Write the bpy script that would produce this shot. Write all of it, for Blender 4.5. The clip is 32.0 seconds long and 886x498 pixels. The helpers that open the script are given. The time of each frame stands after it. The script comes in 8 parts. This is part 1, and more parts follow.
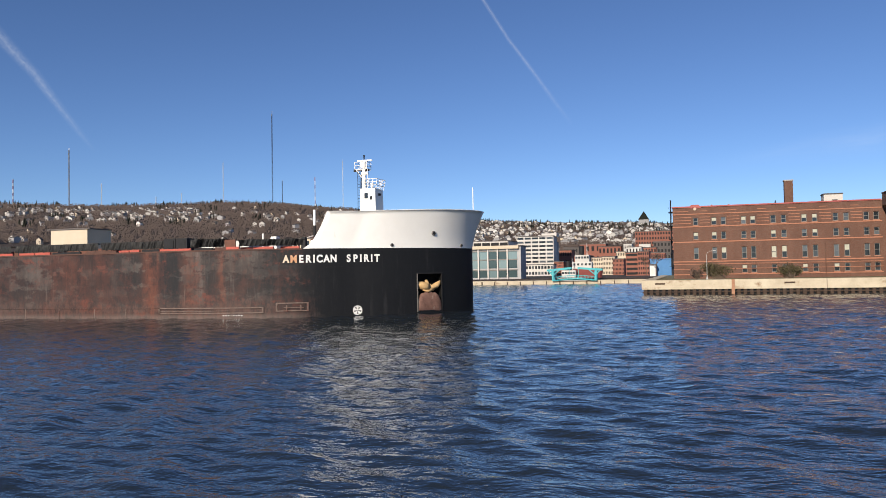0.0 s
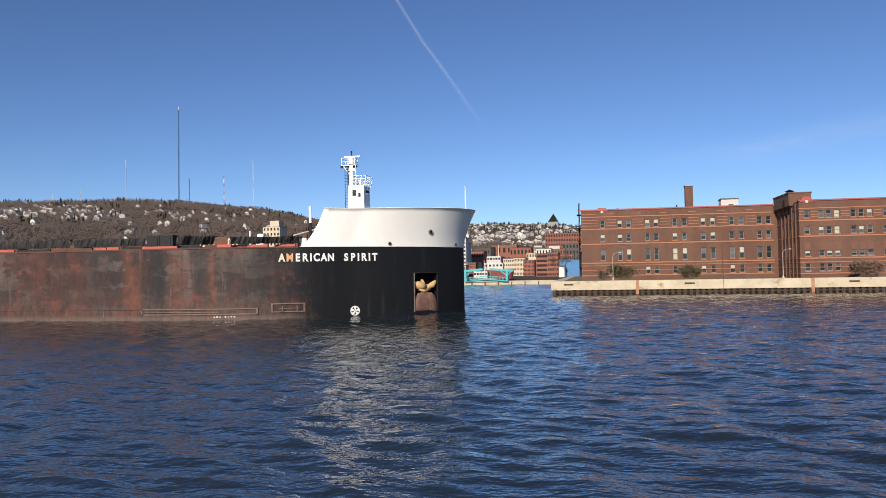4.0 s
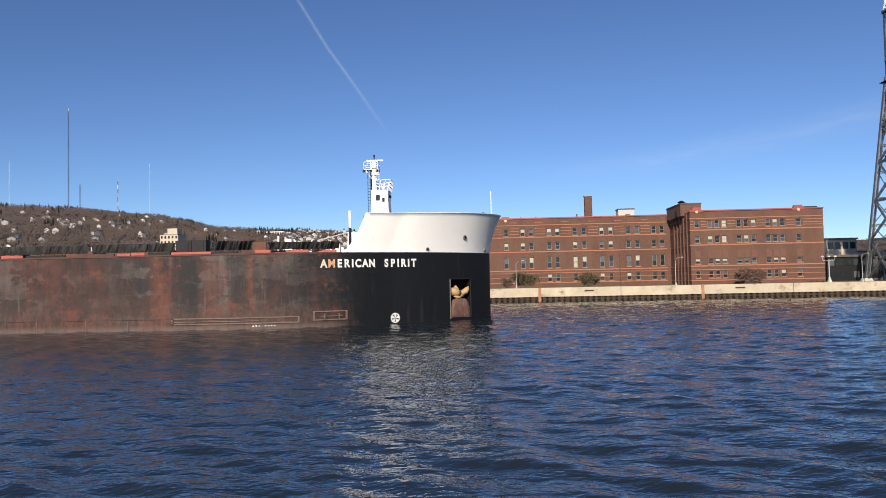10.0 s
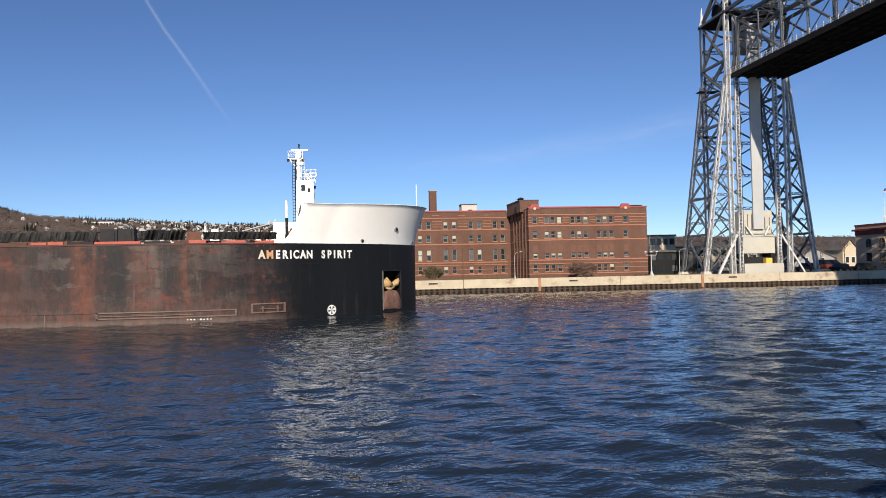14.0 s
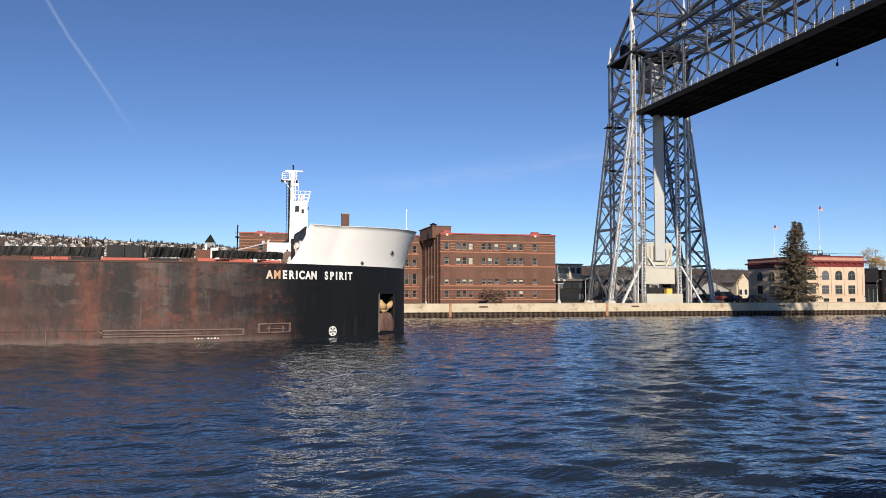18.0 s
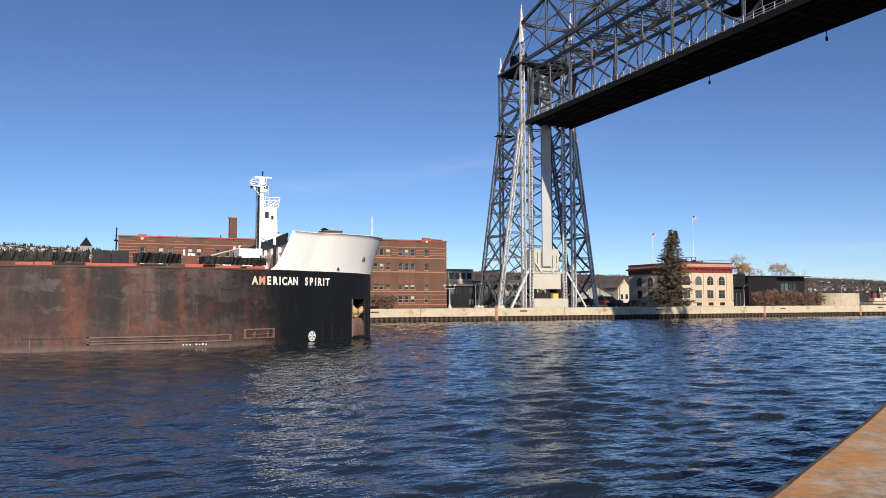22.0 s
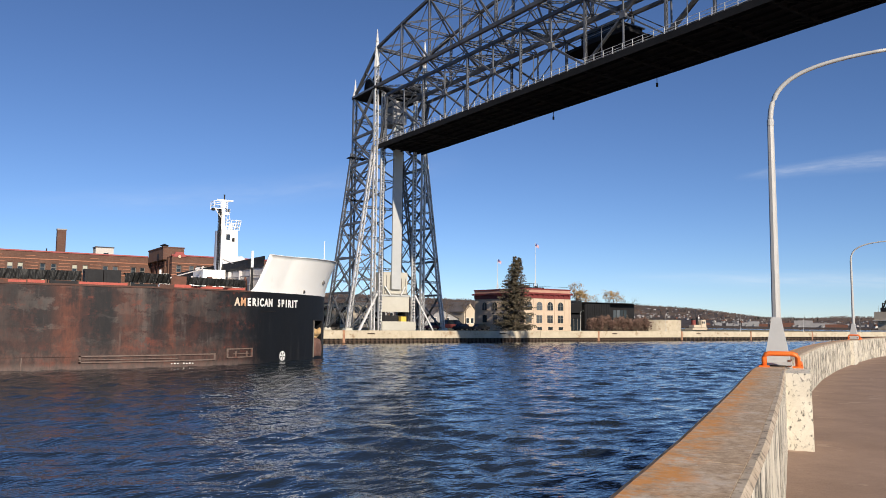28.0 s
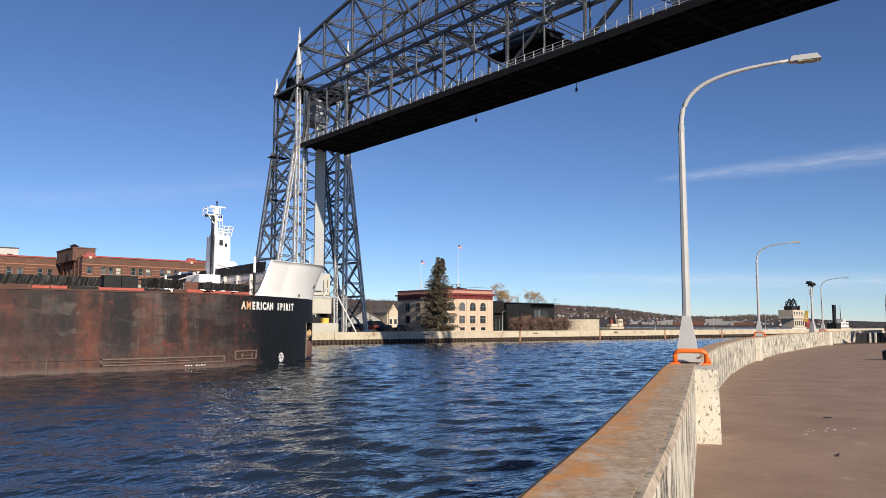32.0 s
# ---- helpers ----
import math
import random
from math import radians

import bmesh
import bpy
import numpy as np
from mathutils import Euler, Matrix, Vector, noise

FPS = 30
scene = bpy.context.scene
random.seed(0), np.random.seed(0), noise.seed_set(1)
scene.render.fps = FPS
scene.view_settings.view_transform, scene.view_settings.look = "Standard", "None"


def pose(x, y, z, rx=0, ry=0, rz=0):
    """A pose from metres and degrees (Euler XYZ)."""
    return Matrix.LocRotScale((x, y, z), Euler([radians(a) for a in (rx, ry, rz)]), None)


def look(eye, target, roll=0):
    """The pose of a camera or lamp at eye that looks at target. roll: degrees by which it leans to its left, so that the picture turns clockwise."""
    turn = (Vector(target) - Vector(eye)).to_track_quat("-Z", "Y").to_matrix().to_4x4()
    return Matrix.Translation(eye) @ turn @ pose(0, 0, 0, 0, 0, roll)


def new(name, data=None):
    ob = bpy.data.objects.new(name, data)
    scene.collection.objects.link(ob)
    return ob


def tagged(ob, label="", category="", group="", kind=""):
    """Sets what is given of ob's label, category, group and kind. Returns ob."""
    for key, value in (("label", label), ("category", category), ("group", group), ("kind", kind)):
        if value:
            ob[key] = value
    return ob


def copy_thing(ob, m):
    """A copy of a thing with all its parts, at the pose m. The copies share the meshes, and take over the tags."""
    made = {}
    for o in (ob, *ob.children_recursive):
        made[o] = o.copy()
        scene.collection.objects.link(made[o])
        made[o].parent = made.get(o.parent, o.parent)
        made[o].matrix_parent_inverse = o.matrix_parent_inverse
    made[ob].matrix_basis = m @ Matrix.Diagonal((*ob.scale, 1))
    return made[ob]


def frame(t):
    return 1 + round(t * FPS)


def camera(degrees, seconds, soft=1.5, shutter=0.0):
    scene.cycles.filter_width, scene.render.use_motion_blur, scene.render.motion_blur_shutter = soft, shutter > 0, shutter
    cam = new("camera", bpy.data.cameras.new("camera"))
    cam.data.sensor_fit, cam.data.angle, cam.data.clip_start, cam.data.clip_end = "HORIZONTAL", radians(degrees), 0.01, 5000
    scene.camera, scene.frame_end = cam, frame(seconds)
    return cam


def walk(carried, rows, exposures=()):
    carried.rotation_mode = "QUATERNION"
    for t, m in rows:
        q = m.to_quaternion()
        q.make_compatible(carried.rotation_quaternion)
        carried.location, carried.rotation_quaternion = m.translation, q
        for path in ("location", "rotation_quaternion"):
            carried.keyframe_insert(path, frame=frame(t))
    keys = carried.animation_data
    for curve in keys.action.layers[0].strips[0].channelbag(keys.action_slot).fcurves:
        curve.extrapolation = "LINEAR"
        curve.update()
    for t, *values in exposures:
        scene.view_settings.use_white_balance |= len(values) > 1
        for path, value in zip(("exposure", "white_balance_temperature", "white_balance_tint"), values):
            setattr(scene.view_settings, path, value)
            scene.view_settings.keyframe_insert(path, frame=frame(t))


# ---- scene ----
cam = camera(60.1, 32.0, 0.9)
# seconds, yaw, pitch, roll of a camera held by hand at one spot on the pier
PATH = [
    (0, 17.47, 1.82, -1.01), (0.5, 16.50, 1.55, -0.82), (1, 15.44, 1.48, -0.71), (1.5, 14.34, 1.47, -0.71),
    (2, 13.08, 1.48, -0.78), (2.5, 11.98, 1.50, -0.86), (3, 11.63, 1.65, -1.04), (3.5, 11.37, 1.72, -0.97),
    (5.5, 9.60, 1.98, -1.07), (6, 9.33, 2.05, -1.02), (6.5, 9.17, 2.14, -1.11), (7, 9.18, 2.02, -1.12),
    (7.5, 8.94, 2.05, -1.11), (8, 8.56, 2.04, -1.01), (8.5, 8.04, 2.07, -0.98), (9, 6.48, 2.05, -0.98),
    (9.5, 5.28, 2.03, -1.02), (10, 3.90, 2.28, -1.19), (10.5, 2.53, 2.42, -1.29), (11, 1.63, 2.39, -1.39),
    (11.5, 0.38, 1.96, -1.53), (12, 0.01, 1.88, -1.21), (12.5, -0.98, 1.90, -0.65), (13, -3.76, 1.51, -0.70),
    (13.5, -6.23, 1.51, -0.90), (14, -7.62, 1.56, -1.17), (14.5, -8.05, 1.43, -1.33), (15, -9.36, 1.53, -1.19),
    (15.5, -11.13, 1.73, -0.79), (17.5, -14.08, 3.02, -0.09), (18, -14.22, 3.33, 0.04), (18.5, -14.57, 3.58, 0.28),
    (19, -15.07, 3.71, 0.49), (19.5, -16.42, 3.55, 0.81), (20, -17.13, 3.03, 0.23), (20.5, -18.22, 3.23, -0.29),
    (21, -19.62, 3.60, -0.36), (21.5, -20.68, 3.75, -0.02), (22, -22.32, 3.72, -0.13), (22.5, -23.97, 3.85, 0.08),
    (23, -25.43, 4.20, 0.05), (23.5, -26.85, 4.27, -0.02), (24, -27.54, 4.29, -0.10), (24.5, -27.70, 4.33, -0.23),
    (26.5, -30.06, 4.67, 0.08), (27, -30.91, 4.83, 0.19), (27.5, -32.32, 5.21, 0.39), (28, -33.54, 5.44, 0.60),
    (28.5, -34.65, 5.39, 0.62), (29, -36.14, 5.47, 0.61), (29.5, -37.28, 5.60, 0.51), (30, -38.23, 5.60, 0.40),
    (30.5, -38.79, 5.54, 0.28), (31, -39.12, 5.43, 0.23), (31.5, -39.20, 5.39, 0.23), (32, -39.29, 5.54, 0.11),
]


def aim(t, yaw, pitch, roll):
    """The hand sways a few centimetres along the wall as the camera pans."""
    a, b = radians(yaw), radians(pitch)
    sway = 0.035 * max(-1.0, min(1.0, (t - 28.5) / 4))
    eye = Vector((sway * math.cos(a), sway * math.sin(a), 4.0))
    way = Vector((-math.sin(a) * math.cos(b), math.cos(a) * math.cos(b), math.sin(b)))
    return look(eye, eye + way, roll)


walk(cam, [(t, aim(t, yaw, pitch, roll)) for t, yaw, pitch, roll in PATH])

# ---- sky, sun and exposure ----
SUN = Vector((0.39, 2.1, -1.0)).normalized()
world = bpy.data.worlds.new("sky")
scene.world = world
world.use_nodes = True
wn = world.node_tree.nodes
sky = wn.new("ShaderNodeTexSky")
sky.sky_type = "NISHITA"
sky.sun_disc = False
sky.sun_elevation = math.asin(-SUN.z)
sky.sun_rotation = math.atan2(-SUN.x, -SUN.y)
sky.air_density, sky.dust_density, sky.ozone_density, sky.altitude = 0.75, 0.0, 4.0, 300
deep, tint = wn.new("ShaderNodeGamma"), wn.new("ShaderNodeMix")
deep.inputs[1].default_value = 1.08
tint.data_type, tint.blend_type = "RGBA", "MULTIPLY"
tint.inputs[0].default_value, tint.inputs[7].default_value = 1.0, (0.93, 0.95, 1.05, 1)
world.node_tree.links.new(sky.outputs[0], deep.inputs[0])
world.node_tree.links.new(deep.outputs[0], tint.inputs[6])
world.node_tree.links.new(tint.outputs[2], wn["Background"].inputs[0])
wn["Background"].inputs[1].default_value = 0.077
sun = new("sun", bpy.data.lights.new("sun", "SUN"))
sun.data.energy, sun.data.angle, sun.data.color = 5.0, radians(0.53), (1.0, 0.88, 0.73)
sun.matrix_world = look((0, -60, 90), Vector((0, -60, 90)) + SUN)
scene.view_settings.exposure = 0.18


# ---- materials ----
def tree(name, rough=0.6, metal=0.0):
    m = bpy.data.materials.new(name)
    m.use_nodes = True
    b = m.node_tree.nodes["Principled BSDF"]
    b.inputs["Roughness"].default_value, b.inputs["Metallic"].default_value = rough, metal
    return m, m.node_tree.nodes, m.node_tree.links, b


def noisy(nodes, links, coord, scale, detail=4.0, rough=0.6, stretch=(1, 1, 1)):
    mp, n = nodes.new("ShaderNodeMapping"), nodes.new("ShaderNodeTexNoise")
    mp.inputs["Scale"].default_value = stretch
    links.new(coord, mp.inputs[0])
    links.new(mp.outputs[0], n.inputs["Vector"])
    n.inputs["Scale"].default_value, n.inputs["Detail"].default_value, n.inputs["Roughness"].default_value = scale, detail, rough
    return n.outputs["Fac"]


def ramp(nodes, links, fac, stops):
    r = nodes.new("ShaderNodeValToRGB")
    while len(r.color_ramp.elements) < len(stops):
        r.color_ramp.elements.new(0.5)
    for e, (p, c) in zip(r.color_ramp.elements, stops):
        e.position, e.color = p, (*c, 1) if len(c) == 3 else c
    links.new(fac, r.inputs[0])
    return r.outputs[0]


def mix(nodes, links, fac, a, b, how="MIX"):
    m = nodes.new("ShaderNodeMix")
    m.data_type, m.blend_type = "RGBA", how
    for v, s in ((fac, m.inputs[0]), (a, m.inputs[6]), (b, m.inputs[7])):
        if isinstance(v, (int, float)):
            s.default_value = v
        elif isinstance(v, tuple):
            s.default_value = (*v, 1)
        else:
            links.new(v, s)
    return m.outputs[2]


def bump(nodes, links, b, height, strength, distance):
    n = nodes.new("ShaderNodeBump")
    n.inputs["Strength"].default_value, n.inputs["Distance"].default_value = strength, distance
    links.new(height, n.inputs["Height"])
    links.new(n.outputs[0], b.inputs["Normal"])
    return n


def math_node(nodes, links, how, a, b):
    n = nodes.new("ShaderNodeMath")
    n.operation = how
    for v, s in ((a, n.inputs[0]), (b, n.inputs[1])):
        if isinstance(v, (int, float)):
            s.default_value = v
        else:
            links.new(v, s)
    return n.outputs[0]


def surf(name, dark, light, scale=1.0, rough=0.7, metal=0.0, fine=None, relief=0.3, depth=0.02, stretch=(1, 1, 1), vary=0.0, stain=None, island=False):
    """Grain and large blotches between two colours, with fine relief; stain: (colour, scale, threshold, stretch)."""
    m, n, l, b = tree(name, rough, metal)
    c = n.new("ShaderNodeTexCoord").outputs["Object"]
    big = noisy(n, l, c, scale, 5, 0.65, stretch)
    small = noisy(n, l, c, fine or scale * 9, 3, 0.6)
    col = mix(n, l, ramp(n, l, big, [(0.3, (0, 0, 0)), (0.7, (1, 1, 1))]), dark, light)
    col = mix(n, l, 0.35, col, mix(n, l, small, dark, light), "MIX")
    if stain:
        sc, ss, th, st = stain
        col = mix(n, l, ramp(n, l, noisy(n, l, c, ss, 6, 0.7, st), [(th, (0, 0, 0)), (th + 0.14, (1, 1, 1))]), col, sc)
    if vary:
        info = n.new("ShaderNodeNewGeometry").outputs["Random Per Island"] if island else n.new("ShaderNodeObjectInfo").outputs["Random"]
        hs = n.new("ShaderNodeHueSaturation")
        l.new(math_node(n, l, "ADD", math_node(n, l, "MULTIPLY", info, vary * 2), 1 - vary), hs.inputs["Value"])
        l.new(col, hs.inputs["Color"])
        col = hs.outputs[0]
    l.new(col, b.inputs["Base Color"])
    if max(light) < 0.05 and rough > 0.4:
        b.inputs["Specular IOR Level"].default_value = 0.2
    bump(n, l, b, small, relief, depth)
    return m


def hull_paint():
    """Black paint round the bow; aft of it the plates are worn in tall fields of slate, pale grey and rust, washed brown near the water."""
    m, n, l, b = tree("hull_paint", 0.6)
    b.inputs["Specular IOR Level"].default_value = 0.25
    c = n.new("ShaderNodeTexCoord").outputs["Object"]
    sep = n.new("ShaderNodeSeparateXYZ")
    l.new(c, sep.inputs[0])
    x, z = sep.outputs[0], sep.outputs[2]

    def calc(how, p, q):
        return math_node(n, l, how, p, q)

    run = noisy(n, l, c, 1.0, 6, 0.7, (1.5, 0.3, 0.12))
    patch = noisy(n, l, c, 0.42, 6, 0.7, (1, 1, 1.1))
    grain = noisy(n, l, c, 2.6, 6, 0.75, (1, 1, 0.5))
    wide = noisy(n, l, c, 0.6, 5, 0.65, (0.35, 0.3, 1.5))
    # fields along the side: red how dark, green how pale, blue how rusty
    jag = calc("ADD", calc("MULTIPLY", calc("SUBTRACT", run, 0.5), 1.3), calc("MULTIPLY", calc("SUBTRACT", patch, 0.5), 1.5))
    along = calc("DIVIDE", calc("SUBTRACT", calc("SUBTRACT", jag, x), 12.0), 60.0)
    fields = ramp(n, l, along, [((at - 12) / 60, col) for at, col in (
        (12, (0.9, 0, 0)), (16, (0.7, 0.1, 0.02)), (17.8, (0.3, 0.45, 0.12)), (20.2, (0.25, 0.45, 0.2)), (20.6, (0.1, 0.15, 0.75)), (21.3, (0.75, 0.2, 0.1)), (22.3, (0.6, 0.2, 0.05)),
        (22.9, (0.1, 0.8, 0.2)), (24.1, (0.1, 0.5, 0.5)), (25.1, (0.2, 0.6, 0.2)), (25.6, (0.95, 0, 0)), (27.5, (0.85, 0.05, 0.05)), (28.5, (0.1, 0.1, 0.9)), (29.2, (0.1, 0.3, 0.5)), (30.2, (0.25, 0.5, 0.05)),
        (34, (0.75, 0.15, 0.2)), (39, (0.65, 0.25, 0.35)), (43, (0.2, 0.7, 0.15)), (47, (0.6, 0.2, 0.1)), (54, (0.3, 0.5, 0.4)), (63, (0.6, 0.2, 0.3)))])
    part_rgb = n.new("ShaderNodeSeparateColor")
    l.new(fields, part_rgb.inputs[0])
    dark, pale, rusty = part_rgb.outputs[0], part_rgb.outputs[1], part_rgb.outputs[2]
    # the lower strake is washed more evenly
    ragged = calc("ADD", z, calc("MULTIPLY", calc("SUBTRACT", patch, 0.5), 2.4))
    high = ramp(n, l, calc("DIVIDE", ragged, 7.0), [(0.14, (0.12, 0.12, 0.12)), (0.3, (0.75, 0.75, 0.75)), (0.5, (1, 1, 1))])
    old = mix(n, l, ramp(n, l, calc("ADD", calc("MULTIPLY", patch, 0.6), calc("MULTIPLY", grain, 0.4)), [(0.38, (0, 0, 0)), (0.62, (1, 1, 1))]), (0.036, 0.032, 0.031), (0.084, 0.075, 0.069))
    streak = ramp(n, l, calc("ADD", calc("MULTIPLY", run, 0.5), calc("MULTIPLY", patch, 0.5)), [(0.42, (0.1, 0.1, 0.1)), (0.58, (1, 1, 1))])
    old = mix(n, l, calc("MULTIPLY", calc("MULTIPLY", pale, high), streak), old, (0.108, 0.104, 0.098))
    old = mix(n, l, calc("MULTIPLY", calc("MULTIPLY", dark, high), ramp(n, l, calc("ADD", patch, calc("MULTIPLY", run, 0.5)), [(0.74, (1, 1, 1)), (0.98, (0.45, 0.45, 0.45))])), old, (0.011, 0.012, 0.015))
    # single plates that kept more of their black paint
    wander = n.new("ShaderNodeVectorMath")
    wander.operation = "ADD"
    turn = n.new("ShaderNodeMapping")
    turn.inputs["Rotation"].default_value = (radians(90), 0, 0)
    l.new(c, turn.inputs[0])
    l.new(turn.outputs[0], wander.inputs[0])
    l.new(mix(n, l, 0.5, patch, run), wander.inputs[1])
    kept = n.new("ShaderNodeTexBrick")
    l.new(wander.outputs[0], kept.inputs["Vector"])
    for key, v in (("Color1", (0, 0, 0, 1)), ("Color2", (1, 1, 1, 1)), ("Mortar", (0, 0, 0, 1)), ("Scale", 1.0), ("Mortar Size", 0.5), ("Mortar Smooth", 1.0), ("Brick Width", 2.6), ("Row Height", 2.1)):
        kept.inputs[key].default_value = v
    old = mix(n, l, calc("MULTIPLY", calc("MULTIPLY", ramp(n, l, kept.outputs["Color"], [(0.5, (0, 0, 0)), (0.85, (0.75, 0.75, 0.75))]), high), ramp(n, l, grain, [(0.35, (0.5, 0.5, 0.5)), (0.55, (1, 1, 1))])), old, (0.013, 0.014, 0.016))
    level = ramp(n, l, wide, [(0.52, (0, 0, 0)), (0.62, (0.75, 0.75, 0.75))])
    blotch = ramp(n, l, noisy(n, l, c, 0.6, 8, 0.8, (1, 1, 0.8)), [(0.49, (0, 0, 0)), (0.57, (0.9, 0.9, 0.9))])
    old = mix(n, l, calc("MULTIPLY", level, blotch), old, (0.18, 0.05, 0.033))
    scuff = ramp(n, l, noisy(n, l, c, 0.9, 8, 0.8, (1, 1, 0.55)), [(0.52, (0, 0, 0)), (0.72, (0.55, 0.55, 0.55))])
    old = mix(n, l, scuff, old, (0.022, 0.021, 0.022))
    # broad scabs of old black paint
    scab = ramp(n, l, noisy(n, l, c, 0.5, 8, 0.72, (0.5, 0.4, 1.0)), [(0.485, (0, 0, 0)), (0.525, (0.92, 0.92, 0.92))])
    old = mix(n, l, calc("MULTIPLY", scab, high), old, mix(n, l, grain, (0.008, 0.009, 0.012), (0.024, 0.023, 0.024)))
    drip = ramp(n, l, noisy(n, l, c, 2.2, 5, 0.7, (1.6, 0.3, 0.13)), [(0.57, (0, 0, 0)), (0.7, (0.7, 0.7, 0.7))])
    old = mix(n, l, calc("MULTIPLY", drip, calc("ADD", 0.03, pale)), old, (0.15, 0.142, 0.132))
    old = mix(n, l, calc("MULTIPLY", blotch, 0.25), old, (0.12, 0.042, 0.03))
    old = mix(n, l, calc("MULTIPLY", rusty, ramp(n, l, calc("ADD", calc("MULTIPLY", grain, 0.5), calc("MULTIPLY", run, 0.5)), [(0.38, (0.15, 0.15, 0.15)), (0.58, (0.9, 0.9, 0.9))])), old, (0.17, 0.056, 0.032))
    low = ramp(n, l, calc("DIVIDE", ragged, 7.0), [(0.06, (0.75, 0.75, 0.75)), (0.34, (0, 0, 0))])
    old = mix(n, l, calc("MULTIPLY", low, 0.72), old, mix(n, l, ramp(n, l, grain, [(0.4, (0, 0, 0)), (0.6, (1, 1, 1))]), (0.028, 0.015, 0.013), (0.115, 0.046, 0.034)))
    salt = ramp(n, l, calc("ADD", z, calc("MULTIPLY", grain, 0.7)), [(0.55, (1, 1, 1)), (0.9, (0, 0, 0))])
    old = mix(n, l, calc("MULTIPLY", salt, calc("MULTIPLY", grain, 0.6)), old, (0.2, 0.17, 0.15))
    # faint plate edges
    lap = n.new("ShaderNodeTexBrick")
    mp = n.new("ShaderNodeMapping")
    mp.inputs["Rotation"].default_value = (radians(90), 0, 0)
    l.new(c, mp.inputs[0])
    l.new(mp.outputs[0], lap.inputs["Vector"])
    for key, v in (("Color1", (0, 0, 0, 1)), ("Color2", (0, 0, 0, 1)), ("Mortar", (1, 1, 1, 1)), ("Scale", 1.0), ("Mortar Size", 0.03), ("Mortar Smooth", 0.9), ("Brick Width", 7.4), ("Row Height", 3.4)):
        lap.inputs[key].default_value = v
    old = mix(n, l, calc("MULTIPLY", lap.outputs["Color"], 0.4), old, (0.03, 0.024, 0.022))
    black = mix(n, l, ramp(n, l, run, [(0.55, (0, 0, 0)), (0.85, (1, 1, 1))]), mix(n, l, grain, (0.004, 0.005, 0.007), (0.011, 0.012, 0.014)), (0.034, 0.034, 0.036))
    edge = calc("ADD", calc("MULTIPLY", calc("ADD", x, 15.6), 0.2), calc("MULTIPLY", calc("SUBTRACT", calc("ADD", grain, calc("MULTIPLY", run, 0.7)), 0.85), 1.1))
    l.new(mix(n, l, ramp(n, l, edge, [(0.3, (0, 0, 0)), (0.75, (1, 1, 1))]), old, black), b.inputs["Base Color"])
    bump(n, l, b, mix(n, l, 0.5, grain, patch), 0.35, 0.05)
    return m


def brick_wall(name, a, b2, mortar):
    m, n, l, b = tree(name, 0.85)
    c = n.new("ShaderNodeTexCoord").outputs["Object"]
    mp = n.new("ShaderNodeMapping")
    mp.inputs["Rotation"].default_value = (radians(90), 0, 0)
    l.new(c, mp.inputs[0])
    t = n.new("ShaderNodeTexBrick")
    l.new(mp.outputs[0], t.inputs["Vector"])
    t.inputs["Color1"].default_value, t.inputs["Color2"].default_value, t.inputs["Mortar"].default_value = (*a, 1), (*b2, 1), (*mortar, 1)
    for key, v in (("Scale", 1.0), ("Mortar Size", 0.01), ("Brick Width", 0.22), ("Row Height", 0.075)):
        t.inputs[key].default_value = v
    dirt = noisy(n, l, c, 0.35, 5, 0.65, (1, 1, 0.4))
    l.new(mix(n, l, ramp(n, l, dirt, [(0.4, (0, 0, 0)), (0.75, (0.55, 0.55, 0.55))]), t.outputs["Color"], tuple(v * 0.55 for v in a)), b.inputs["Base Color"])
    bump(n, l, b, t.outputs["Fac"], 0.2, 0.01).invert = True
    return m


def water_surface():
    m, n, l, b = tree("harbour_water", 0.05)
    b.inputs["IOR"].default_value = 1.55
    c = n.new("ShaderNodeTexCoord").outputs["Object"]
    murk = noisy(n, l, c, 0.02, 3)
    l.new(mix(n, l, murk, (0.011, 0.0165, 0.022), (0.019, 0.026, 0.033)), b.inputs["Base Color"])
    w1 = noisy(n, l, c, 2.2, 3, 0.5, (0.6, 1.0, 1))
    w2 = noisy(n, l, c, 7.0, 2, 0.5, (0.6, 0.9, 1))
    bump(n, l, b, mix(n, l, 0.2, w1, w2), 1.0, 0.1)
    return m


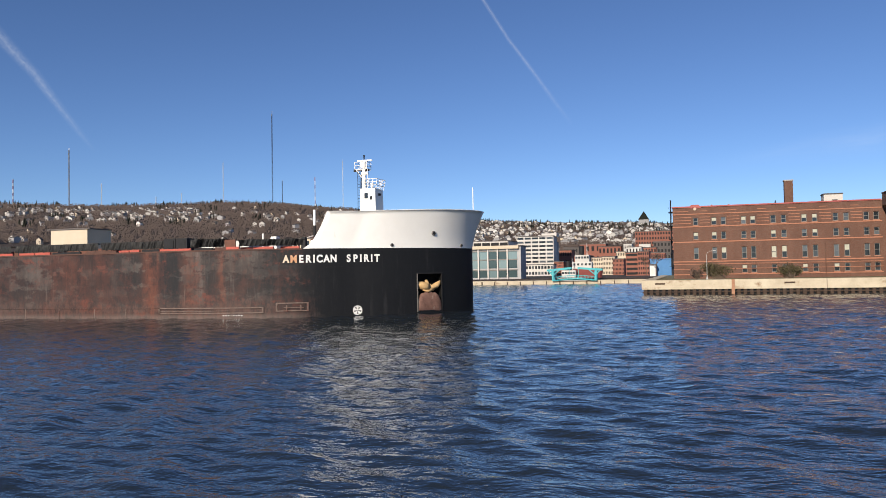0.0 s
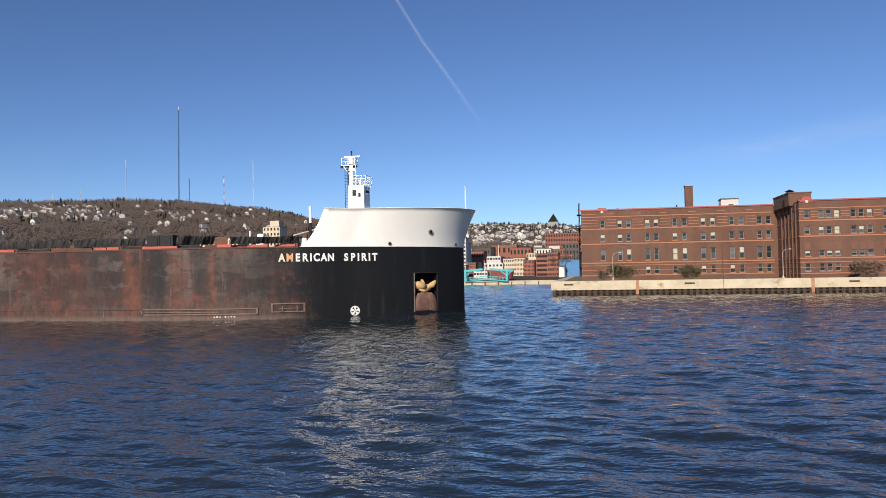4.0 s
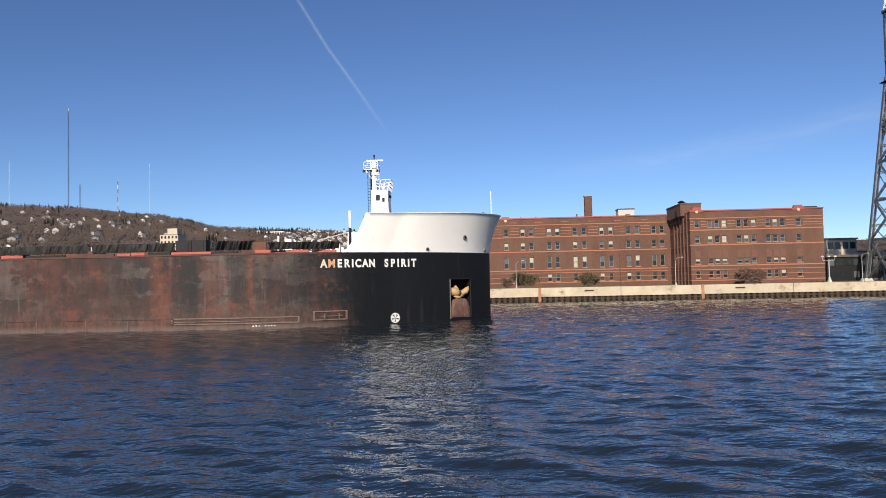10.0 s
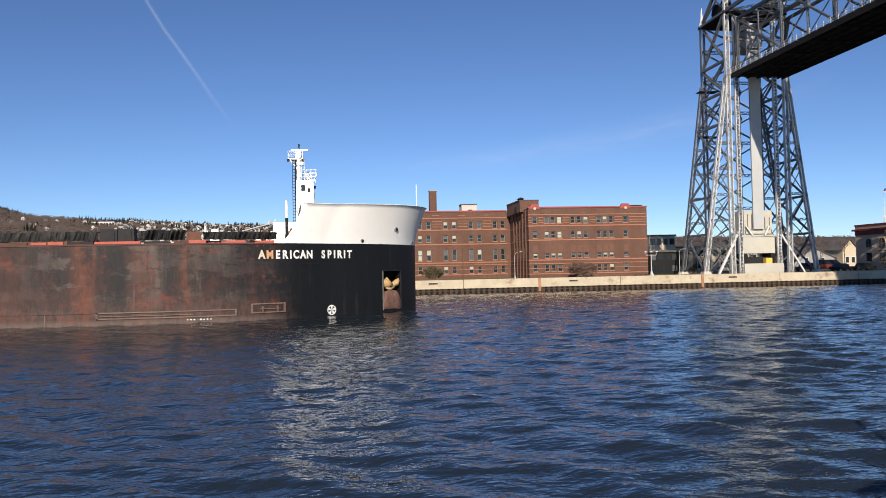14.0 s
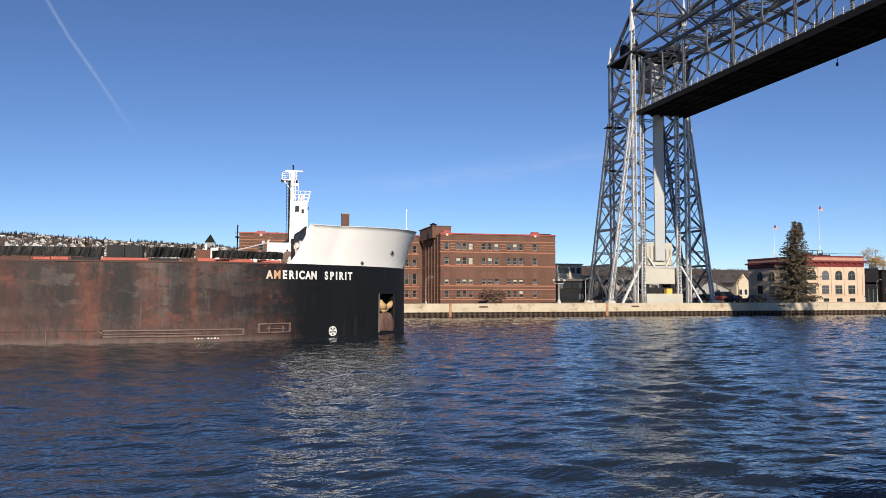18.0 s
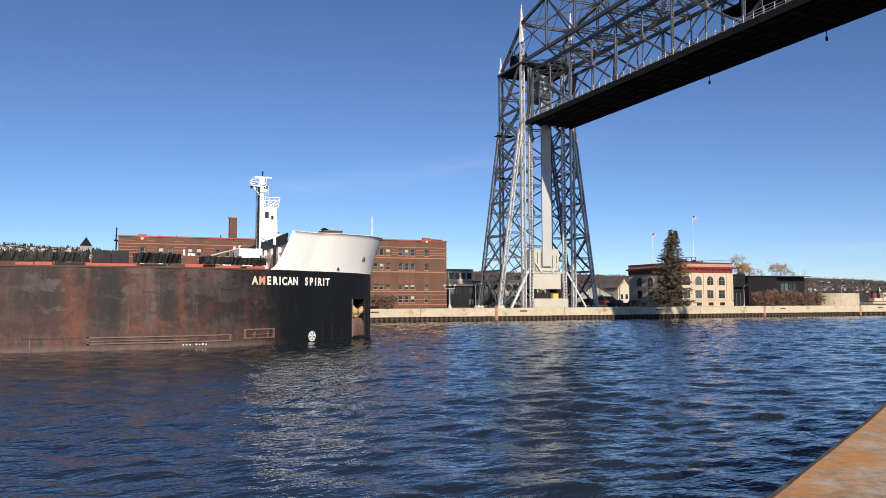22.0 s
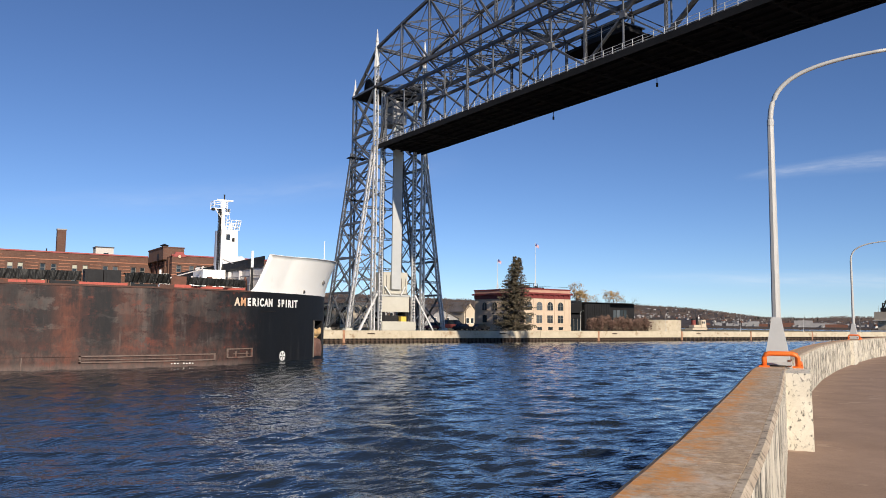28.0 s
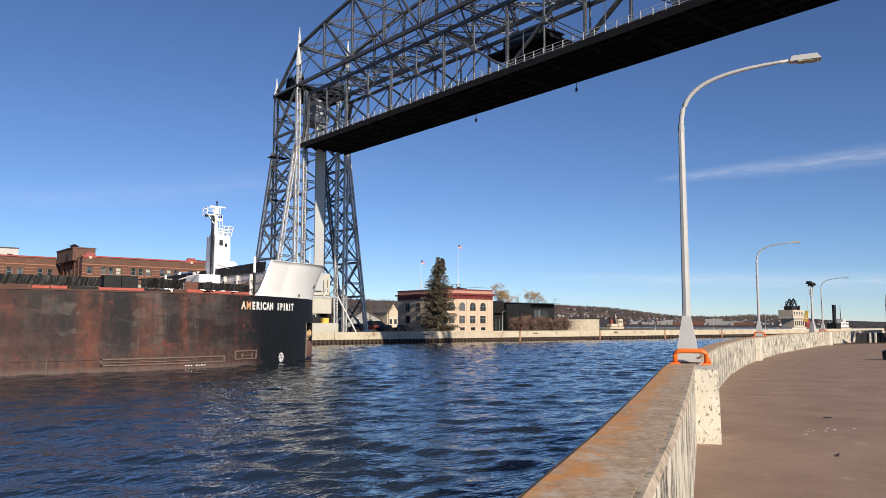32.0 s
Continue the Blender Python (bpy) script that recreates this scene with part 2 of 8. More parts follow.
def streaked_wall(name, fineness, pull, level, low, base):
    """White-washed concrete with black growth in streaks and specks, worn in patches to bare cement."""
    m, n, l, b = tree(name, 0.9)
    c = n.new("ShaderNodeTexCoord").outputs["Object"]
    body = noisy(n, l, c, 1.8, 5, 0.65)
    grain = noisy(n, l, c, 40, 3, 0.6)
    col = mix(n, l, ramp(n, l, body, [(0.35, (0, 0, 0)), (0.65, (1, 1, 1))]), (0.52, 0.47, 0.37), (0.74, 0.69, 0.58))
    col = mix(n, l, 0.2, col, mix(n, l, grain, (0.4, 0.36, 0.28), (0.8, 0.76, 0.66)))
    streak = ramp(n, l, noisy(n, l, c, fineness, 5, 0.7, (1, 1, pull)), [(level, (0, 0, 0)), (level + 0.08, (1, 1, 1))])
    area = ramp(n, l, noisy(n, l, c, 1.3, 4, 0.6, (1, 1, 0.5)), [(0.3, (0.2, 0.2, 0.2)), (0.5, (1, 1, 1))])
    broken = ramp(n, l, noisy(n, l, c, 20, 4, 0.7, (1, 1, 0.35)), [(0.4, (0.1, 0.1, 0.1)), (0.5, (1, 1, 1))])
    fac = math_node(n, l, "MULTIPLY", streak, math_node(n, l, "MINIMUM", 1.0, math_node(n, l, "ADD", base, math_node(n, l, "MULTIPLY", area, broken))))
    l.new(mix(n, l, math_node(n, l, "MULTIPLY", fac, 0.92), col, (low * 1.3, low * 1.2, low)), b.inputs["Base Color"])
    bump(n, l, b, mix(n, l, 0.5, grain, body), 0.45, 0.012)
    return m


def wall_cap_concrete():
    """Brown-grey cement worn pale in the middle, orange lichen thick along the water's edge (u = 0)."""
    m, n, l, b = tree("lichen_covered_wall_cap", 0.92)
    co = n.new("ShaderNodeTexCoord")
    c = co.outputs["Object"]
    sep = n.new("ShaderNodeSeparateXYZ")
    l.new(co.outputs["UV"], sep.inputs[0])
    big, mid, grain = noisy(n, l, c, 1.6, 5, 0.7), noisy(n, l, c, 4.2, 6, 0.75), noisy(n, l, c, 22, 5, 0.75)
    col = mix(n, l, ramp(n, l, big, [(0.32, (0, 0, 0)), (0.68, (1, 1, 1))]), (0.32, 0.2, 0.11), (0.56, 0.39, 0.245))
    col = mix(n, l, 0.5, col, mix(n, l, ramp(n, l, grain, [(0.36, (0, 0, 0)), (0.64, (1, 1, 1))]), (0.12, 0.085, 0.055), (0.6, 0.48, 0.34)))
    chips = ramp(n, l, noisy(n, l, c, 34, 4, 0.8), [(0.64, (0, 0, 0)), (0.7, (0.8, 0.8, 0.8))])
    col = mix(n, l, chips, col, (0.68, 0.62, 0.52))
    col = mix(n, l, ramp(n, l, mid, [(0.5, (0, 0, 0)), (0.66, (0.75, 0.75, 0.75))]), col, (0.58, 0.5, 0.41))
    rim = math_node(n, l, "SUBTRACT", 0.37, math_node(n, l, "MULTIPLY", sep.outputs[0], 0.55))
    spread = math_node(n, l, "ADD", rim, math_node(n, l, "MULTIPLY", math_node(n, l, "ADD", mid, big), 0.45))
    lichen = math_node(n, l, "MULTIPLY", ramp(n, l, spread, [(0.51, (0, 0, 0)), (0.68, (1, 1, 1))]), ramp(n, l, noisy(n, l, c, 7, 6, 0.8), [(0.42, (0.05, 0.05, 0.05)), (0.56, (1, 1, 1))]))
    col = mix(n, l, math_node(n, l, "MULTIPLY", lichen, 0.8), col, (0.6, 0.235, 0.03))
    l.new(col, b.inputs["Base Color"])
    bump(n, l, b, mix(n, l, 0.5, grain, mid), 0.6, 0.012)
    return m


def glazing(name, tint=(0.02, 0.025, 0.03), rough=0.06):
    m, n, l, b = tree(name, rough)
    c = n.new("ShaderNodeTexCoord").outputs["Object"]
    info = n.new("ShaderNodeObjectInfo").outputs["Random"]
    col = mix(n, l, ramp(n, l, info, [(0.55, (0, 0, 0)), (0.9, (1, 1, 1))]), tint, tuple(min(1, v * 2.5 + 0.05) for v in tint))
    l.new(col, b.inputs["Base Color"])
    bump(n, l, b, noisy(n, l, c, 0.8, 2), 0.05, 0.02)
    return m


def vapour(name, strength, alpha, stretch, lo, hi):
    m = bpy.data.materials.new(name)
    m.use_nodes = True
    n, l = m.node_tree.nodes, m.node_tree.links
    n.remove(n["Principled BSDF"])
    co = n.new("ShaderNodeTexCoord")
    sep = n.new("ShaderNodeSeparateXYZ")
    l.new(co.outputs["UV"], sep.inputs[0])
    across = math_node(n, l, "SUBTRACT", 1.0, math_node(n, l, "ABSOLUTE", math_node(n, l, "MULTIPLY", math_node(n, l, "SUBTRACT", sep.outputs[1], 0.5), 2.0), 0))
    along = ramp(n, l, sep.outputs[0], [(0.0, (0, 0, 0)), (lo, (1, 1, 1)), (hi, (1, 1, 1)), (1.0, (0, 0, 0))])
    puff = ramp(n, l, noisy(n, l, co.outputs["UV"], 3.0, 6, 0.65, stretch), [(0.25, (0.2, 0.2, 0.2)), (0.75, (1, 1, 1))])
    soft = math_node(n, l, "POWER", across, 1.6)
    fac = math_node(n, l, "MULTIPLY", math_node(n, l, "MULTIPLY", math_node(n, l, "MULTIPLY", soft, along), puff), alpha)
    # a faint glow stands in for the sunlight on the vapour
    em, tr, mx = n.new("ShaderNodeEmission"), n.new("ShaderNodeBsdfTransparent"), n.new("ShaderNodeMixShader")
    em.inputs[0].default_value, em.inputs[1].default_value = (0.95, 0.97, 1.0, 1), strength
    l.new(fac, mx.inputs[0])
    l.new(tr.outputs[0], mx.inputs[1])
    l.new(em.outputs[0], mx.inputs[2])
    l.new(mx.outputs[0], n["Material Output"].inputs[0])
    return m


M = {
    "hull": hull_paint(),
    "white": surf("white_ship_paint", (0.86, 0.85, 0.81), (0.92, 0.91, 0.88), 0.5, 0.45, relief=0.15, depth=0.01, stain=((0.6, 0.5, 0.4), 0.7, 0.68, (1, 1, 0.15))),
    "letter": surf("white_lettering", (0.75, 0.75, 0.72), (0.85, 0.85, 0.83), 2, 0.6, relief=0.1),
    "creamletter": surf("cream_stained_lettering", (0.62, 0.46, 0.32), (0.8, 0.7, 0.58), 2, 0.65, relief=0.1),
    "rustletter": surf("rust_stained_lettering", (0.55, 0.25, 0.11), (0.72, 0.46, 0.28), 2, 0.7, relief=0.1),
    "black": surf("black_fittings", (0.012, 0.012, 0.014), (0.03, 0.03, 0.032), 1.5, 0.6),
    "tarp": surf("black_tarpaulin", (0.01, 0.01, 0.01), (0.03, 0.03, 0.029), 3, 0.5, relief=0.4, depth=0.02, stretch=(3, 3, 0.4)),
    "red": surf("red_deck_paint", (0.33, 0.055, 0.038), (0.5, 0.105, 0.07), 1.5, 0.6, stain=((0.2, 0.07, 0.04), 2, 0.6, (1, 1, 0.3))),
    "bolster": surf("scoured_rusty_bolster", (0.09, 0.045, 0.034), (0.24, 0.13, 0.1), 1.6, 0.85, relief=0.8, depth=0.06, stain=((0.4, 0.33, 0.28), 2.2, 0.6, (1, 1, 0.3))),
    "palerust": surf("pale_scraped_steel", (0.09, 0.052, 0.04), (0.22, 0.17, 0.145), 1.2, 0.8, relief=0.4, stain=((0.14, 0.045, 0.03), 0.8, 0.55, (1, 1, 1))),
    "greywhite": surf("stained_greywhite_deck_paint", (0.46, 0.43, 0.42), (0.66, 0.63, 0.61), 1.2, 0.55, relief=0.2, stain=((0.22, 0.13, 0.09), 1.0, 0.6, (1, 1, 0.3))),
    "rust": surf("rusted_steel", (0.08, 0.036, 0.026), (0.19, 0.082, 0.052), 1.5, 0.85, relief=0.6),
    "anchor": surf("yellowed_anchor_paint", (0.5, 0.3, 0.12), (0.72, 0.5, 0.25), 1.5, 0.7, relief=0.5),
    "water": water_surface(),
    "brick": brick_wall("brown_red_brick", (0.112, 0.047, 0.03), (0.148, 0.064, 0.041), (0.15, 0.1, 0.075)),
    "oldbrick": surf("dull_infill_brick", (0.13, 0.06, 0.042), (0.17, 0.082, 0.058), 1.5, 0.85),
    "band": surf("orange_stone_band", (0.32, 0.13, 0.075), (0.4, 0.18, 0.11), 1.2, 0.8),
    "coping": surf("red_metal_coping", (0.28, 0.05, 0.045), (0.36, 0.075, 0.06), 1, 0.5),
    "glass": glazing("dark_window_glass"),
    "blind": surf("pale_window_blind", (0.32, 0.33, 0.26), (0.5, 0.49, 0.4), 2, 0.7),
    "frame": surf("grey_window_frame", (0.14, 0.13, 0.12), (0.2, 0.19, 0.17), 3, 0.6),
    "concrete": surf("sunlit_pier_concrete", (0.38, 0.32, 0.23), (0.6, 0.53, 0.4), 0.5, 0.9, relief=0.6, depth=0.03, stain=((0.26, 0.17, 0.1), 0.9, 0.56, (0.6, 1, 0.8))),
    "nearwall": streaked_wall("streaked_white_wall", 6.0, 0.42, 0.475, 0.022, 0.25),
    "pilaster": streaked_wall("speckled_white_pilaster", 20.0, 0.7, 0.55, 0.03, 0.0),
    "walltop": wall_cap_concrete(),
    "arris": surf("pale_worn_arris", (0.3, 0.23, 0.16), (0.58, 0.49, 0.38), 4, 0.9, fine=30, relief=0.6, depth=0.01, stain=((0.09, 0.075, 0.055), 14, 0.52, (1, 1, 1))),
    "darkrust": surf("dark_rusted_steel", (0.05, 0.028, 0.022), (0.13, 0.062, 0.045), 1.5, 0.85, relief=0.6),
    "paving": surf("brown_concrete_walkway", (0.2, 0.13, 0.09), (0.35, 0.238, 0.172), 0.8, 0.9, fine=24, relief=0.7, depth=0.012, stain=((0.43, 0.325, 0.245), 1.5, 0.6, (1, 1, 1))),
    "joint": surf("orange_stained_joint", (0.26, 0.12, 0.07), (0.46, 0.26, 0.16), 1.2, 0.85, relief=0.5),
    "pile": surf("rusty_sheet_piling", (0.03, 0.02, 0.014), (0.09, 0.055, 0.035), 0.8, 0.85, relief=0.6),
    # darker, bluer copy of the silver paint: shade put into the colour, plus stains
    "truss": surf("shaded_stained_truss_paint", (0.075, 0.083, 0.095), (0.175, 0.183, 0.195), 0.5, 0.4, relief=0.2, stain=((0.05, 0.042, 0.036), 0.6, 0.54, (1, 1, 0.5))),
    # chords darker still: grime, and the shadow of their riveted boxes in the colour
    "chord": surf("dark_chord_paint", (0.05, 0.051, 0.054), (0.12, 0.12, 0.12), 0.5, 0.45, relief=0.2, stain=((0.04, 0.032, 0.027), 0.6, 0.54, (1, 1, 0.5))),
    # blacker than the fittings: the anchor pocket's inner shade is put into the colour
    "pitch": surf("shaded_pocket_black", (0.003, 0.003, 0.003), (0.009, 0.009, 0.009), 1, 0.8),
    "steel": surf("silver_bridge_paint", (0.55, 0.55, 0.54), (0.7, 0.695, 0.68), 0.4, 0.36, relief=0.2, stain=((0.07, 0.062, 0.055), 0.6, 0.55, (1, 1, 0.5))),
    # near-black bridge steel: the shade under and behind the deck is in the colour
    "darksteel": surf("shaded_bridge_underside", (0.01, 0.01, 0.011), (0.024, 0.024, 0.025), 0.4, 0.95, relief=0.3),
    "salmon": surf("salmon_terracotta_band", (0.4, 0.22, 0.16), (0.5, 0.29, 0.21), 0.7, 0.7),
    "cream": surf("cream_counterweight_concrete", (0.42, 0.4, 0.335), (0.54, 0.52, 0.45), 0.3, 0.85, relief=0.3, stain=((0.4, 0.32, 0.22), 0.6, 0.66, (1, 1, 0.25))),
    "slab": surf("pale_grey_steel_plate", (0.4, 0.41, 0.41), (0.5, 0.51, 0.5), 0.25, 0.5, relief=0.2),
    "galv": surf("galvanised_lamp_steel", (0.4, 0.4, 0.39), (0.5, 0.5, 0.48), 2.5, 0.5, metal=0.0, relief=0.15, depth=0.005),
    "orange": surf("orange_safety_paint", (0.75, 0.13, 0.015), (0.85, 0.2, 0.03), 5, 0.45, relief=0.2, depth=0.004),
    "buff": surf("buff_stone", (0.5, 0.385, 0.28), (0.62, 0.49, 0.37), 0.5, 0.8, relief=0.3),
    "cornice": surf("red_terracotta_cornice", (0.13, 0.02, 0.018), (0.2, 0.03, 0.026), 0.7, 0.6),
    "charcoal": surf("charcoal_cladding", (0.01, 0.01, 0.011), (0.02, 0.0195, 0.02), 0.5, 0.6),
    "needle": surf("dark_fir_needles", (0.055, 0.046, 0.027), (0.15, 0.122, 0.078), 1.5, 0.8, relief=0.8),
    "bark": surf("grey_brown_bark", (0.09, 0.065, 0.045), (0.17, 0.125, 0.09), 2.5, 0.9, relief=0.8),
    "russet": surf("russet_hedge_twigs", (0.11, 0.062, 0.046), (0.22, 0.135, 0.1), 0.7, 0.9, vary=0.4, island=True),
    "twig": surf("bare_brown_twigs", (0.05, 0.036, 0.031), (0.105, 0.076, 0.064), 0.7, 0.9, vary=0.6, island=True),
    "woods": surf("massed_bare_twigs", (0.036, 0.026, 0.023), (0.105, 0.077, 0.064), 0.014, 0.9, fine=0.2, vary=0.25, island=True),
    "autumn": surf("yellow_autumn_leaves", (0.3, 0.19, 0.07), (0.42, 0.28, 0.12), 1.5, 0.85),
    "olive": surf("olive_shrub_leaves", (0.05, 0.045, 0.018), (0.11, 0.09, 0.04), 1.5, 0.85),
    "hill": surf("bare_wooded_hillside", (0.032, 0.024, 0.021), (0.07, 0.053, 0.045), 0.02, 0.95, fine=0.25, relief=1.0, depth=3.0),
    "pine": surf("far_dark_conifers", (0.008, 0.01, 0.008), (0.02, 0.022, 0.015), 0.05, 0.9, vary=0.2),
    "grass": surf("dry_autumn_grass", (0.11, 0.1, 0.045), (0.19, 0.16, 0.08), 0.3, 0.95),
    "asphalt": surf("grey_asphalt", (0.045, 0.043, 0.042), (0.075, 0.07, 0.068), 0.4, 0.9),
    "housewhite": surf("white_clapboard", (0.5, 0.48, 0.45), (0.66, 0.64, 0.6), 0.3, 0.8, vary=0.25),
    "housegrey": surf("grey_clapboard", (0.25, 0.25, 0.26), (0.4, 0.39, 0.38), 0.3, 0.8, vary=0.2),
    "roofdark": surf("dark_shingles", (0.06, 0.055, 0.055), (0.14, 0.12, 0.11), 0.6, 0.85, vary=0.3),
    "officewhite": surf("pale_grey_precast", (0.5, 0.47, 0.43), (0.62, 0.58, 0.54), 0.15, 0.8),
    "beige": surf("beige_stucco", (0.5, 0.42, 0.31), (0.62, 0.53, 0.41), 0.1, 0.85),
    "teal": surf("teal_bridge_paint", (0.03, 0.32, 0.36), (0.06, 0.42, 0.46), 0.6, 0.5),
    "blue": surf("blue_wall_paint", (0.04, 0.16, 0.36), (0.07, 0.22, 0.45), 0.5, 0.6),
    "greenglass": glazing("green_tinted_curtain_glass", (0.055, 0.085, 0.09)),
    "farbrick": surf("far_red_brick", (0.2, 0.075, 0.05), (0.3, 0.12, 0.085), 0.2, 0.9, vary=0.15),
    "shipred": surf("dark_red_hull_paint", (0.16, 0.03, 0.025), (0.24, 0.05, 0.04), 0.4, 0.6),
    "yellow": surf("yellow_machine_paint", (0.6, 0.4, 0.05), (0.72, 0.5, 0.1), 1, 0.55),
    "flagred": surf("red_and_white_flag_cloth", (0.42, 0.11, 0.16), (0.72, 0.62, 0.66), 2, 0.8),
    "flagblue": surf("blue_flag_cloth", (0.03, 0.05, 0.2), (0.06, 0.08, 0.28), 2, 0.8),
}


# ---- mesh building ----
class Shape:
    """Vertices and faces of one mesh."""

    def __init__(self):
        self.v, self.f = [], []

    def add(self, verts, faces):
        k = len(self.v)
        self.v.extend(tuple(p) for p in verts)
        self.f.extend(tuple(i + k for i in f) for f in faces)
        return self

    def box(self, x0, x1, y0, y1, z0, z1):
        return self.hexa([(x0, y0), (x1, y0), (x1, y1), (x0, y1)], z0, z1)

    def hexa(self, poly, z0, z1, top=None):
        n, top = len(poly), top or poly
        return self.add([(*p, z0) for p in poly] + [(*p, z1) for p in top],
                        [tuple(range(n))[::-1], tuple(range(n, 2 * n))] + [(i, (i + 1) % n, n + (i + 1) % n, n + i) for i in range(n)])

    def beam(self, p, q, w, d=None, up=(0, 0, 1)):
        """A bar of section w by d from p to q."""
        p, q, d = Vector(p), Vector(q), d or w
        a = (q - p).normalized()
        u = Vector(up)
        if abs(a.dot(u)) > 0.98:
            u = Vector((0, 1, 0))
        s = a.cross(u).normalized()
        t = s.cross(a).normalized()
        c = [s * (i * w / 2) + t * (j * d / 2) for i, j in ((-1, -1), (1, -1), (1, 1), (-1, 1))]
        return self.add([p + o for o in c] + [q + o for o in c], [(3, 2, 1, 0), (4, 5, 6, 7), (0, 1, 5, 4), (1, 2, 6, 5), (2, 3, 7, 6), (3, 0, 4, 7)])

    def tube(self, points, radii, n=8, cap=True):
        """A round bar through the points."""
        pts = [Vector(p) for p in points]
        k, m = len(self.v), len(pts)
        for i, p in enumerate(pts):
            a = (pts[min(i + 1, m - 1)] - pts[max(i - 1, 0)]).normalized()
            s = a.cross(Vector((0, 0, 1)) if abs(a.z) < 0.95 else Vector((0, 1, 0))).normalized()
            t = s.cross(a)
            r = radii[i] if isinstance(radii, (list, tuple)) else radii
            self.v.extend(tuple(p + (s * math.cos(2 * math.pi * j / n) + t * math.sin(2 * math.pi * j / n)) * r) for j in range(n))
        for i in range(m - 1):
            self.f.extend((k + i * n + j, k + i * n + (j + 1) % n, k + (i + 1) * n + (j + 1) % n, k + (i + 1) * n + j) for j in range(n))
        if cap:
            self.f.append(tuple(k + j for j in range(n))[::-1])
            self.f.append(tuple(k + (m - 1) * n + j for j in range(n)))
        return self

    def lattice(self, p, q, w, d, pitch=0.9, bar=0.12):
        """A riveted column: two plates joined by zigzag lacing on both faces."""
        p, q = Vector(p), Vector(q)
        a = (q - p).normalized()
        u = Vector((0, 1, 0)) if abs(a.y) < 0.9 else Vector((0, 0, 1))
        s = a.cross(u).normalized()
        t = s.cross(a).normalized()
        for i in (-1, 1):
            self.beam(p + s * (i * w / 2), q + s * (i * w / 2), bar, d, t)
        n = max(1, int((q - p).length / pitch))
        for j in (-1, 1):
            for k in range(n):
                f, e = (k / n, (k + 1) / n)
                i = 1 if k % 2 else -1
                self.beam(p.lerp(q, f) + s * (i * w / 2) + t * (j * d / 2), p.lerp(q, e) - s * (i * w / 2) + t * (j * d / 2), 0.09, 0.04, t)
        return self

    def mesh(self, name, material, smooth=False):
        me = bpy.data.meshes.new(name)
        me.from_pydata(self.v, [], self.f)
        me.materials.append(M[material] if isinstance(material, str) else material)
        if smooth:
            me.polygons.foreach_set("use_smooth", [True] * len(me.polygons))
        me.update()
        return me


def part(name, shape, material, parent=None, label="", smooth=False):
    ob = new(name, shape.mesh(name, material, smooth))
    ob.parent = parent
    return tagged(ob, label)


def thing(name, label, category, at=(0, 0, 0), turn=0, group=""):
    ob = new(name)
    ob.matrix_world = pose(*at, 0, 0, turn)
    return tagged(ob, label, category, group)


def alone(name, shape, material, label, category, at=(0, 0, 0), turn=0, group="", kind="", smooth=False):
    ob = part(name, shape, material, None, "", smooth)
    ob.matrix_world = pose(*at, 0, 0, turn)
    return tagged(ob, label, category, group, kind)


def curve_at(knots, x):
    """A straight-line table."""
    return float(np.interp(x, [k for k, _ in knots], [v for _, v in knots]))


# ---- water ----
def graded(a, b, first, last):
    """Lines from a to b whose spacing grows evenly."""
    out, p = [a], a
    while p < b:
        p += first + (last - first) * (p - a) / (b - a)
        out.append(p)
    return out


